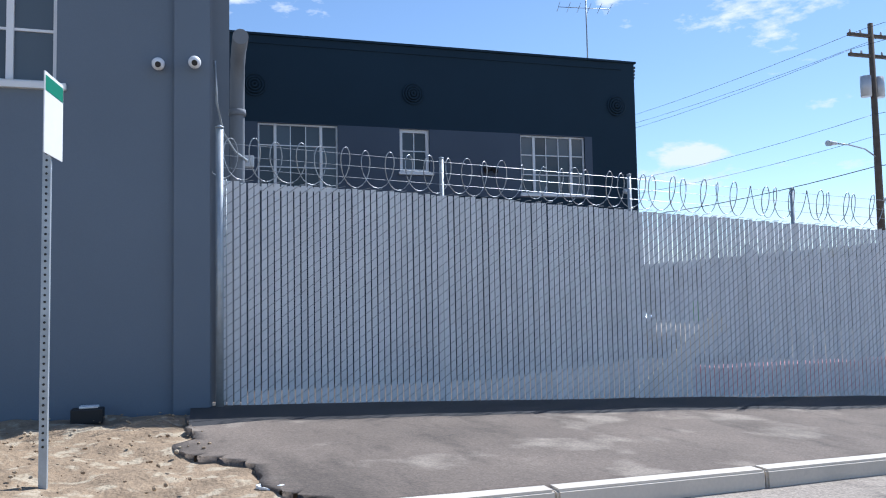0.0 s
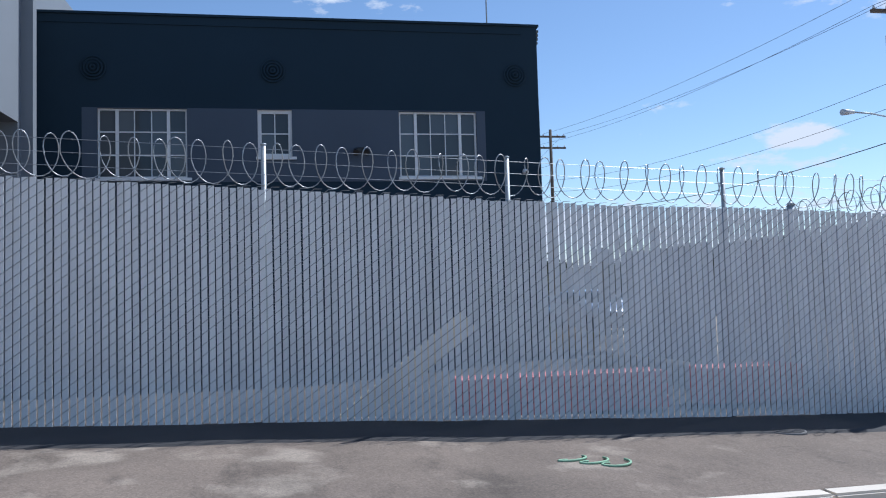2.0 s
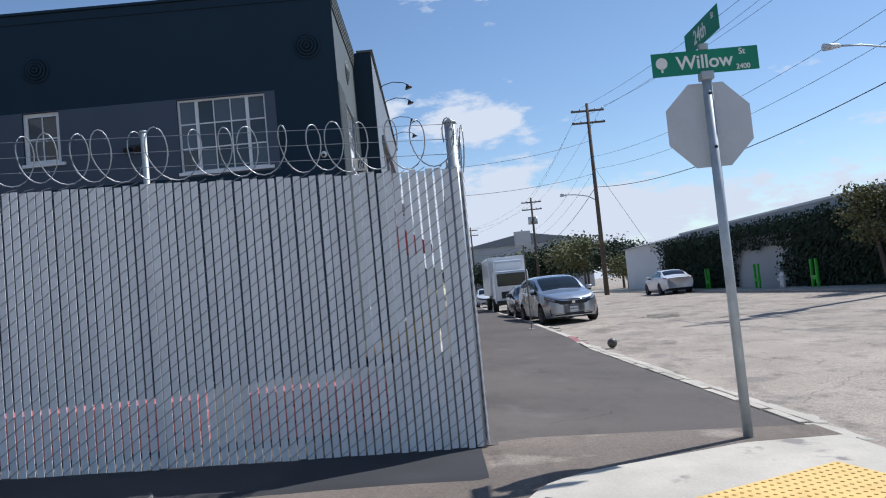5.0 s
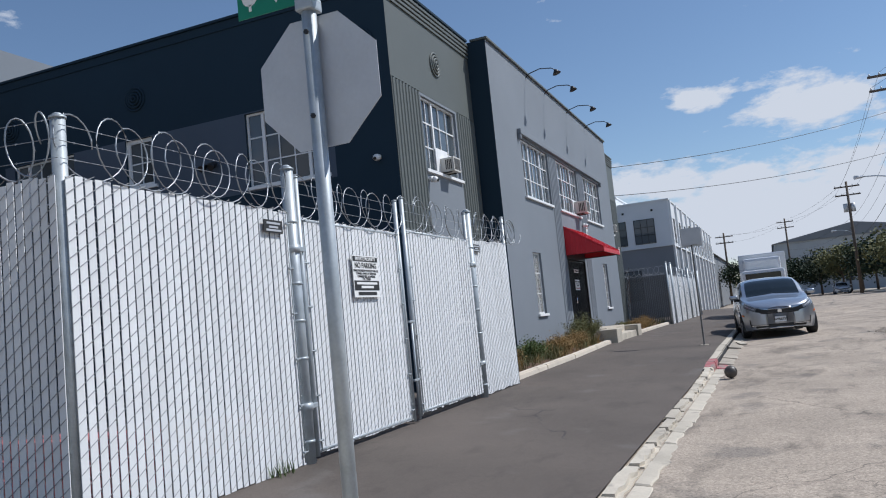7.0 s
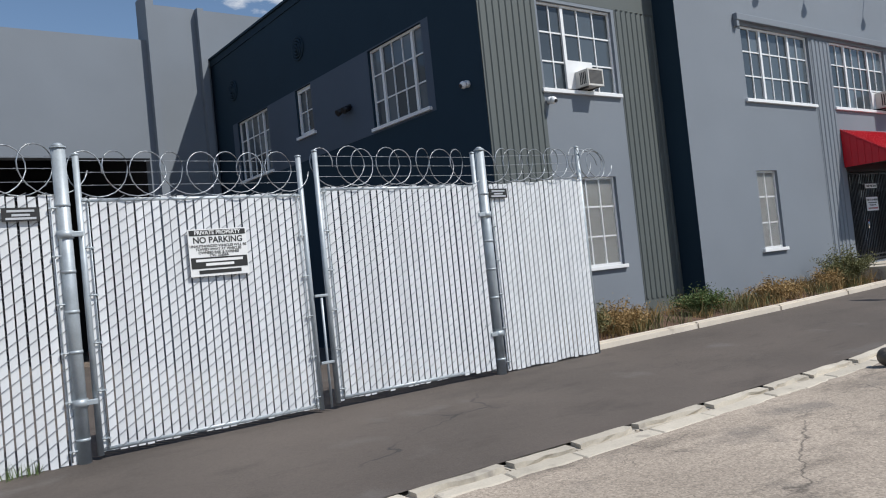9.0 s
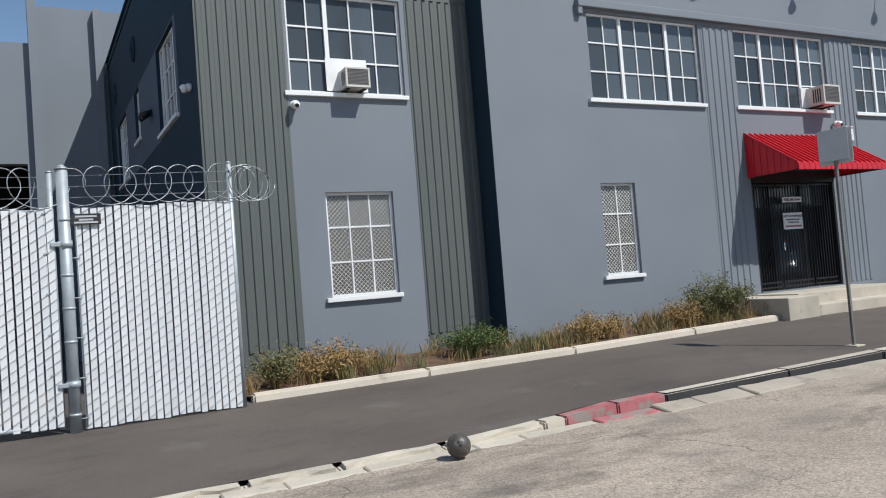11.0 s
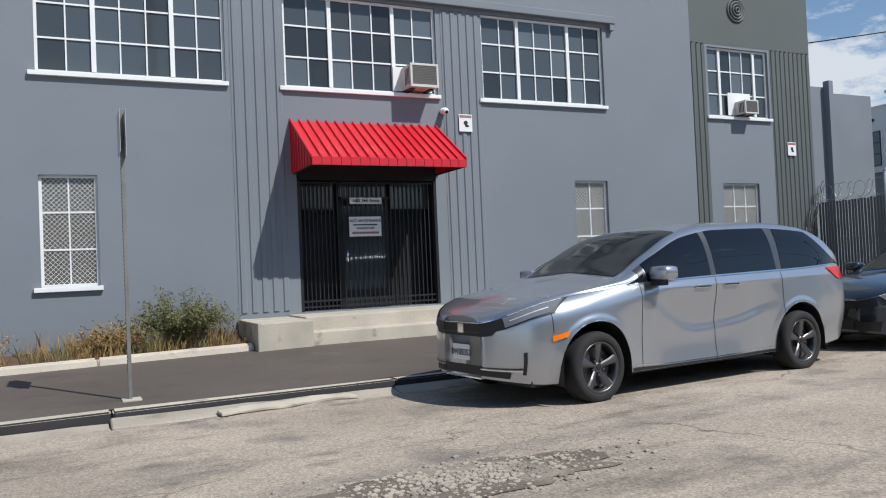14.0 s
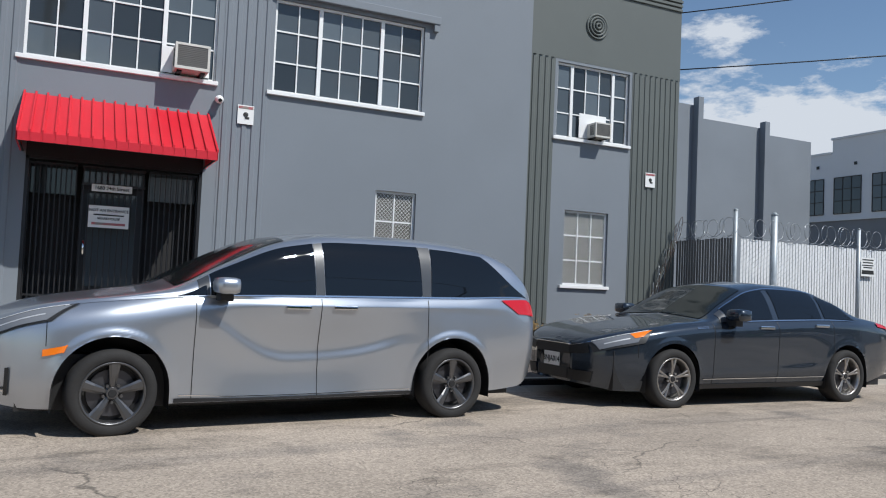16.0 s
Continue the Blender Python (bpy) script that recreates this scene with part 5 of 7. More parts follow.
el = bmesh.new()
rod(el, (BX0 + 0.3, 2.0, 7.95), (BX0 + 0.7, 3.1, 8.05), 0.009, 5)
for k in range(6):
    q = Vector((BX0 + 0.3, 2.0, 7.95)).lerp(Vector((BX0 + 0.7, 3.1, 8.05)), k / 5)
    rod(el, q + Vector((0.3, -0.1, 0)), q - Vector((0.3, -0.1, 0)), 0.006, 4)
part("elements", el, M["galv"], ant)


# ---- vehicles ----
def hermite(ps, t):
    """A smooth curve through the points at parameters 0, 1, 2 and so on."""
    n = len(ps) - 1
    i = min(int(t), n - 1)
    f = t - i
    p1, p2 = ps[i], ps[i + 1]
    p0 = ps[i - 1] if i > 0 else p1
    p3 = ps[i + 2] if i + 2 <= n else p2
    m1, m2 = (p2 - p0) * 0.45, (p3 - p1) * 0.45
    f2, f3 = f * f, f * f * f
    return p1 * (2 * f3 - 3 * f2 + 1) + m1 * (f3 - 2 * f2 + f) + p2 * (3 * f2 - 2 * f3) + m2 * (f3 - f2)


def smooth_lerp(x, pairs):
    xs = [p[0] for p in pairs]
    if x <= xs[0]:
        return pairs[0][1]
    if x >= xs[-1]:
        return pairs[-1][1]
    i = max(k for k in range(len(xs) - 1) if xs[k] <= x)
    d = [(pairs[k + 1][1] - pairs[k][1]) / (xs[k + 1] - xs[k]) for k in range(len(xs) - 1)]

    def slope(k):
        if k == 0 or k == len(xs) - 1:
            return d[min(k, len(d) - 1)]
        return 0.0 if d[k - 1] * d[k] <= 0 else 2 * d[k - 1] * d[k] / (d[k - 1] + d[k])

    h = xs[i + 1] - xs[i]
    f = (x - xs[i]) / h
    f2, f3 = f * f, f * f * f
    return pairs[i][1] * (2 * f3 - 3 * f2 + 1) + slope(i) * h * (f3 - 2 * f2 + f) + pairs[i + 1][1] * (3 * f2 - 2 * f3) + slope(i + 1) * h * (f3 - f2)


class Shell:
    """A car body: six rails along its length, from the sill over the shoulder to the roof's middle."""

    def __init__(self, z, w, taper, length, arches, arch_r, arch_z, crease=(), depth=0.03, lip=0.012):
        self.crease, self.depth, self.lip = crease, depth, lip
        self.z, self.w, self.taper, self.length = z, w, taper, length
        self.arches, self.r, self.az = arches, arch_r, arch_z

    def at(self, x, s):
        k = smooth_lerp(x, self.taper)
        ps = [Vector((0, smooth_lerp(x, self.w[i]) * k, smooth_lerp(x, self.z[i]))) for i in range(6)]
        p = hermite(ps, s)
        y = p.y
        if s < 3:
            ease = lambda a, b, v: (lambda q: q * q * (3 - 2 * q))(min(max((v - a) / (b - a), 0.0), 1.0))
            if self.crease and self.crease[0][0] - 0.15 < x < self.crease[-1][0] + 0.3:
                d = p.z - smooth_lerp(x, self.crease)
                ends = ease(self.crease[0][0] - 0.15, self.crease[0][0] + 0.25, x) * (1 - ease(self.crease[-1][0] - 0.3, self.crease[-1][0] + 0.3, x))
                y -= self.depth * ends * ease(-0.01, 0.11, d) * (1 - ease(0.14, 0.56, d))
            for xa in self.arches:
                d = math.hypot(x - xa, p.z - self.az) - self.r
                if -0.1 < d < 0.07 and s < 2.6:
                    y += self.lip * (1 - ease(0.03, 0.07, d))
        return Vector((x, y, p.z))

    def normal(self, x, s):
        e = 0.01
        a = self.at(min(x + e, self.length), s) - self.at(max(x - e, 0), s)
        b = self.at(x, min(s + e, 5)) - self.at(x, max(s - e, 0))
        n = a.cross(b)
        n = n if n.length > 1e-9 else Vector((0, 1, 0))
        n.normalize()
        return n if n.y + 0.3 * n.z > 0 else -n

    def body(self):
        bm = bmesh.new()
        xs = [0, 0.01, 0.03, 0.06, 0.1, 0.15]
        while xs[-1] < self.length - 0.2:
            xs.append(xs[-1] + 0.036)
        xs += [self.length - v for v in (0.15, 0.1, 0.06, 0.03, 0.01, 0)]
        ss = [k * 3 / 60 for k in range(60)] + [3 + k * 2 / 14 for k in range(15)]
        for sign in (1, -1):
            gridv, ins = [], []
            for x in xs:
                col, ci = [], []
                for s in ss:
                    p = self.at(x, s)
                    inside = False
                    if s < 2.9:
                        for xa in self.arches:
                            dx, dz = p.x - xa, p.z - self.az
                            d = math.hypot(dx, dz)
                            if d < self.r:
                                inside = True
                                if dz < 0:
                                    p = Vector((xa + math.copysign(self.r, dx), p.y, p.z))
                                elif d > 1e-4:
                                    q = Vector((xa + dx / d * self.r, p.y, self.az + dz / d * self.r))
                                    p = q
                    col.append(bm.verts.new((p.x, sign * p.y, p.z)))
                    ci.append(inside)
                gridv.append(col)
                ins.append(ci)
            for i in range(len(xs) - 1):
                for j in range(len(ss) - 1):
                    if ins[i][j] and ins[i + 1][j] and ins[i][j + 1] and ins[i + 1][j + 1]:
                        continue
                    q = (gridv[i][j], gridv[i + 1][j], gridv[i + 1][j + 1], gridv[i][j + 1])
                    f = bm.faces.new(q if sign < 0 else q[::-1])
                    f.smooth = True
            for col, flip in ((gridv[0], sign > 0), (gridv[-1], sign < 0)):
                base = bm.verts.new((col[0].co.x, 0, col[0].co.z))
                for a, b in zip(col, col[1:]):
                    bm.faces.new((base, a, b) if flip else (base, b, a)).smooth = True
        bmesh.ops.delete(bm, geom=[v for v in bm.verts if not v.link_faces], context="VERTS")
        bmesh.ops.remove_doubles(bm, verts=list(bm.verts), dist=0.0005)
        return bm

    def patch(self, x0, x1, s0, s1, nx=14, ns=6, lift=0.006, sides=(1, -1), mid=False):
        """A plate lying on the body; x0 and x1 may be pairs for the lower and upper edge."""
        bm = bmesh.new()
        a0, a1 = x0 if isinstance(x0, tuple) else (x0, x0)
        b0, b1 = x1 if isinstance(x1, tuple) else (x1, x1)
        for sign in sides:
            rows = []
            for j in range(ns + 1):
                f = j / ns
                s = s0 + (s1 - s0) * f
                row = []
                for i in range(nx + 1):
                    x = (a0 + (a1 - a0) * f) * (1 - i / nx) + (b0 + (b1 - b0) * f) * (i / nx)
                    p = self.at(x, s) + self.normal(x, s) * lift
                    row.append(bm.verts.new((p.x, sign * p.y, p.z)))
                rows.append(row)
            for r0, r1 in zip(rows, rows[1:]):
                for i in range(nx):
                    q = (r0[i], r0[i + 1], r1[i + 1], r1[i])
                    bm.faces.new(q if sign < 0 else q[::-1]).smooth = True
        return bm


def wheel(parent, m, r, width, rim_mat, spokes, style):
    hub = new("wheel")
    hub.parent = parent
    hub.matrix_local = m
    prof = [(0.71, 0.42), (0.75, 0.5), (0.90, 0.5), (0.97, 0.42), (1.0, 0.25), (1.0, -0.25), (0.97, -0.42), (0.9, -0.5), (0.71, -0.5)]
    bm = bmesh.new()
    n = 40
    ring = [[bm.verts.new((r * a * math.cos(k * math.tau / n), -b * width, r * a * math.sin(k * math.tau / n))) for a, b in prof] for k in range(n)]
    for k in range(n):
        A, B = ring[k], ring[(k + 1) % n]
        for i in range(len(prof) - 1):
            bm.faces.new((A[i], A[i + 1], B[i + 1], B[i])).smooth = True
    part("tyre", bm, M["rubber"], hub)
    r *= 1.08
    bm = bmesh.new()
    prof = [(0.67, 0.44), (0.655, 0.47), (0.62, 0.44), (0.60, 0.30), (0.58, -0.3)]
    ring = [[bm.verts.new((r * a * math.cos(k * math.tau / n), -b * width, r * a * math.sin(k * math.tau / n))) for a, b in prof] for k in range(n)]
    for k in range(n):
        A, B = ring[k], ring[(k + 1) % n]
        for i in range(len(prof) - 1):
            bm.faces.new((A[i], A[i + 1], B[i + 1], B[i])).smooth = True
    w = width
    for k in range(spokes):
        a = k * math.tau / spokes + 0.3
        for off in ((-0.16, 0.16) if style == 2 else (0.0,)):
            hw0, hw1 = (0.055, 0.125) if style == 1 else (0.026, 0.040)
            q = []
            for rr, hw, d in ((0.10, hw0, 0.30), (0.40, (hw0 + hw1) / 2, 0.40), (0.64, hw1, 0.44)):
                th = a + off * rr * 1.2
                c, sn = math.cos(th), math.sin(th)
                q.append([bm.verts.new((r * (rr * c - e * hw * sn), -w * dd, r * (rr * sn + e * hw * c))) for e, dd in ((-1, d - 0.04), (-0.5, d), (0.5, d), (1, d - 0.04))])
            for A, B in zip(q, q[1:]):
                for i in range(3):
                    bm.faces.new((A[i], A[i + 1], B[i + 1], B[i]))
    rod(bm, (0, -w * 0.2, 0), (0, -w * 0.36, 0), r * 0.15, 16, r * 0.12)
    for k in range(5):
        a = k * math.tau / 5 + 0.93
        rod(bm, (r * 0.19 * math.cos(a), -w * 0.25, r * 0.19 * math.sin(a)), (r * 0.19 * math.cos(a), -w * 0.37, r * 0.19 * math.sin(a)), r * 0.035, 6)
    part("rim", bm, rim_mat, hub)
    part("hub_cap", rod(bmesh.new(), (0, -w * 0.35, 0), (0, -w * 0.39, 0), r * 0.09, 14, r * 0.08), M["plastic"], hub)
    part("brake_disc", rod(bmesh.new(), (0, -w * 0.08, 0), (0, -w * 0.12, 0), r * 0.5, 24), M["rimdark"], hub)
    part("wheel_back", rod(bmesh.new(), (0, w * 0.2, 0), (0, -w * 0.02, 0), r * 0.62, 24), M["plastic"], hub)


def vehicle(name, label, category, shell, paint, m, spec, size=0.847):
    t = thing(name, label, category)
    body = part("body", shell.body(), paint, t)
    for q in spec["windows"]:
        for sd in (1, -1):
            part("side_window", shell.patch(*q, nx=18, ns=8, sides=(sd,)), M["carglass"], t)
    part("windscreen", shell.patch(*spec["screen"], nx=16, ns=8), M["screen"], t)
    part("rear_window", shell.patch(*spec["rear"], nx=8, ns=8), M["carglass"], t)
    for q in spec["pillars"]:
        for sd in (1, -1):
            part("pillar_trim", shell.patch(*q, nx=3, ns=8, lift=0.004, sides=(sd,)), M["pillar"], t)
    for x in spec["lines"]:
        for sd in (1, -1):
            part("door_seam", shell.patch(x - 0.0032, x + 0.0032, 0.15, 2.98, nx=1, ns=24, lift=0.0025, sides=(sd,)), M["plastic"], t)
    for q in spec["headlights"]:
        for sd in (1, -1):
            part("headlight", shell.patch(*q, nx=10, ns=5, lift=0.012, sides=(sd,)), M["lens"], t)
    for q in spec["lamp_trim"]:
        for sd in (1, -1):
            part("headlight_trim", shell.patch(*q, nx=10, ns=3, lift=0.010, sides=(sd,)), M["plastic"], t)
    for q in spec["reflectors"]:
        for sd in (1, -1):
            part("lamp_reflector", shell.patch(*q, nx=4, ns=3, lift=0.014, sides=(sd,)), M["alu"], t)
    for q in spec["seams"]:
        for sd in (1, -1):
            part("panel_seam", shell.patch(*q, nx=20, ns=4, lift=0.0025, sides=(sd,)), M["plastic"], t)
    for q in spec["leds"]:
        for sd in (1, -1):
            part("lamp_strip", shell.patch(*q, nx=12, ns=1, lift=0.016, sides=(sd,)), M["paper"], t)
    for q in spec["tails"]:
        for sd in (1, -1):
            part("tail_light", shell.patch(*q, nx=8, ns=5, lift=0.010, sides=(sd,)), M["redlens"], t)
    for q in spec["ambers"]:
        for sd in (1, -1):
            part("marker_light", shell.patch(*q, nx=5, ns=3, lift=0.0145, sides=(sd,)), M["amber"], t)
    for q in spec["trims"]:
        for sd in (1, -1):
            part("sill_trim", shell.patch(*q, nx=30, ns=2, lift=0.006, sides=(sd,)), M["plastic"], t)
    for q in spec["chrome"]:
        for sd in (1, -1):
            part("chrome_strip", shell.patch(*q, nx=30, ns=1, lift=0.009, sides=(sd,)), M["chrome"], t)
    for x, s in spec["handles"]:
        for sign in (1, -1):
            p = shell.at(x, s)
            hb = boxbm(p.x - 0.11, p.x + 0.12, sign * (p.y + 0.012) - 0.012, sign * (p.y + 0.012) + 0.012, p.z - 0.018, p.z + 0.018, bevel=0.01)
            # flat dark plate on the paint, for the shade in the handle's hollow
            part("handle_cup_shade", shell.patch(p.x - 0.075, p.x + 0.075, s - 0.14, s + 0.12, nx=6, ns=4, lift=0.003, sides=(sign,)), M["pillar"], t)
            part("door_handle", hb, M["chrome"], t)
    for sign in (1, -1):
        p = shell.at(spec["mirror"], 3.1)
        mb = boxbm(p.x - 0.11, p.x + 0.08, sign * (p.y + 0.14) - 0.12, sign * (p.y + 0.14) + 0.12, p.z + 0.01, p.z + 0.145, bevel=0.05)
        mi = part("mirror", mb, paint, t, smooth=True)
        part("mirror_foot", boxbm(p.x - 0.06, p.x + 0.05, min(sign * (p.y - 0.02), sign * (p.y + 0.14)), max(sign * (p.y - 0.02), sign * (p.y + 0.14)), p.z - 0.05, p.z + 0.03, bevel=0.01), M["plastic"], mi)
    for q in spec["front"]:
        part(q[0], boxbm(*q[1], bevel=q[3]), M[q[2]], t)
    pl = part("number_plate", boxbm(spec["plate"][0], spec["plate"][0] + 0.01, -0.15, 0.15, spec["plate"][1], spec["plate"][1] + 0.15), M["paper"], t)
    writing(spec["number"], pose(spec["plate"][0] - 0.002, 0, spec["plate"][1] + 0.07, 90, 0, -90), 0.085, M["ink"], pl, "plate_number")
    ub = boxbm(0.25, shell.length - 0.3, -0.78, 0.78, 0.20, 0.62)
    part("underbody", ub, M["plastic"], t)
    for xa in shell.arches:
        for sign in (1, -1):
            bm = bmesh.new()
            n = 18
            y0, y1 = sign * 0.55, sign * (shell.at(xa, 1.2).y - 0.02)
            pts = [(xa + shell.r * 0.995 * math.cos(math.pi * k / n - 0.0), shell.az + shell.r * 0.995 * math.sin(math.pi * k / n)) for k in range(n + 1)]
            pts = [(pts[0][0], shell.az - 0.15)] + pts + [(pts[-1][0], shell.az - 0.15)]
            A = [bm.verts.new((a, y0, b)) for a, b in pts]
            B = [bm.verts.new((a, y1, b)) for a, b in pts]
            for i in range(len(pts) - 1):
                bm.faces.new((A[i], A[i + 1], B[i + 1], B[i]))
            bm.faces.new(A)
            part("wheel_arch", bm, M["plastic"], t)
            steer = spec.get("steer", 0) if xa < 2 else 0
            rot = 0 if sign < 0 else 180
            wheel(t, pose(xa, sign * (shell.at(xa, 1.2).y - spec["track_in"]), spec["wr"], 0, 0, rot + steer), spec["wr"], 0.23, spec["rim_mat"], spec["spokes"], spec["style"])
    t.matrix_world = m @ Matrix.Diagonal((size, size, size, 1))
    return t


van_shell = Shell(
    z=[[(0, 0.27), (0.4, 0.22), (1, 0.24), (4.3, 0.25), (4.8, 0.28), (5.04, 0.42)],
       [(0, 0.42), (0.4, 0.46), (1, 0.60), (1.35, 0.66), (1.9, 0.53), (2.4, 0.52), (3.4, 0.61), (4, 0.66), (5.04, 0.64)],
       [(0, 0.66), (0.3, 0.80), (1.0, 0.92), (2.5, 0.98), (4, 1.00), (5.04, 0.92)],
       [(0, 0.80), (0.12, 0.875), (0.45, 0.985), (1.0, 1.055), (1.5, 1.095), (2.6, 1.115), (4, 1.14), (4.85, 1.17), (5.04, 1.08)],
       [(0, 0.845), (0.12, 0.915), (0.45, 1.02), (1.0, 1.10), (1.35, 1.165), (1.75, 1.36), (2.3, 1.585), (2.8, 1.655), (3.6, 1.665), (4.4, 1.61), (4.68, 1.53), (4.90, 1.36), (5.04, 1.12)],
       [(0, 0.86), (0.12, 0.935), (0.45, 1.045), (1.0, 1.135), (1.30, 1.185), (1.75, 1.42), (2.2, 1.625), (2.6, 1.715), (3.2, 1.745), (4.2, 1.735), (4.62, 1.69), (4.78, 1.62), (4.94, 1.33), (5.04, 1.14)]],
    w=[[(0, 0.90), (1, 0.93), (2.2, 0.948), (4.4, 0.93), (5.04, 0.90)], [(0, 0.97), (0.9, 0.995), (1.45, 0.955), (1.9, 0.925), (2.6, 0.922), (3.2, 0.945), (3.9, 0.995), (4.5, 0.985), (5.04, 0.97)], [(0, 0.96), (1, 0.98), (2.4, 0.978), (4.4, 0.98), (5.04, 0.97)],
       [(0, 0.86), (0.5, 0.86), (1, 0.90), (1.6, 0.94), (2.4, 0.957), (4.4, 0.952), (5.04, 0.9)], [(0, 0.60), (0.5, 0.70), (1.2, 0.80), (1.8, 0.79), (2.4, 0.745), (4.4, 0.74), (5.04, 0.80)], [(0, 0), (5.04, 0)]],
    taper=[(0, 0.34), (0.02, 0.46), (0.06, 0.60), (0.12, 0.715), (0.22, 0.825), (0.36, 0.905), (0.55, 0.962), (0.9, 0.995), (1.4, 1.0), (4.2, 1.0), (4.7, 0.965), (4.9, 0.93), (5.0, 0.87), (5.04, 0.82)],
    length=5.04, arches=(0.90, 3.95), arch_r=0.425, arch_z=0.35,
    crease=((1.6, 0.87), (1.7, 0.83), (1.9, 0.70), (2.13, 0.585), (2.3, 0.555), (2.5, 0.56), (2.95, 0.60), (3.4, 0.71)), depth=0.024)
VAN = dict(
    windows=[((1.34, 1.56), 1.585, 3.08, 3.50), (1.62, 2.53, 3.08, 3.90), (2.62, 3.60, 3.08, 3.90), ((3.70, 3.74), (4.90, 4.34), 3.08, 3.88)],
    screen=((1.36, 1.42), 2.30, 4.12, 5.0), rear=((4.76, 4.84), 4.98, 4.1, 5.0),
    leds=[(0.12, 0.58, 2.86, 2.89)], pillars=[(1.52, 1.61, 3.06, 3.9), (2.535, 2.615, 3.07, 3.9), (3.605, (3.695, 3.735), 3.07, 3.9)], lines=[1.50, 2.58, 3.66],
    headlights=[((0.09, 0.09), (0.43, 0.61), 2.27, 2.86)], lamp_trim=[((0.04, 0.04), (0.46, 0.66), 2.20, 2.94), (0.0, (0.03, 0.10), 2.02, 2.86), (0.0, 0.11, 0.25, 0.58), (0.18, 0.205, 0.50, 1.30), (0.0, 0.19, 0.72, 0.76)],
    reflectors=[(0.12, 0.42, 2.50, 2.56)], seams=[(0.66, 1.40, 2.965, 2.985), (0.425, 0.431, 1.60, 2.42)], tails=[((4.74, 4.52), 4.99, 2.30, 2.95)], ambers=[(0.41, (0.55, 0.58), 1.43, 1.55)],
    trims=[(1.36, 3.52, 0.02, 0.15)], chrome=[(1.40, 3.50, 0.20, 0.225), (0.0, 0.14, 2.87, 2.93), (0.0, 0.20, 0.62, 0.68), (1.36, 4.80, 3.035, 3.07)], handles=[(2.36, 2.35), (2.80, 2.35)], mirror=1.72,
    front=[("grille", (-0.004, 0.08, -0.335, 0.335, 0.665, 0.795), "plastic", 0.004), ("lower_grille", (-0.004, 0.08, -0.325, 0.325, 0.295, 0.385), "plastic", 0.004), ("bumper_bar", (-0.008, 0.06, -0.32, 0.32, 0.255, 0.275), "chrome", 0.004), ("grille_strip", (-0.010, 0.02, -0.30, 0.30, 0.788, 0.80), "chrome", 0.004), ("grille_strip", (-0.010, 0.02, -0.32, 0.32, 0.70, 0.708), "rimdark", 0.003), ("badge", (-0.014, 0.0, -0.055, 0.055, 0.69, 0.785), "chrome", 0.012)],
    plate=(-0.016, 0.43), number="8WBB353", track_in=0.11, wr=0.338, rim_mat=M["gunrim"], spokes=5, style=1, steer=3)
van = vehicle("minivan", "silver minivan parked at the kerb with its front wheels turned", "car", van_shell, M["silver"], pose(18.12, -3.60, -0.10, 0, 0, 5.4), VAN, 0.823)

sedan_shell = Shell(
    z=[[(0, 0.25), (0.4, 0.19), (1, 0.21), (4.0, 0.22), (4.86, 0.36)],
       [(0, 0.41), (0.4, 0.43), (1, 0.46), (4, 0.50), (4.86, 0.55)],
       [(0, 0.57), (0.3, 0.68), (1.0, 0.80), (2.5, 0.86), (4, 0.90), (4.86, 0.82)],
       [(0, 0.655), (0.12, 0.72), (0.45, 0.81), (1.0, 0.895), (1.6, 0.945), (2.6, 0.985), (3.6, 1.01), (4.4, 1.0), (4.86, 0.93)],
       [(0, 0.68), (0.12, 0.755), (0.45, 0.85), (1.0, 0.93), (1.5, 0.98), (1.9, 1.17), (2.3, 1.335), (2.7, 1.385), (3.2, 1.375), (3.7, 1.25), (4.1, 1.09), (4.4, 1.035), (4.86, 0.95)],
       [(0, 0.69), (0.12, 0.775), (0.45, 0.875), (1.0, 0.96), (1.45, 1.0), (1.9, 1.22), (2.3, 1.405), (2.7, 1.455), (3.1, 1.445), (3.6, 1.33), (4.1, 1.13), (4.4, 1.065), (4.75, 1.04), (4.86, 0.97)]],
    w=[[(0, 0.84), (1, 0.86), (4, 0.86), (4.86, 0.83)], [(0, 0.92), (1, 0.93), (4, 0.925), (4.86, 0.90)], [(0, 0.92), (1, 0.93), (4, 0.92), (4.86, 0.91)],
       [(0, 0.84), (0.6, 0.855), (1.2, 0.87), (2.4, 0.875), (3.8, 0.87), (4.86, 0.82)], [(0, 0.60), (0.6, 0.66), (1.4, 0.74), (2.0, 0.68), (2.6, 0.61), (3.2, 0.61), (4.0, 0.70), (4.86, 0.66)], [(0, 0), (4.86, 0)]],
    taper=[(0, 0.36), (0.02, 0.47), (0.06, 0.60), (0.12, 0.71), (0.22, 0.81), (0.36, 0.89), (0.55, 0.95), (0.9, 0.995), (1.4, 1.0), (3.8, 1.0), (4.4, 0.955), (4.7, 0.90), (4.82, 0.83), (4.86, 0.78)],
    length=4.86, arches=(0.965, 3.77), arch_r=0.385, arch_z=0.335,
    crease=((1.2, 0.36), (2.2, 0.37), (3.3, 0.42)), depth=0.018, lip=0.006)
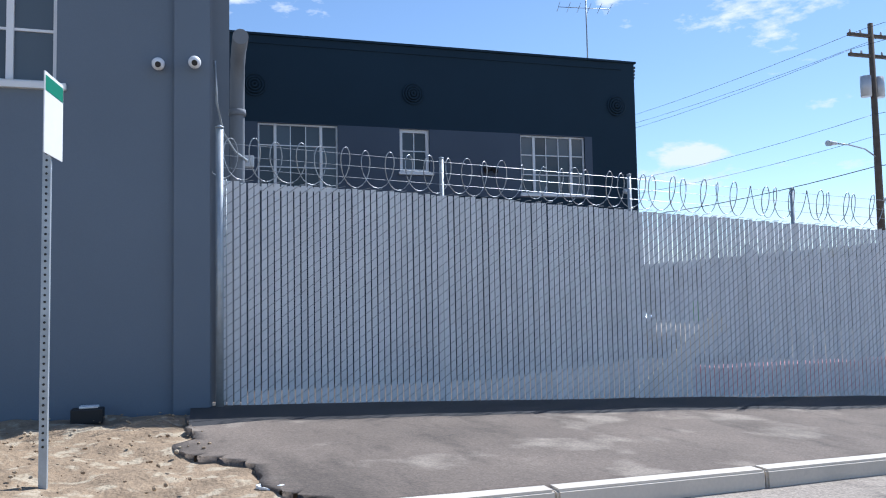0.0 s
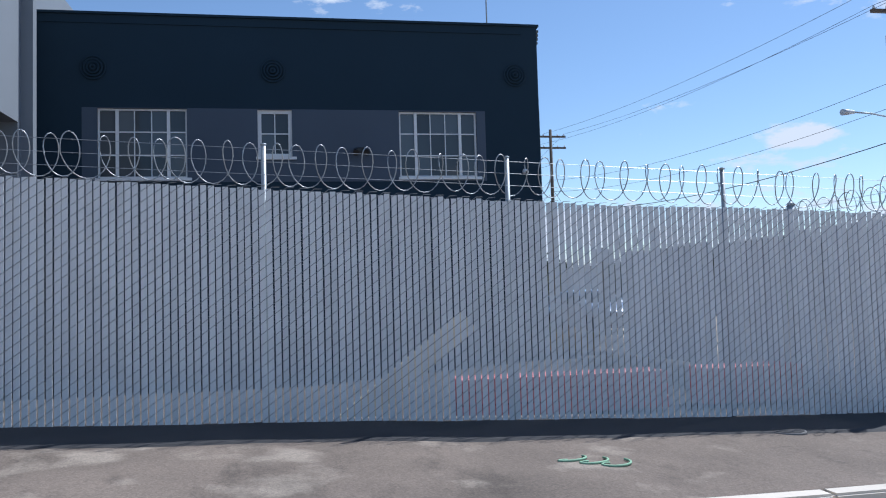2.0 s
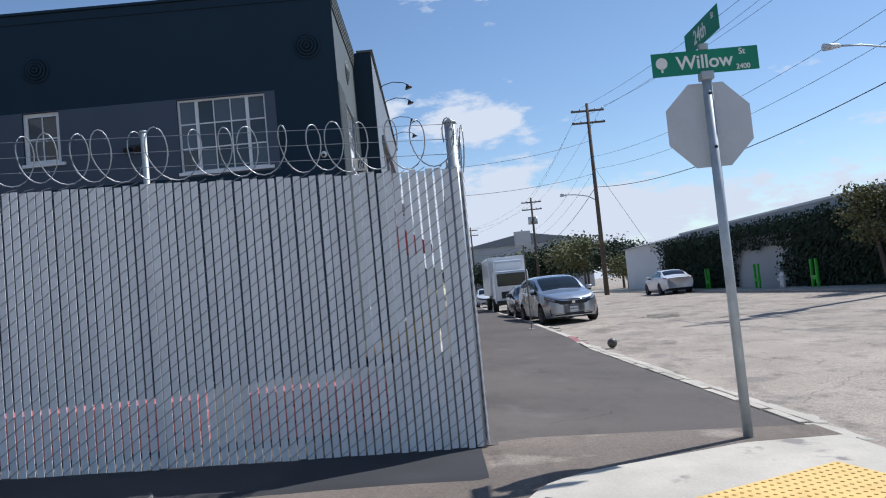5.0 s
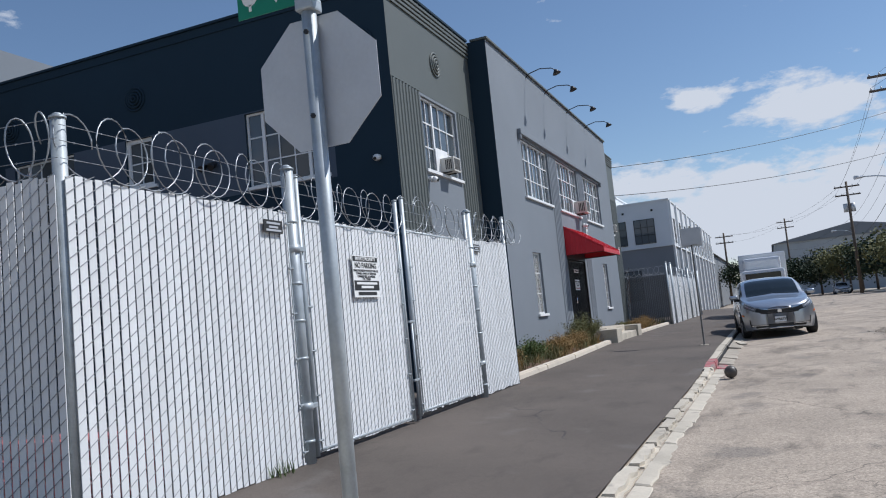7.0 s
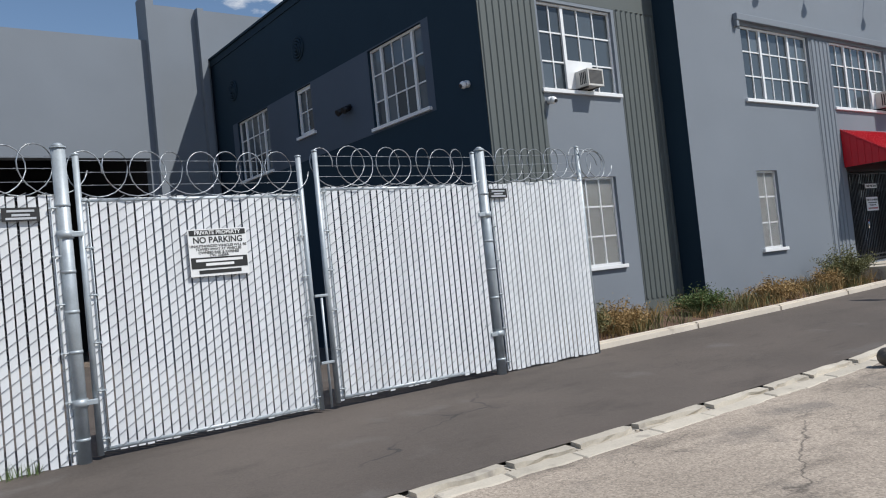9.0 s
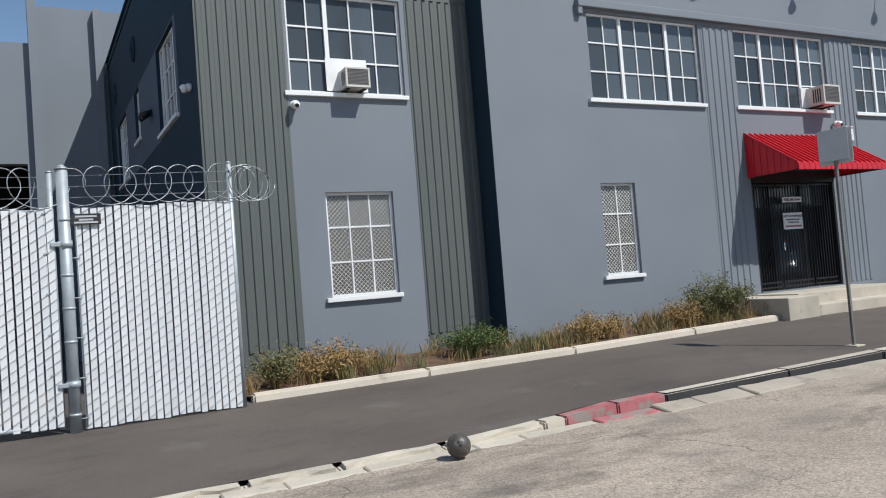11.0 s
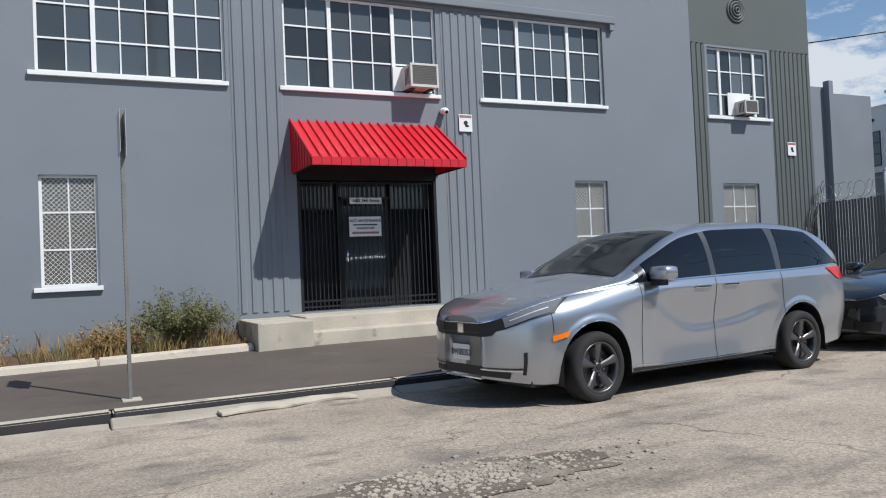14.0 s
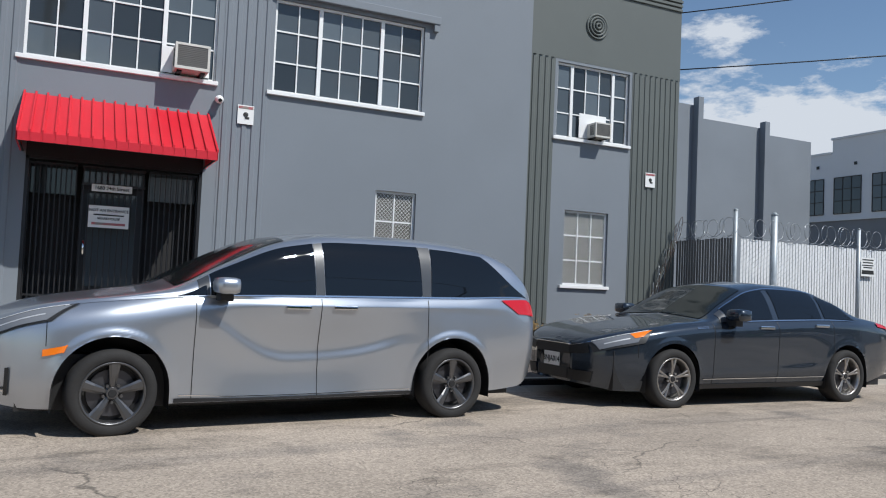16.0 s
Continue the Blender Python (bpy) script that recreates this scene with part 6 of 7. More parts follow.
SEDAN = dict(
    windows=[(1.80, 2.52, 3.10, 3.90), (2.62, 3.36, 3.10, 3.90), (3.42, (3.98, 3.70), 3.12, 3.86)],
    screen=((1.52, 1.56), 2.24, 4.10, 5.0), rear=((3.45, 3.36), (4.05, 4.05), 4.12, 5.0),
    leds=[(0.10, 0.66, 2.86, 2.91)], pillars=[(1.68, 1.78, 3.06, 3.9)], lines=[1.55, 2.57, 3.52],
    headlights=[((0.14, 0.10), (0.50, 0.60), 2.0, 2.84)], lamp_trim=[((0.10, 0.07), (0.58, 0.72), 1.88, 2.92), (0.0, 0.075, 1.90, 2.86), (0.0, 0.10, 0.25, 0.85)], tails=[(4.42, 4.82, 2.45, 2.92)], ambers=[((0.47, 0.44), (0.56, 0.70), 2.30, 2.84)],
    reflectors=[(0.18, 0.42, 2.32, 2.42)], seams=[(0.70, 1.5, 2.97, 2.99), (0.50, 0.506, 1.40, 2.35)],
    trims=[(1.36, 3.38, 0.02, 0.30)], chrome=[(1.40, 3.36, 0.50, 0.53), (1.62, 3.95, 3.02, 3.06), (1.78, 3.80, 3.92, 3.96), (1.30, 1.46, 2.42, 2.46), (1.30, 1.46, 2.54, 2.58), (0.0, 0.12, 2.88, 2.94)], handles=[(2.36, 2.45), (3.30, 2.50)], mirror=1.84,
    front=[("grille", (-0.004, 0.08, -0.33, 0.33, 0.55, 0.655), "plastic", 0.01), ("lower_grille", (-0.004, 0.08, -0.30, 0.30, 0.27, 0.41), "plastic", 0.02), ("grille_strip", (-0.010, 0.02, -0.33, 0.33, 0.655, 0.668), "chrome", 0.005)],
    plate=(-0.016, 0.40), number="8NJA014", track_in=0.11, wr=0.33, rim_mat=M["rim"], spokes=5, style=2)
sedan = vehicle("sedan", "dark graphite saloon car parked behind the minivan", "car", sedan_shell, M["gun"], pose(22.92, -3.27, -0.10, 0, 0, 0.6), SEDAN)
far_sedan = vehicle("sedan", "white saloon car parked across the wide street", "car", sedan_shell, M["carwhite"], pose(38.6, -11.75, -0.04, 0, 0, 180), dict(SEDAN, rim_mat=M["rimdark"]))
copy_thing(far_sedan, pose(47.0, -3.2, -0.08))
copy_thing(far_sedan, pose(92.0, -10.4, -0.05))


# ---- street signs ----
def octagon(r, x0, x1):
    bm = bmesh.new()
    A = [bm.verts.new((x0, r * math.cos(math.pi / 8 + k * math.pi / 4), r * math.sin(math.pi / 8 + k * math.pi / 4))) for k in range(8)]
    B = [bm.verts.new((x1, v.co.y, v.co.z)) for v in A]
    bm.faces.new(A[::-1]), bm.faces.new(B)
    for k in range(8):
        bm.faces.new((A[k], A[(k + 1) % 8], B[(k + 1) % 8], B[k]))
    return bm


SX, SY = 1.24, -1.77
stop = thing("stop_sign", "grey-backed octagonal stop sign under green street name blades", "sign")
part("post", rod(bmesh.new(), (SX, SY, -0.3), (SX, SY, 2.46), 0.034, 16), M["galv"], stop)
oc = octagon(0.325, SX + 0.036, SX + 0.040)
for v in oc.verts:
    v.co += Vector((0, SY, 2.09))
part("plate", oc, M["alu"], stop)
oc = octagon(0.32, SX + 0.0405, SX + 0.042)
for v in oc.verts:
    v.co += Vector((0, SY, 2.09))
part("face", oc, M["red"], stop)
for z in (1.92, 2.30):
    part("bolt", rod(bmesh.new(), (SX - 0.042, SY, z), (SX - 0.03, SY, z), 0.012, 6), M["plastic"], stop)
part("cap", boxbm(SX - 0.045, SX + 0.045, SY - 0.045, SY + 0.045, 2.40, 2.46, bevel=0.01), M["galv"], stop)
b1 = part("name_blade", boxbm(SX - 0.003, SX + 0.003, SY - 0.385, SY + 0.375, 2.45, 2.62, bevel=0.002), M["green"], stop)
writing("Willow", pose(SX - 0.0045, SY - 0.0, 2.532, 90, 0, -90), 0.135, M["paper"], b1)
writing("St", pose(SX - 0.0045, SY - 0.27, 2.585, 90, 0, -90), 0.06, M["paper"], b1)
writing("2400", pose(SX - 0.0045, SY - 0.27, 2.478, 90, 0, -90), 0.05, M["paper"], b1)
tr = bmesh.new()
rod(tr, (SX - 0.003, SY + 0.305, 2.545), (SX - 0.005, SY + 0.305, 2.545), 0.042, 14)
box(tr, SX - 0.005, SX - 0.003, SY + 0.298, SY + 0.312, 2.48, 2.51)
part("tree_emblem", tr, M["paper"], b1)
part("blade_bracket", boxbm(SX - 0.02, SX + 0.02, SY - 0.03, SY + 0.03, 2.62, 2.66), M["galv"], stop)
b2 = part("name_blade", boxbm(SX - 0.34, SX + 0.34, SY - 0.003, SY + 0.003, 2.66, 2.83, bevel=0.002), M["green"], stop)
writing("24th", pose(SX + 0.02, SY + 0.0045, 2.742, 90, 0, 180), 0.14, M["paper"], b2)
writing("St", pose(SX - 0.24, SY + 0.0045, 2.785, 90, 0, 180), 0.06, M["paper"], b2)

park = thing("parking_sign", "plain metal back of a parking sign on a perforated post", "sign")
pb = boxbm(15.674, 15.706, -2.076, -2.044, -0.1, 2.50, bevel=0.004)
part("post", pb, M["oldsteel"], park)
hl = bmesh.new()
for k in range(60):
    rod(hl, (15.670, -2.06, 0.25 + k * 0.036), (15.673, -2.06, 0.25 + k * 0.036), 0.007, 6)
part("holes", hl, M["plastic"], park)["kind"] = "stuff"
part("plate", boxbm(15.708, 15.712, -2.27, -1.85, 2.06, 2.46, bevel=0.0015), M["alu"], park)
part("plate", boxbm(15.664, 15.668, -2.25, -1.87, 2.10, 2.46, bevel=0.0015), M["alu"], park)
part("footing", boxbm(15.62, 15.78, -2.14, -1.98, -0.1, walk_z(15.7, -2.06) + 0.012, bevel=0.008), M["concrete"], park)

nsign = thing("parking_sign", "white parking sign edge-on on a perforated steel post", "sign")
part("post", boxbm(-1.62, -1.58, 11.74, 11.78, 0.2, 2.55), M["galv"], nsign)
hl = bmesh.new()
for k in range(56):
    rod(hl, (-1.626, 11.76, 0.6 + k * 0.036), (-1.62, 11.76, 0.6 + k * 0.036), 0.007, 6)
part("holes", hl, M["plastic"], nsign)["kind"] = "stuff"
pm = part("plate", boxbm(-0.15, 0.15, -0.003, 0.003, 2.13, 2.56, bevel=0.0015), M["paper"], nsign)
pm.matrix_local = pose(-1.62, 11.73, 0, 0, 0, -8)
part("header", boxbm(-0.14, 0.14, -0.005, -0.0032, 2.46, 2.54), M["green"], pm)

gs = thing("towing_sign", "white and black no parking notice wired to the gate", "sign")
part("plate", boxbm(4.59, 5.09, -0.034, -0.028, 1.28, 1.67), M["paper"], gs)
part("header", boxbm(4.60, 5.08, -0.037, -0.034, 1.615, 1.66), M["ink"], gs)
writing("PRIVATE PROPERTY", pose(4.84, -0.038, 1.637, 90, 0, 0), 0.045, M["paper"], gs)
writing("NO PARKING", pose(4.84, -0.036, 1.575, 90, 0, 0), 0.07, M["ink"], gs)
for z, words in ((1.527, "UNAUTHORIZED VEHICLES WILL BE"), (1.500, "TOWED AWAY AT VEHICLES"), (1.473, "OWNERS RISK & EXPENSE"), (1.449, "CVC 22658A")):
    writing(words, pose(4.84, -0.0355, z, 90, 0, 0), 0.030, M["ink"], gs, "small_print")
part("footer", boxbm(4.60, 5.08, -0.037, -0.034, 1.345, 1.435), M["ink"], gs)
for z, a in ((1.41, 0.2), (1.375, 0.12)):
    part("print_bar", boxbm(4.84 - a, 4.84 + a, -0.039, -0.037, z - 0.011, z + 0.011), M["paper"], gs)
part("print_bar", boxbm(4.66, 5.02, -0.0365, -0.034, 1.30, 1.33), M["ink"], gs)
for x0, z in ((3.27, 1.84), (7.84, 1.90)):
    q = thing("fence_makers_plate", "small black plate wired near the fence top", "sign")
    part("plate", boxbm(x0, x0 + 0.25, -0.03, -0.024, z - 0.05, z + 0.05), M["ink"], q)
    for dz, a in ((0.025, 0.09), (-0.005, 0.06), (-0.03, 0.1)):
        part("print_bar", boxbm(x0 + 0.125 - a, x0 + 0.125 + a, -0.033, -0.03, z + dz - 0.008, z + dz + 0.008), M["alu"], q)


# gate hardware
hw = thing("gate_latch", "steel drop rod and latch where the gate leaves meet", "latch")
part("drop_rod", rod(bmesh.new(), (5.745, -0.03, 0.02), (5.745, -0.03, 1.0), 0.012, 8), M["galv"], hw)
for z in (0.42, 1.02):
    part("collar", boxbm(5.68, 5.81, -0.042, -0.014, z - 0.012, z + 0.012, bevel=0.005), M["galv"], hw)
for px, side_s, gt, fc in ((3.684, 1, GATES[0], fence2), (7.784, -1, GATES[1], fence3)):
    for z in (0.42, 1.68):
        hg = part("hinge", rod(bmesh.new(), (px, 0, z - 0.03), (px, 0, z + 0.03), 0.062, 14), M["galv"], gt)
        part("hinge_arm", boxbm(min(px, px + side_s * 0.12), max(px, px + side_s * 0.12), -0.045, -0.02, z - 0.02, z + 0.02, bevel=0.006), M["galv"], hg)
    for z in (0.15, 0.8, 1.1, 1.4, 1.9):
        part("tension_band", rod(bmesh.new(), (px, 0, z - 0.012), (px, 0, z + 0.012), 0.056, 12), M["galv"], fc)


# ---- plants ----
def tuft(bm, x, y, z, h, n, spread_r, rg):
    for _ in range(n):
        a = rg.uniform(0, math.tau)
        r = spread_r * math.sqrt(rg.random())
        bx_, by_ = x + r * math.cos(a), y + r * math.sin(a)
        hh = h * rg.uniform(0.5, 1.15)
        lx, ly = rg.uniform(-0.45, 0.45) * hh, rg.uniform(-0.45, 0.45) * hh
        w = rg.uniform(0.002, 0.005)
        c, s = math.cos(a + 1), math.sin(a + 1)
        p = [(bx_ - w * c, by_ - w * s, z), (bx_ + w * c, by_ + w * s, z), (bx_ + lx * 0.4 + w * 0.7 * c, by_ + ly * 0.4 + w * 0.7 * s, z + hh * 0.6), (bx_ + lx, by_ + ly, z + hh), (bx_ + lx * 0.4 - w * 0.7 * c, by_ + ly * 0.4 - w * 0.7 * s, z + hh * 0.6)]
        bm.faces.new([bm.verts.new(q) for q in p])


def shrub(x, y, z, r, h, mats, label, seed, leaves=1400):
    """A loose shrub: forked stems carrying many small leaves."""
    rg = random.Random(seed)
    t = thing("shrub", label, "shrub")
    st, lf = bmesh.new(), bmesh.new()
    tips = []
    for _ in range(48):
        a = rg.uniform(0, math.tau)
        rr = r * rg.uniform(0.2, 1)
        mid = Vector((x + 0.4 * rr * math.cos(a), y + 0.3 * rr * math.sin(a), z + h * rg.uniform(0.3, 0.5)))
        tip = Vector((x + rr * math.cos(a), y + 0.65 * rr * math.sin(a), z + h * rg.uniform(0.55, 1.1) * (1 - 0.35 * rr / r)))
        rod(st, (x + 0.1 * rr * math.cos(a), y, z - 0.05), mid, 0.006, 4, 0.004)
        rod(st, mid, tip, 0.004, 4, 0.002)
        tips.append((mid, tip))
    for _ in range(int(leaves * 2.6)):
        mid, tip = rg.choice(tips)
        p = mid.lerp(tip, rg.uniform(-0.3, 1.05)) + Vector((rg.gauss(0, 0.05), rg.gauss(0, 0.045), rg.gauss(0, 0.04)))
        d = Vector((rg.uniform(-1, 1), rg.uniform(-1, 1), rg.uniform(-0.2, 1))).normalized() * rg.uniform(0.024, 0.054)
        e = d.cross(Vector((rg.uniform(-1, 1), rg.uniform(-1, 1), rg.uniform(-1, 1)))).normalized() * rg.uniform(0.005, 0.010)
        lf.faces.new([lf.verts.new(q) for q in (p, p + d * 0.5 + e, p + d, p + d * 0.5 - e)])
    part("stem", st, M["dry"], t)["kind"] = "stuff"
    part("foliage", lf, mats, t)["kind"] = "stuff"


rg = random.Random(21)
M["olive"] = mat("olive_shrub_leaf", (0.15, 0.15, 0.062), 0.85, 0.4, 8, 60, 0.0)
for nm, mt, k, lab in (("dry_grass", M["dry"], 260, "clumps of dry straw-coloured grass in the bed"), ("weeds", M["olive"], 170, "scattered low olive weeds in the bed")):
    bm = bmesh.new()
    for _ in range(k):
        x = rg.choice((rg.uniform(9.4, 17.1), rg.uniform(9.4, 14.5), rg.uniform(15.2, 17.1), rg.uniform(21.2, 28.6)))
        y = rg.uniform(0.36, 1.05 if 13.2 < x < 25.2 else 1.45)
        dens = 0.5 + 0.5 * noise.noise((x * 0.9, 0, 7))
        if rg.random() > dens + 0.25:
            continue
        tuft(bm, x, y, front_z(x) + 0.05, rg.uniform(0.10, 0.34), 34, 0.14, rg)
    tagged(link(nm, bm, mt), lab, "grass", kind="stuff")
shrub(16.45, 0.62, 0.12, 0.72, 0.74, M["olive"], "bushy olive green shrub beside the entrance steps", 1, 4600)
shrub(15.75, 0.6, 0.1, 0.42, 0.46, M["dry"], "dry straw-brown shrub at the foot of the wall", 2, 1300)
shrub(14.1, 0.62, 0.08, 0.6, 0.44, M["dry"], "dry straw-brown shrub at the foot of the wall", 3, 1600)
shrub(12.3, 0.72, 0.08, 0.6, 0.46, M["leaf"], "fresh green low shrub at the foot of the wall", 4, 2000)
shrub(10.4, 0.65, 0.07, 0.6, 0.44, M["dry"], "dry straw-brown shrub at the foot of the wall", 5, 1600)
shrub(9.78, 0.55, 0.05, 0.36, 0.52, M["olive"], "olive green weed beside the fence end", 6, 700)
shrub(21.6, 0.6, 0.16, 0.45, 0.34, M["olive"], "olive green shrub beside the entrance steps", 7, 1400)
shrub(24.9, 0.7, 0.16, 0.45, 0.34, M["dry"], "dry straw-brown shrub at the foot of the wall", 8, 1400)
shrub(26.3, 0.7, 0.16, 0.5, 0.4, M["dry"], "dry straw-brown shrub at the foot of the wall", 9, 1400)
bm = bmesh.new()
for x in (3.15, 3.25, 3.35):
    tuft(bm, x, -0.05, -0.04, 0.14, 14, 0.05, rg)
tagged(link("weeds", bm, M["leaf"]), "green weed sprouting at the fence foot", "weed", kind="stuff")

# ---- small things on the ground ----
ball = thing("bowling_ball", "scuffed dark bowling ball lying in the gutter", "ball")
bm = bmesh.new()
bmesh.ops.create_uvsphere(bm, u_segments=28, v_segments=18, radius=0.088)
part("shell", bm, M["ball"], ball, smooth=True)
for a, b in ((0.2, 0.5), (0.5, 0.5), (0.35, 0.2)):
    d = Vector((-math.sin(a), -math.cos(a), b)).normalized()
    part("finger_hole", rod(bmesh.new(), d * 0.0865, d * 0.0885, 0.011, 10), M["plastic"], ball)
ball.matrix_world = pose(10.12, -2.83, road_z(10.12, -2.83) + 0.094)
mb = thing("meter_box", "black plastic box with a pale top at the wall foot", "box")
part("body", boxbm(0.64, 0.78, 11.72, 11.96, 0.40, 0.52, bevel=0.012), M["plastic"], mb)
part("lid", boxbm(0.66, 0.76, 11.76, 11.90, 0.522, 0.54, bevel=0.006), M["paper"], mb)
lit = thing("paper_scrap", "crumpled white paper scrap on the soil", "litter")
bm = boxbm(-0.07, 0.07, -0.05, 0.05, 0, 0.02)
bmesh.ops.subdivide_edges(bm, edges=list(bm.edges), cuts=3, use_grid_fill=True)
for v in bm.verts:
    v.co.z += 0.018 * noise.noise(v.co * 30)
part("sheet", bm, M["paper"], lit)
lit.matrix_world = pose(-2.0, 10.62, 0.36, 0, 0, 30)
rs = random.Random(9)
st = bmesh.new()
for _ in range(420):
    x, y = rs.uniform(-2.6, 0.85), rs.uniform(10.9, 14.2)
    r = 0.005 + 0.017 * rs.random() ** 2
    q = bmesh.ops.create_icosphere(st, subdivisions=1, radius=r, matrix=Matrix.Translation((x, y, 0.043 * min(y, 11.5) - 0.05)) @ Matrix.Diagonal((1, rs.uniform(0.6, 1), rs.uniform(0.4, 0.8), 1)))
tagged(link("stones", st, M["soil"]), "loose pale stones scattered on the soil", "stones", kind="stuff")
hole = bmesh.new()
hv = [hole.verts.new((17.05, -5.75, road_z(17.05, -5.75) + 0.003))]
for k in range(60):
    a = math.tau * k / 60
    rr = 1 + 0.35 * noise.noise((3 * math.cos(a), 3 * math.sin(a), 2)) + 0.2 * noise.noise((9 * math.cos(a), 9 * math.sin(a), 5))
    px, py = 17.05 + 0.85 * rr * math.cos(a), -5.75 + 0.33 * rr * math.sin(a)
    hv.append(hole.verts.new((px, py, road_z(px, py) + 0.006)))
for k in range(60):
    hole.faces.new((hv[0], hv[1 + k], hv[1 + (k + 1) % 60]))
tagged(link("road_patch", hole, M["asphalt_old"]), "crumbling dark patch in the worn road", "road", kind="structure")
rb = bmesh.new()
for _ in range(1500):
    x, y = rs.gauss(17.05, 0.42), rs.gauss(-5.75, 0.16)
    r = 0.004 + 0.022 * rs.random() ** 3
    bmesh.ops.create_icosphere(rb, subdivisions=1, radius=r, matrix=Matrix.Translation((x, y, road_z(x, y) + 0.004)) @ Matrix.Diagonal((1, rs.uniform(0.6, 1), rs.uniform(0.4, 0.8), 1)))
tagged(link("road_rubble", rb, M["gutter"]), "crumbled asphalt rubble in a road patch", "rubble", kind="stuff")
gm = bmesh.new()
for k in range(3):
    cx, cy = -0.40 - 0.08 * k, 4.50 - 0.13 * k
    ring = [(cx + (0.05 + 0.02 * k) * math.cos(a * 0.45) + 0.01 * a, cy + 0.09 * math.sin(a * 0.45) - 0.006 * a, side_z(cx, cy) + 0.012 * noise.noise((cx * 1.5, cy * 1.5, 4)) + 0.006) for a in range(13)]
    tube(gm, ring, 0.009, 5)
tagged(link("paint_mark", gm, M["greenpaint"]), "pale green sprayed marking on the old pavement", "marking", kind="structure")
bk = thing("broken_kerb_plank", "loose pale broken strip of kerb lying in the gutter", "rubble")
bm = boxbm(-0.6, 0.6, -0.075, 0.075, 0, 0.024, bevel=0.005)
bmesh.ops.subdivide_edges(bm, edges=[e for e in bm.edges if abs(e.verts[0].co.x - e.verts[1].co.x) > 0.5], cuts=16)
for v in bm.verts:
    v.co.y += 0.07 * noise.noise((v.co.x * 2.2, 1, 0)) + 0.025 * noise.noise(v.co * 9)
    v.co.z += 0.012 * noise.noise(v.co * 7)
part("strip", bm, M["concrete"], bk)
bk.matrix_world = pose(16.9, -2.72, -0.10, 4, 0, 6)

# ---- downpipe and cables at the neighbour wall ----
dp = thing("downpipe", "fat grey painted drain pipe with elbow beside the fence", "pipe")
part("pipe", tube(bmesh.new(), [(1.1, 10.63, 3.78), (1.5, 10.63, 3.78), (1.72, 10.63, 3.74), (1.84, 10.63, 3.63), (1.88, 10.63, 3.45), (1.88, 10.63, 2.5), (1.88, 10.63, 0.0)], 0.072, 16), M["bluewall"], dp)
for z in (3.25, 2.2):
    part("collar", rod(bmesh.new(), (1.88, 10.63, z - 0.03), (1.88, 10.63, z + 0.03), 0.085, 16), M["bluewall"], dp)
part("junction_box", boxbm(1.96, 2.06, 10.46, 10.56, 2.72, 2.84, bevel=0.01), M["alu"], dp)
part("cable", tube(bmesh.new(), [(0.98, 10.86, 3.5), (1.1, 10.84, 3.15), (1.3, 10.78, 2.92), (1.6, 10.66, 2.80), (1.98, 10.52, 2.78)], 0.012, 6), M["galv"], dp)

# ---- yard ----
for y, half in ((1.35, 0.60), (3.55, 1.17)):
    rk = thing("steel_beam_stack", "stack of faded red steel beams in the yard", "beams")
    for j in range(3):
        for i in range(3):
            part("beam", boxbm(2.5 + i * 0.16, 2.62 + i * 0.16, y - half, y + half, 0.0 + j * 0.14, 0.12 + j * 0.14, bevel=0.01), M["rust"], rk)
tb = thing("leaning_board", "weathered tan board leaning in the yard", "board")
part("board", boxbm(-0.03, 0.03, -0.85, 0.85, -0.12, 0.12, bevel=0.005), M["tan"], tb)
tb.matrix_world = pose(2.5, 5.25, 0.5, -38, 0, 0)


# ---- east yard fence and walls ----
fence4 = thing("slat_fence", "dark grey slatted fence panel of the neighbouring yard", "fence")
fence_panel(fence4, (28.77, 1.58), (28.66, 0.06), lambda k: 0.1, lambda k: 1.97, None, M["darkslat"])
part("post", post(28.63, 0.03, 0.0, 2.42, 0.035), M["galv"], fence4)
part("razor_wire", razor((28.77, 1.55), (28.65, 0.05), (2.15, 2.15), 0.16, 0.19, seed=31), M["wire"], fence4)
part("razor_wire", razor((28.70, 1.50), (28.05, 1.46), (2.2, 0.75), 0.12, 0.17, seed=41), M["wire"], fence4)
fence5 = thing("slat_fence", "long light grey slatted fence with razor wire by the east yard", "fence")
fence_panel(fence5, (28.72, 0.0), (41.0, 0.0), lambda k: 0.1, lambda k: 1.95)
for x, r in ((29.47, 0.055), (31.6, 0.03), (33.7, 0.03), (35.9, 0.055), (38.2, 0.03), (40.9, 0.055)):
    part("post", post(x, -0.02, 0.0, 2.40 if r > 0.05 else 2.30, r), M["galv"], fence5)
part("razor_wire", razor((28.72, 0.0), (41.0, 0.0), (2.14, 2.14), 0.165, 0.21, seed=32), M["wire"], fence5)
es = thing("towing_sign", "white and black notice wired to the east yard fence", "sign")
part("plate", boxbm(31.62, 31.98, -0.06, -0.055, 1.46, 1.80), M["paper"], es)
for z, a in ((1.76, 0.15), (1.71, 0.13), (1.66, 0.15), (1.62, 0.12)):
    part("print_bar", boxbm(31.8 - a, 31.8 + a, -0.063, -0.06, z - 0.01, z + 0.01), M["ink"], es)
part("footer", boxbm(31.64, 31.96, -0.063, -0.06, 1.50, 1.57), M["ink"], es)
coil = thing("razor_wire_coil", "rusty loose coil of razor wire hanging on the cladding", "wire")
M["rustwire"] = mat("rusty_wire", (0.10, 0.07, 0.055), 0.7, 0.3, 9, 80, 0.0, metal=0.3)
part("coil", razor((28.72, BY - 0.16), (28.1, BY - 0.16), (2.25, 0.75), 0.15, 0.16, seed=44), M["rustwire"], coil)
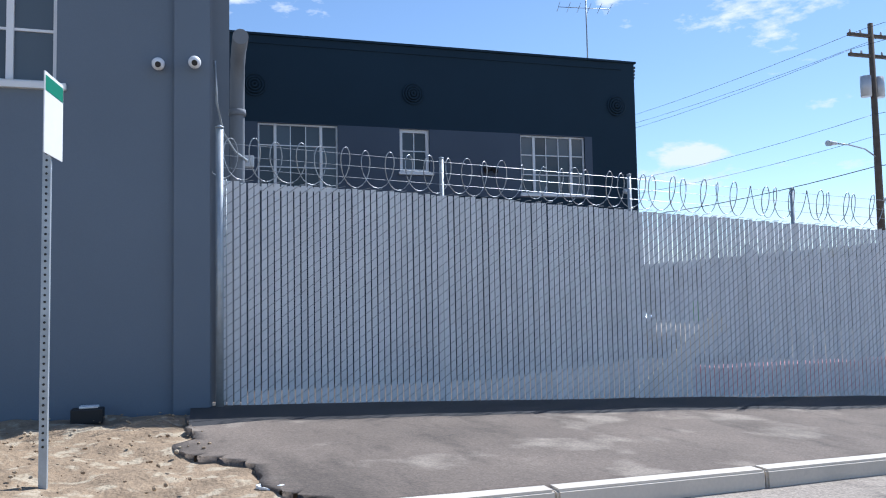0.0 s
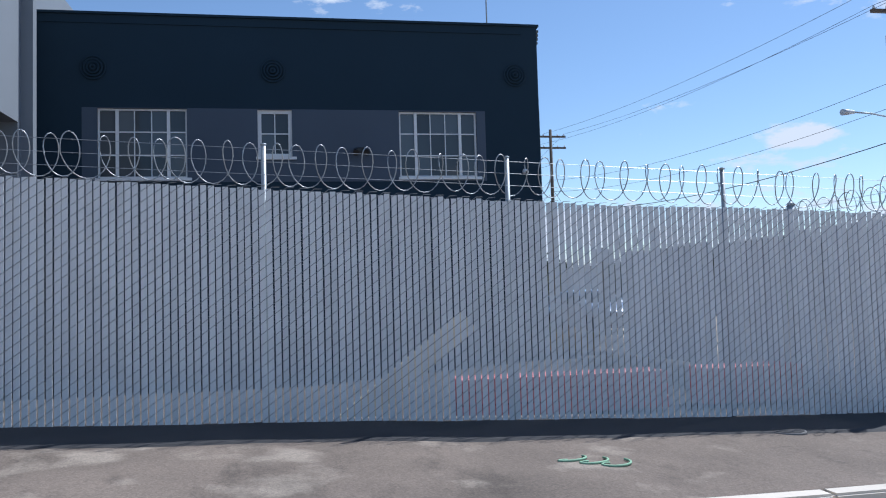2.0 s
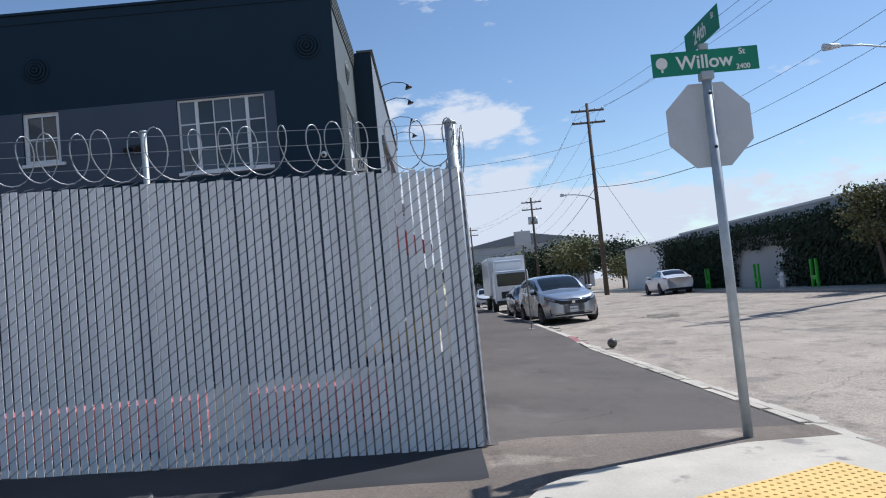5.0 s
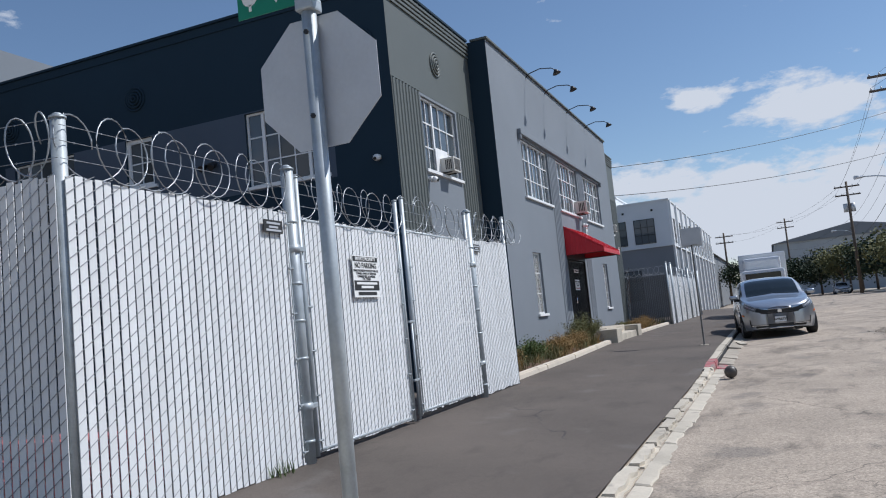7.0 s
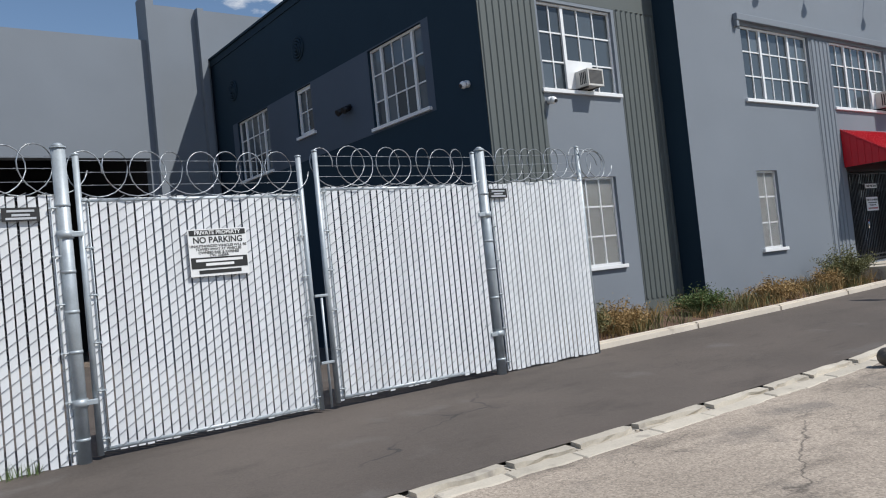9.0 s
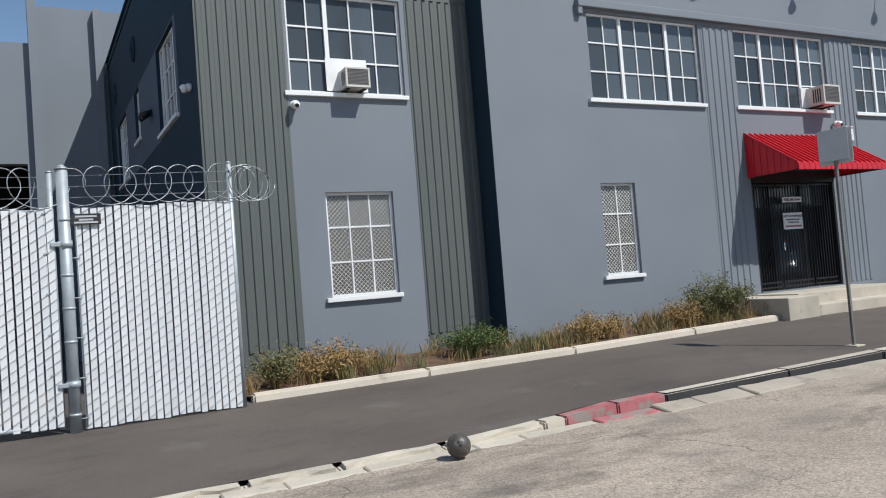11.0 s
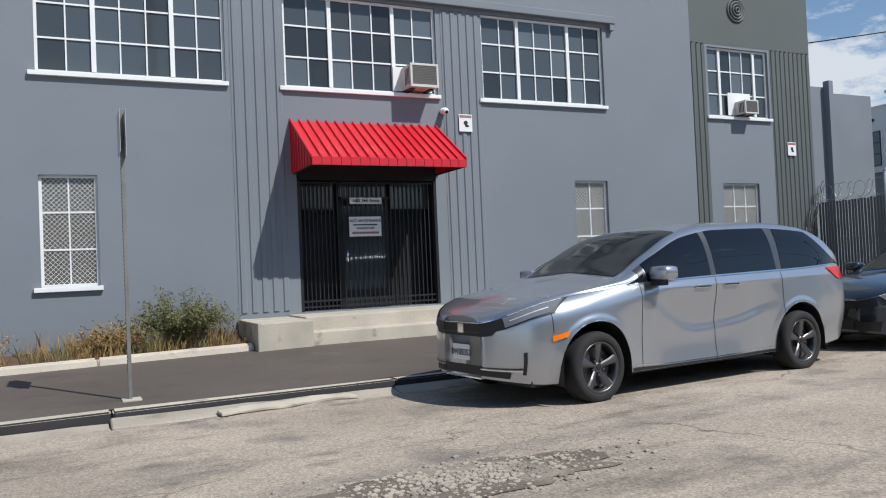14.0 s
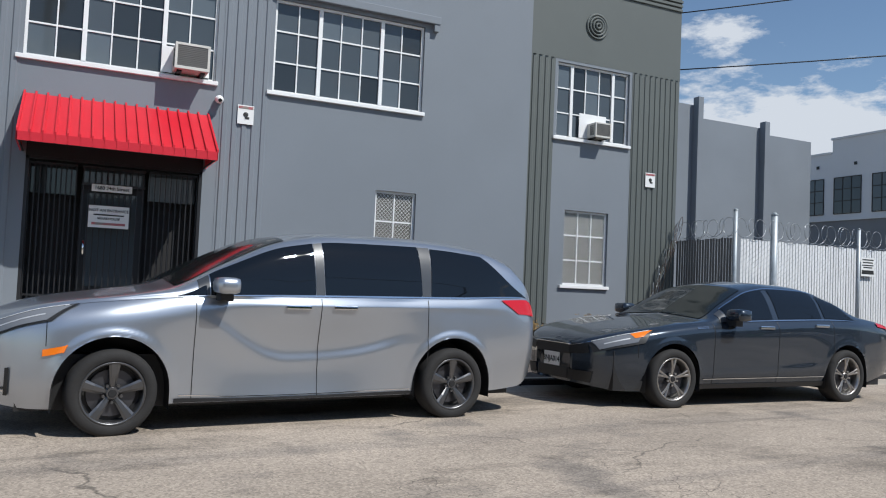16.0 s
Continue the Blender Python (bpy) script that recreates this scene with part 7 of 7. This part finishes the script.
eb = bmesh.new()
wall(eb, "y", 10.7, 0.3, 28.46, 37.6, -0.3, 7.45)
wall(eb, "y", 10.7, 0.3, 37.6, 40.7, -0.3, 7.05)
wall(eb, "y", 10.7, 0.3, 40.7, 43.2, -0.3, 6.85)
for x, z in ((30.5, 7.75), (34.0, 7.75), (37.5, 7.7), (40.6, 7.25)):
    tagged(link("pilaster", boxbm(x, x + 0.22, 10.45, 10.698, -0.3, z), M["grey"]), "grey pilaster standing proud of the yard wall", "pilaster", kind="structure")
tagged(link("wall_east_yard_back", eb, M["grey"]), "grey stepped wall with dark sided pilasters", "wall", kind="structure")
tagged(link("yard_floor_east", boxbm(28.8, 46, 0.05, 10.7, -0.3, 0.08), M["asphalt_old"]), "bare asphalt floor of the east yard", "floor", kind="structure")


def blockwin(t, axis, at, u, z0, z1, w, out):
    """A dark gridded window set into a far building's face."""
    def b(a0, a1, c0, c1, d0, d1):
        lo, hi = sorted((at + out * d0, at + out * d1))
        return boxbm(a0, a1, lo, hi, c0, c1) if axis == "y" else boxbm(lo, hi, a0, a1, c0, c1)
    p = part("window", b(u - w / 2, u + w / 2, z0, z1, -0.02, 0.015), M["glass"], t)
    f = bmesh.new()
    for a in (u - w / 2 - 0.03, u - w / 6, u + w / 6, u + w / 2):
        lo, hi = sorted((at, at + out * 0.03))
        box(f, *((a, a + 0.03, lo, hi) if axis == "y" else (lo, hi, a, a + 0.03)), z0 - 0.03, z1 + 0.03)
    for z in (z0 - 0.04, (z0 * 2 + z1) / 3, (z0 + 2 * z1) / 3, z1):
        lo, hi = sorted((at, at + out * 0.034))
        box(f, *((u - w / 2, u + w / 2, lo, hi) if axis == "y" else (lo, hi, u - w / 2, u + w / 2)), z, z + 0.03)
    part("frame", f, M["plastic"], p)


wb = thing("white_building", "white two storey commercial building with a grey base and stepped parapet", "building")
bm = bmesh.new()
box(bm, 46.0, 82, 1.5, 4.5, 4.25, 6.9)
box(bm, 46.0, 82, 4.5, 12.0, 4.25, 7.45)
box(bm, 46.0, 82, 12.0, 18.0, 4.25, 6.9)
part("upper_wall", bm, M["whitewall"], wb)
part("lower_wall", boxbm(46.004, 82, 1.504, 18, -0.3, 4.2), M["bluewall"], wb)
part("ledge", boxbm(45.92, 82, 1.42, 18, 4.2, 4.28), M["whitewall"], wb)
bm = bmesh.new()
box(bm, 45.95, 82, 1.45, 4.45, 6.9, 6.98)
box(bm, 45.95, 82, 4.45, 12.05, 7.45, 7.53)
box(bm, 45.95, 82, 12.05, 18.0, 6.9, 6.98)
part("parapet_cap", bm, M["whitewall"], wb)
for k in range(7):
    blockwin(wb, "x", 46.0, 3.0 + k * 1.66, 4.5, 5.9, 1.15, -1)
for k in range(4):
    blockwin(wb, "x", 46.004, 4.2 + k * 3.3, 1.2, 2.9, 1.4, -1)
for k in range(11):
    blockwin(wb, "y", 1.5, 47.6 + k * 3.2, 4.5, 5.9, 1.7, -1)
    part("pilaster", boxbm(46.1 + k * 3.2, 46.5 + k * 3.2, 1.38, 1.5, -0.3, 6.9), M["whitewall"], wb)
for k in range(8):
    part("vent", boxbm(45.97, 46.0, 2.4 + k * 1.7, 2.52 + k * 1.7, 6.35, 6.47), M["plastic"], wb)

# ---- across the wide street ----
far_pave = link("pavement_far", boxbm(12, 130, -16, -12.6, -0.3, 0.02, bevel=0.01), M["concrete"])
tagged(far_pave, "pale concrete pavement across the street", "pavement", kind="structure")
ivy = thing("ivy_wall", "long low wall smothered in dark ivy with one bare patch", "wall")
part("wall", boxbm(13, 45, -14.6, -14.22, -0.2, 2.75), M["leafdark"], ivy)
part("bare_patch", boxbm(27.4, 34, -14.3, -14.2, -0.1, 2.3), M["farwall"], ivy)
rl = random.Random(77)
lf = bmesh.new()
for _ in range(24000):
    x = rl.uniform(13, 45.3)
    z = rl.uniform(0.0, 2.95 + 0.25 * noise.noise((x * 0.7, 0, 2)))
    if 28.2 + 0.5 * noise.noise((z, 4, 0)) < x < 33.2 - 0.4 * z + 0.6 * noise.noise((z * 2, 9, 0)) and z < 1.75 + 0.5 * noise.noise((x * 1.1, 5, 0)):
        continue
    y = -14.18 + abs(rl.gauss(0, 0.16)) + (0.25 if z > 2.3 else 0) * rl.random()
    d = Vector((rl.uniform(-1, 1), rl.uniform(0, 0.8), rl.uniform(-1, 0.2))).normalized() * rl.uniform(0.08, 0.16)
    e = d.cross(Vector((0.2, 1, 0.3))).normalized() * rl.uniform(0.04, 0.08)
    p = Vector((x, y, z))
    lf.faces.new([lf.verts.new(q) for q in (p, p + d * 0.5 + e, p + d, p + d * 0.5 - e)])
part("ivy_leaves", lf, M["leafdark"], ivy)["kind"] = "stuff"
iv2 = thing("low_warehouse", "long pale grey low warehouse behind the ivy wall", "building")
part("wall", boxbm(13.5, 42, -42, -14.42, -0.3, 3.16), M["farwall"], iv2)
part("roof", boxbm(13.4, 42.1, -42.1, -14.36, 3.162, 3.26), M["whitewall"], iv2)
for x in (24.2, 29.3, 35.4):
    rk = thing("bike_rack", "bright green painted steel rack on the far pavement", "rack", group="green racks")
    for dx in (-0.28, 0.28):
        part("upright", boxbm(x + dx * 0.7 - 0.05, x + dx * 0.7 + 0.05, -13.5, -13.4, 0.02, 1.05, bevel=0.03), M["lime"], rk)
    part("crossbar", boxbm(x - 0.2, x + 0.2, -13.46, -13.39, 0.3, 0.45, bevel=0.01), M["lime"], rk)
hy = thing("fire_hydrant", "white fire hydrant on the far pavement", "hydrant")
part("barrel", rod(bmesh.new(), (26.1, -13.1, 0.0), (26.1, -13.1, 0.5), 0.11, 14, 0.10), M["white"], hy)
part("bonnet", rod(bmesh.new(), (26.1, -13.1, 0.5), (26.1, -13.1, 0.66), 0.14, 14, 0.05), M["white"], hy)
part("outlet", rod(bmesh.new(), (26.1, -12.92, 0.38), (26.1, -13.28, 0.38), 0.055, 10), M["white"], hy)
for nm, q, mt, lab in (("pale_house", (47, 58, -24, -15, 3.1), "whitewall", "pale gabled shed beyond the ivy wall"), ("far_warehouse", (125, 230, -26, -4.5, 7.8), "farwall", "long grey warehouse far down the street"),
                       ("far_shed", (84, 100, -40, -27, 3.0), "whitewall", "low white shed far down the street"), ("far_block", (90, 150, 2.5, 20, 6.0), "bluewall", "blue grey block far along the street")):
    b = thing(nm, lab, "building")
    part("wall", boxbm(q[0], q[1], q[2], q[3], -0.3, q[4]), M[mt], b)
    bm = bmesh.new()
    x0, x1, y0, y1, h = q
    r = 0.09 * (y1 - y0) if "house" in nm or "shed" in nm else 0.15
    v = [bm.verts.new(p) for p in ((x0 - 0.3, y0 - 0.3, h), (x0 - 0.3, y1 + 0.3, h), (x0 - 0.3, (y0 + y1) / 2, h + r), (x1 + 0.3, y0 - 0.3, h), (x1 + 0.3, y1 + 0.3, h), (x1 + 0.3, (y0 + y1) / 2, h + r))]
    for f in ((0, 1, 2), (3, 5, 4), (0, 2, 5, 3), (1, 4, 5, 2), (0, 3, 4, 1)):
        bm.faces.new([v[i] for i in f])
    part("roof", bm, M["bluewall"], b)
    for k in range(4):
        part("window", boxbm(x0 - 0.03, x0, y0 + (k + 0.6) * (y1 - y0) / 4.6 - 0.5, y0 + (k + 0.6) * (y1 - y0) / 4.6 + 0.5, 1.4, 2.6), M["glass"], b)


def tree(x, y, h, r, seed, label, lean=0.0):
    rg2 = random.Random(seed)
    t = thing("tree", label, "tree")
    tr = bmesh.new()
    top = Vector((x + lean, y, h * 0.5))
    rod(tr, (x, y, -0.1), top, 0.03 * h, 8, 0.018 * h)
    tips = []
    for k in range(9):
        a = k * 2.4 + rg2.random()
        e = Vector((x + lean + r * 0.75 * math.cos(a) * rg2.uniform(0.5, 1), y + r * 0.75 * math.sin(a) * rg2.uniform(0.5, 1), h * rg2.uniform(0.5, 0.9)))
        rod(tr, top * 0.8 + Vector((x, y, 0)) * 0.2, e, 0.011 * h, 6, 0.004 * h)
        tips.append(e)
    tips += [top + Vector((0, 0, h * 0.35))] * 2
    part("trunk", tr, M["bark"], t)
    cr = bmesh.new()
    lsz = min(max(r / 1.8, 0.55), 1.8)
    for _ in range(3000):
        c = rg2.choice(tips)
        d = Vector((rg2.gauss(0, 1), rg2.gauss(0, 1), rg2.gauss(0, 0.7))) * (r * 0.27)
        p = c + d
        u = Vector((rg2.uniform(-1, 1), rg2.uniform(-1, 1), rg2.uniform(-1, 1))).normalized() * rg2.uniform(0.10, 0.24) * lsz
        e = u.cross(Vector((rg2.uniform(-1, 1), rg2.uniform(-1, 1), 1))).normalized() * rg2.uniform(0.05, 0.11) * lsz
        cr.faces.new([cr.verts.new(q) for q in (p, p + u * 0.5 + e, p + u, p + u * 0.5 - e)])
    part("crown", cr, M["leafdark"] if seed % 3 else M["olive"], t)["kind"] = "stuff"


for i, (x, y, h, r) in enumerate(((78, -15.5, 5.0, 3.2), (84, -17, 5.4, 3.4), (92, -15, 5.2, 3.4), (100, -18, 5.6, 3.6), (72, -18, 4.4, 2.6), (64, -17, 3.6, 2.0), (110, -14, 5.0, 3.2), (100, -6.5, 4.2, 2.4), (104, -9, 4.8, 3.0), (98, -11, 5.0, 3.0), (108, -12.5, 5.0, 3.2), (95, -14, 5.0, 3.0), (60, -15.5, 2.6, 1.6), (104, 0.2, 4.8, 2.2))):
    tree(x, y, h, r, 51 + i, "dense dark green street tree far down the road")
tree(19.2, -13.3, 3.3, 0.85, 90, "thin leaning young tree beside the ivy wall", 0.5)


# ---- poles and cables ----
def pole(x, y, h, lamp=None, cans=0, label="dark wooden utility pole with crossarms"):
    t = thing("utility_pole", label, "pole", group="utility poles")
    part("shaft", rod(bmesh.new(), (x, y, -0.3), (x, y, h), 0.17, 12, 0.10), M["bark"], t)
    for dz in (0.5, 1.3):
        arm = part("crossarm", boxbm(x - 0.06, x + 0.06, y - 1.1, y + 1.1, h - dz - 0.06, h - dz + 0.06), M["bark"], t)
        for k in (-1.0, -0.5, 0.5, 1.0):
            part("insulator", rod(bmesh.new(), (x, y + k, h - dz + 0.06), (x, y + k, h - dz + 0.2), 0.045, 8, 0.03), M["alu"], arm)
    for k in range(cans):
        part("transformer", rod(bmesh.new(), (x + 0.05, y + 0.32 - 0.64 * k, h - 2.9), (x + 0.05, y + 0.32 - 0.64 * k, h - 2.1), 0.2, 14), M["alu"], t)
    if lamp:
        lz, lx, ly = lamp
        part("lamp_arm", tube(bmesh.new(), [(x, y, lz - 0.4), (x + lx * 0.3, y + ly * 0.3, lz - 0.1), (x + lx * 0.7, y + ly * 0.7, lz), (x + lx, y + ly, lz)], 0.03, 8), M["galv"], t)
        d = Vector((lx, ly, 0)).normalized() * 0.5
        part("lamp_head", rod(bmesh.new(), (x + lx, y + ly, lz), (x + lx + d.x, y + ly + d.y, lz - 0.03), 0.06, 10, 0.11), M["alu"], t)
    return t


POLES = [(17.8, -13.95, 11.8), (47.5, -10.95, 12.7), (82.0, -11.2, 10.6), (120.0, -6.3, 11.0)]
pole(*POLES[0], lamp=(6.9, -0.4, 2.3), cans=2)
pole(*POLES[1], lamp=(6.6, -1.4, 2.2))
pole(*POLES[2], lamp=(6.0, -1.2, 1.5), cans=2)
pole(*POLES[3])
pole(106.0, 1.4, 9.0)
pole(-22.0, -18.5, 12.0)


def cable(a, b, sag, r=0.014):
    a, b = Vector(a), Vector(b)
    pts = [a.lerp(b, k / 18) - Vector((0, 0, sag * 4 * (k / 18) * (1 - k / 18))) for k in range(19)]
    return tube(bmesh.new(), pts, r, 5)


def run(a, b, items):
    for dy, dz, sag, r in items:
        c = link("overhead_cable", cable((a[0], a[1] + dy, a[2] - dz), (b[0], b[1] + dy, b[2] - dz), sag, r), M["cable"])
        tagged(c, "thin black overhead cable between utility poles", "cable", group="overhead cables")


SPAN = [(-1.0, 0.3, 0.5, 0.009), (0.5, 0.3, 0.5, 0.009), (1.0, 1.1, 0.6, 0.009), (0.1, 3.6, 0.7, 0.010), (-0.1, 4.4, 0.7, 0.010), (0.0, 5.6, 0.8, 0.018)]
P = [(-22.0, -18.5, 12.0)] + POLES
for a, b in zip(P, P[1:]):
    run(a, b, SPAN)
run(POLES[3], (106.0, 1.4, 9.0), SPAN[:3])
for a, b in (((47.5, -10.95, 10.2), (28.7, 1.9, 6.3)), ((47.5, -10.95, 8.0), (28.7, 1.8, 5.2))):
    tagged(link("service_cable", cable(a, b, 0.35, 0.012), M["cable"]), "thin black service cable to the building corner", "cable")
gy = link("guy_wire", cable((47.5, -10.95, 8.5), (40.5, -13.6, 0.0), 0.0, 0.012), M["cable"])
tagged(gy, "thin steel guy wire staying the pole", "cable")

# ---- box truck ----
tk = thing("box_truck", "white box truck parked at the kerb beyond the cars", "truck")
part("cargo_box", boxbm(33.3, 38.0, -4.15, -2.35, 0.75, 2.55, bevel=0.04), M["carwhite"], tk)
part("roof_fairing", boxbm(32.5, 33.3, -3.95, -2.55, 1.75, 2.35, bevel=0.12), M["carwhite"], tk)
part("cab", boxbm(31.8, 33.28, -4.05, -2.45, 0.35, 1.85, bevel=0.12), M["carwhite"], tk)
part("windscreen", boxbm(31.785, 31.81, -3.9, -2.6, 1.15, 1.72, bevel=0.01), M["screen"], tk)
part("grille", boxbm(31.78, 31.81, -3.75, -2.75, 0.6, 0.9, bevel=0.01), M["plastic"], tk)
part("bumper", boxbm(31.68, 31.9, -4.0, -2.5, 0.3, 0.5, bevel=0.03), M["plastic"], tk)
part("chassis", boxbm(32, 37.9, -3.9, -2.6, 0.4, 0.74), M["plastic"], tk)
for x in (32.5, 36.6):
    for y, rz in ((-4.02, 0), (-2.48, 180)):
        wheel(tk, pose(x, y, 0.25, 0, 0, rz), 0.36, 0.24, M["rim"], 6, 1)
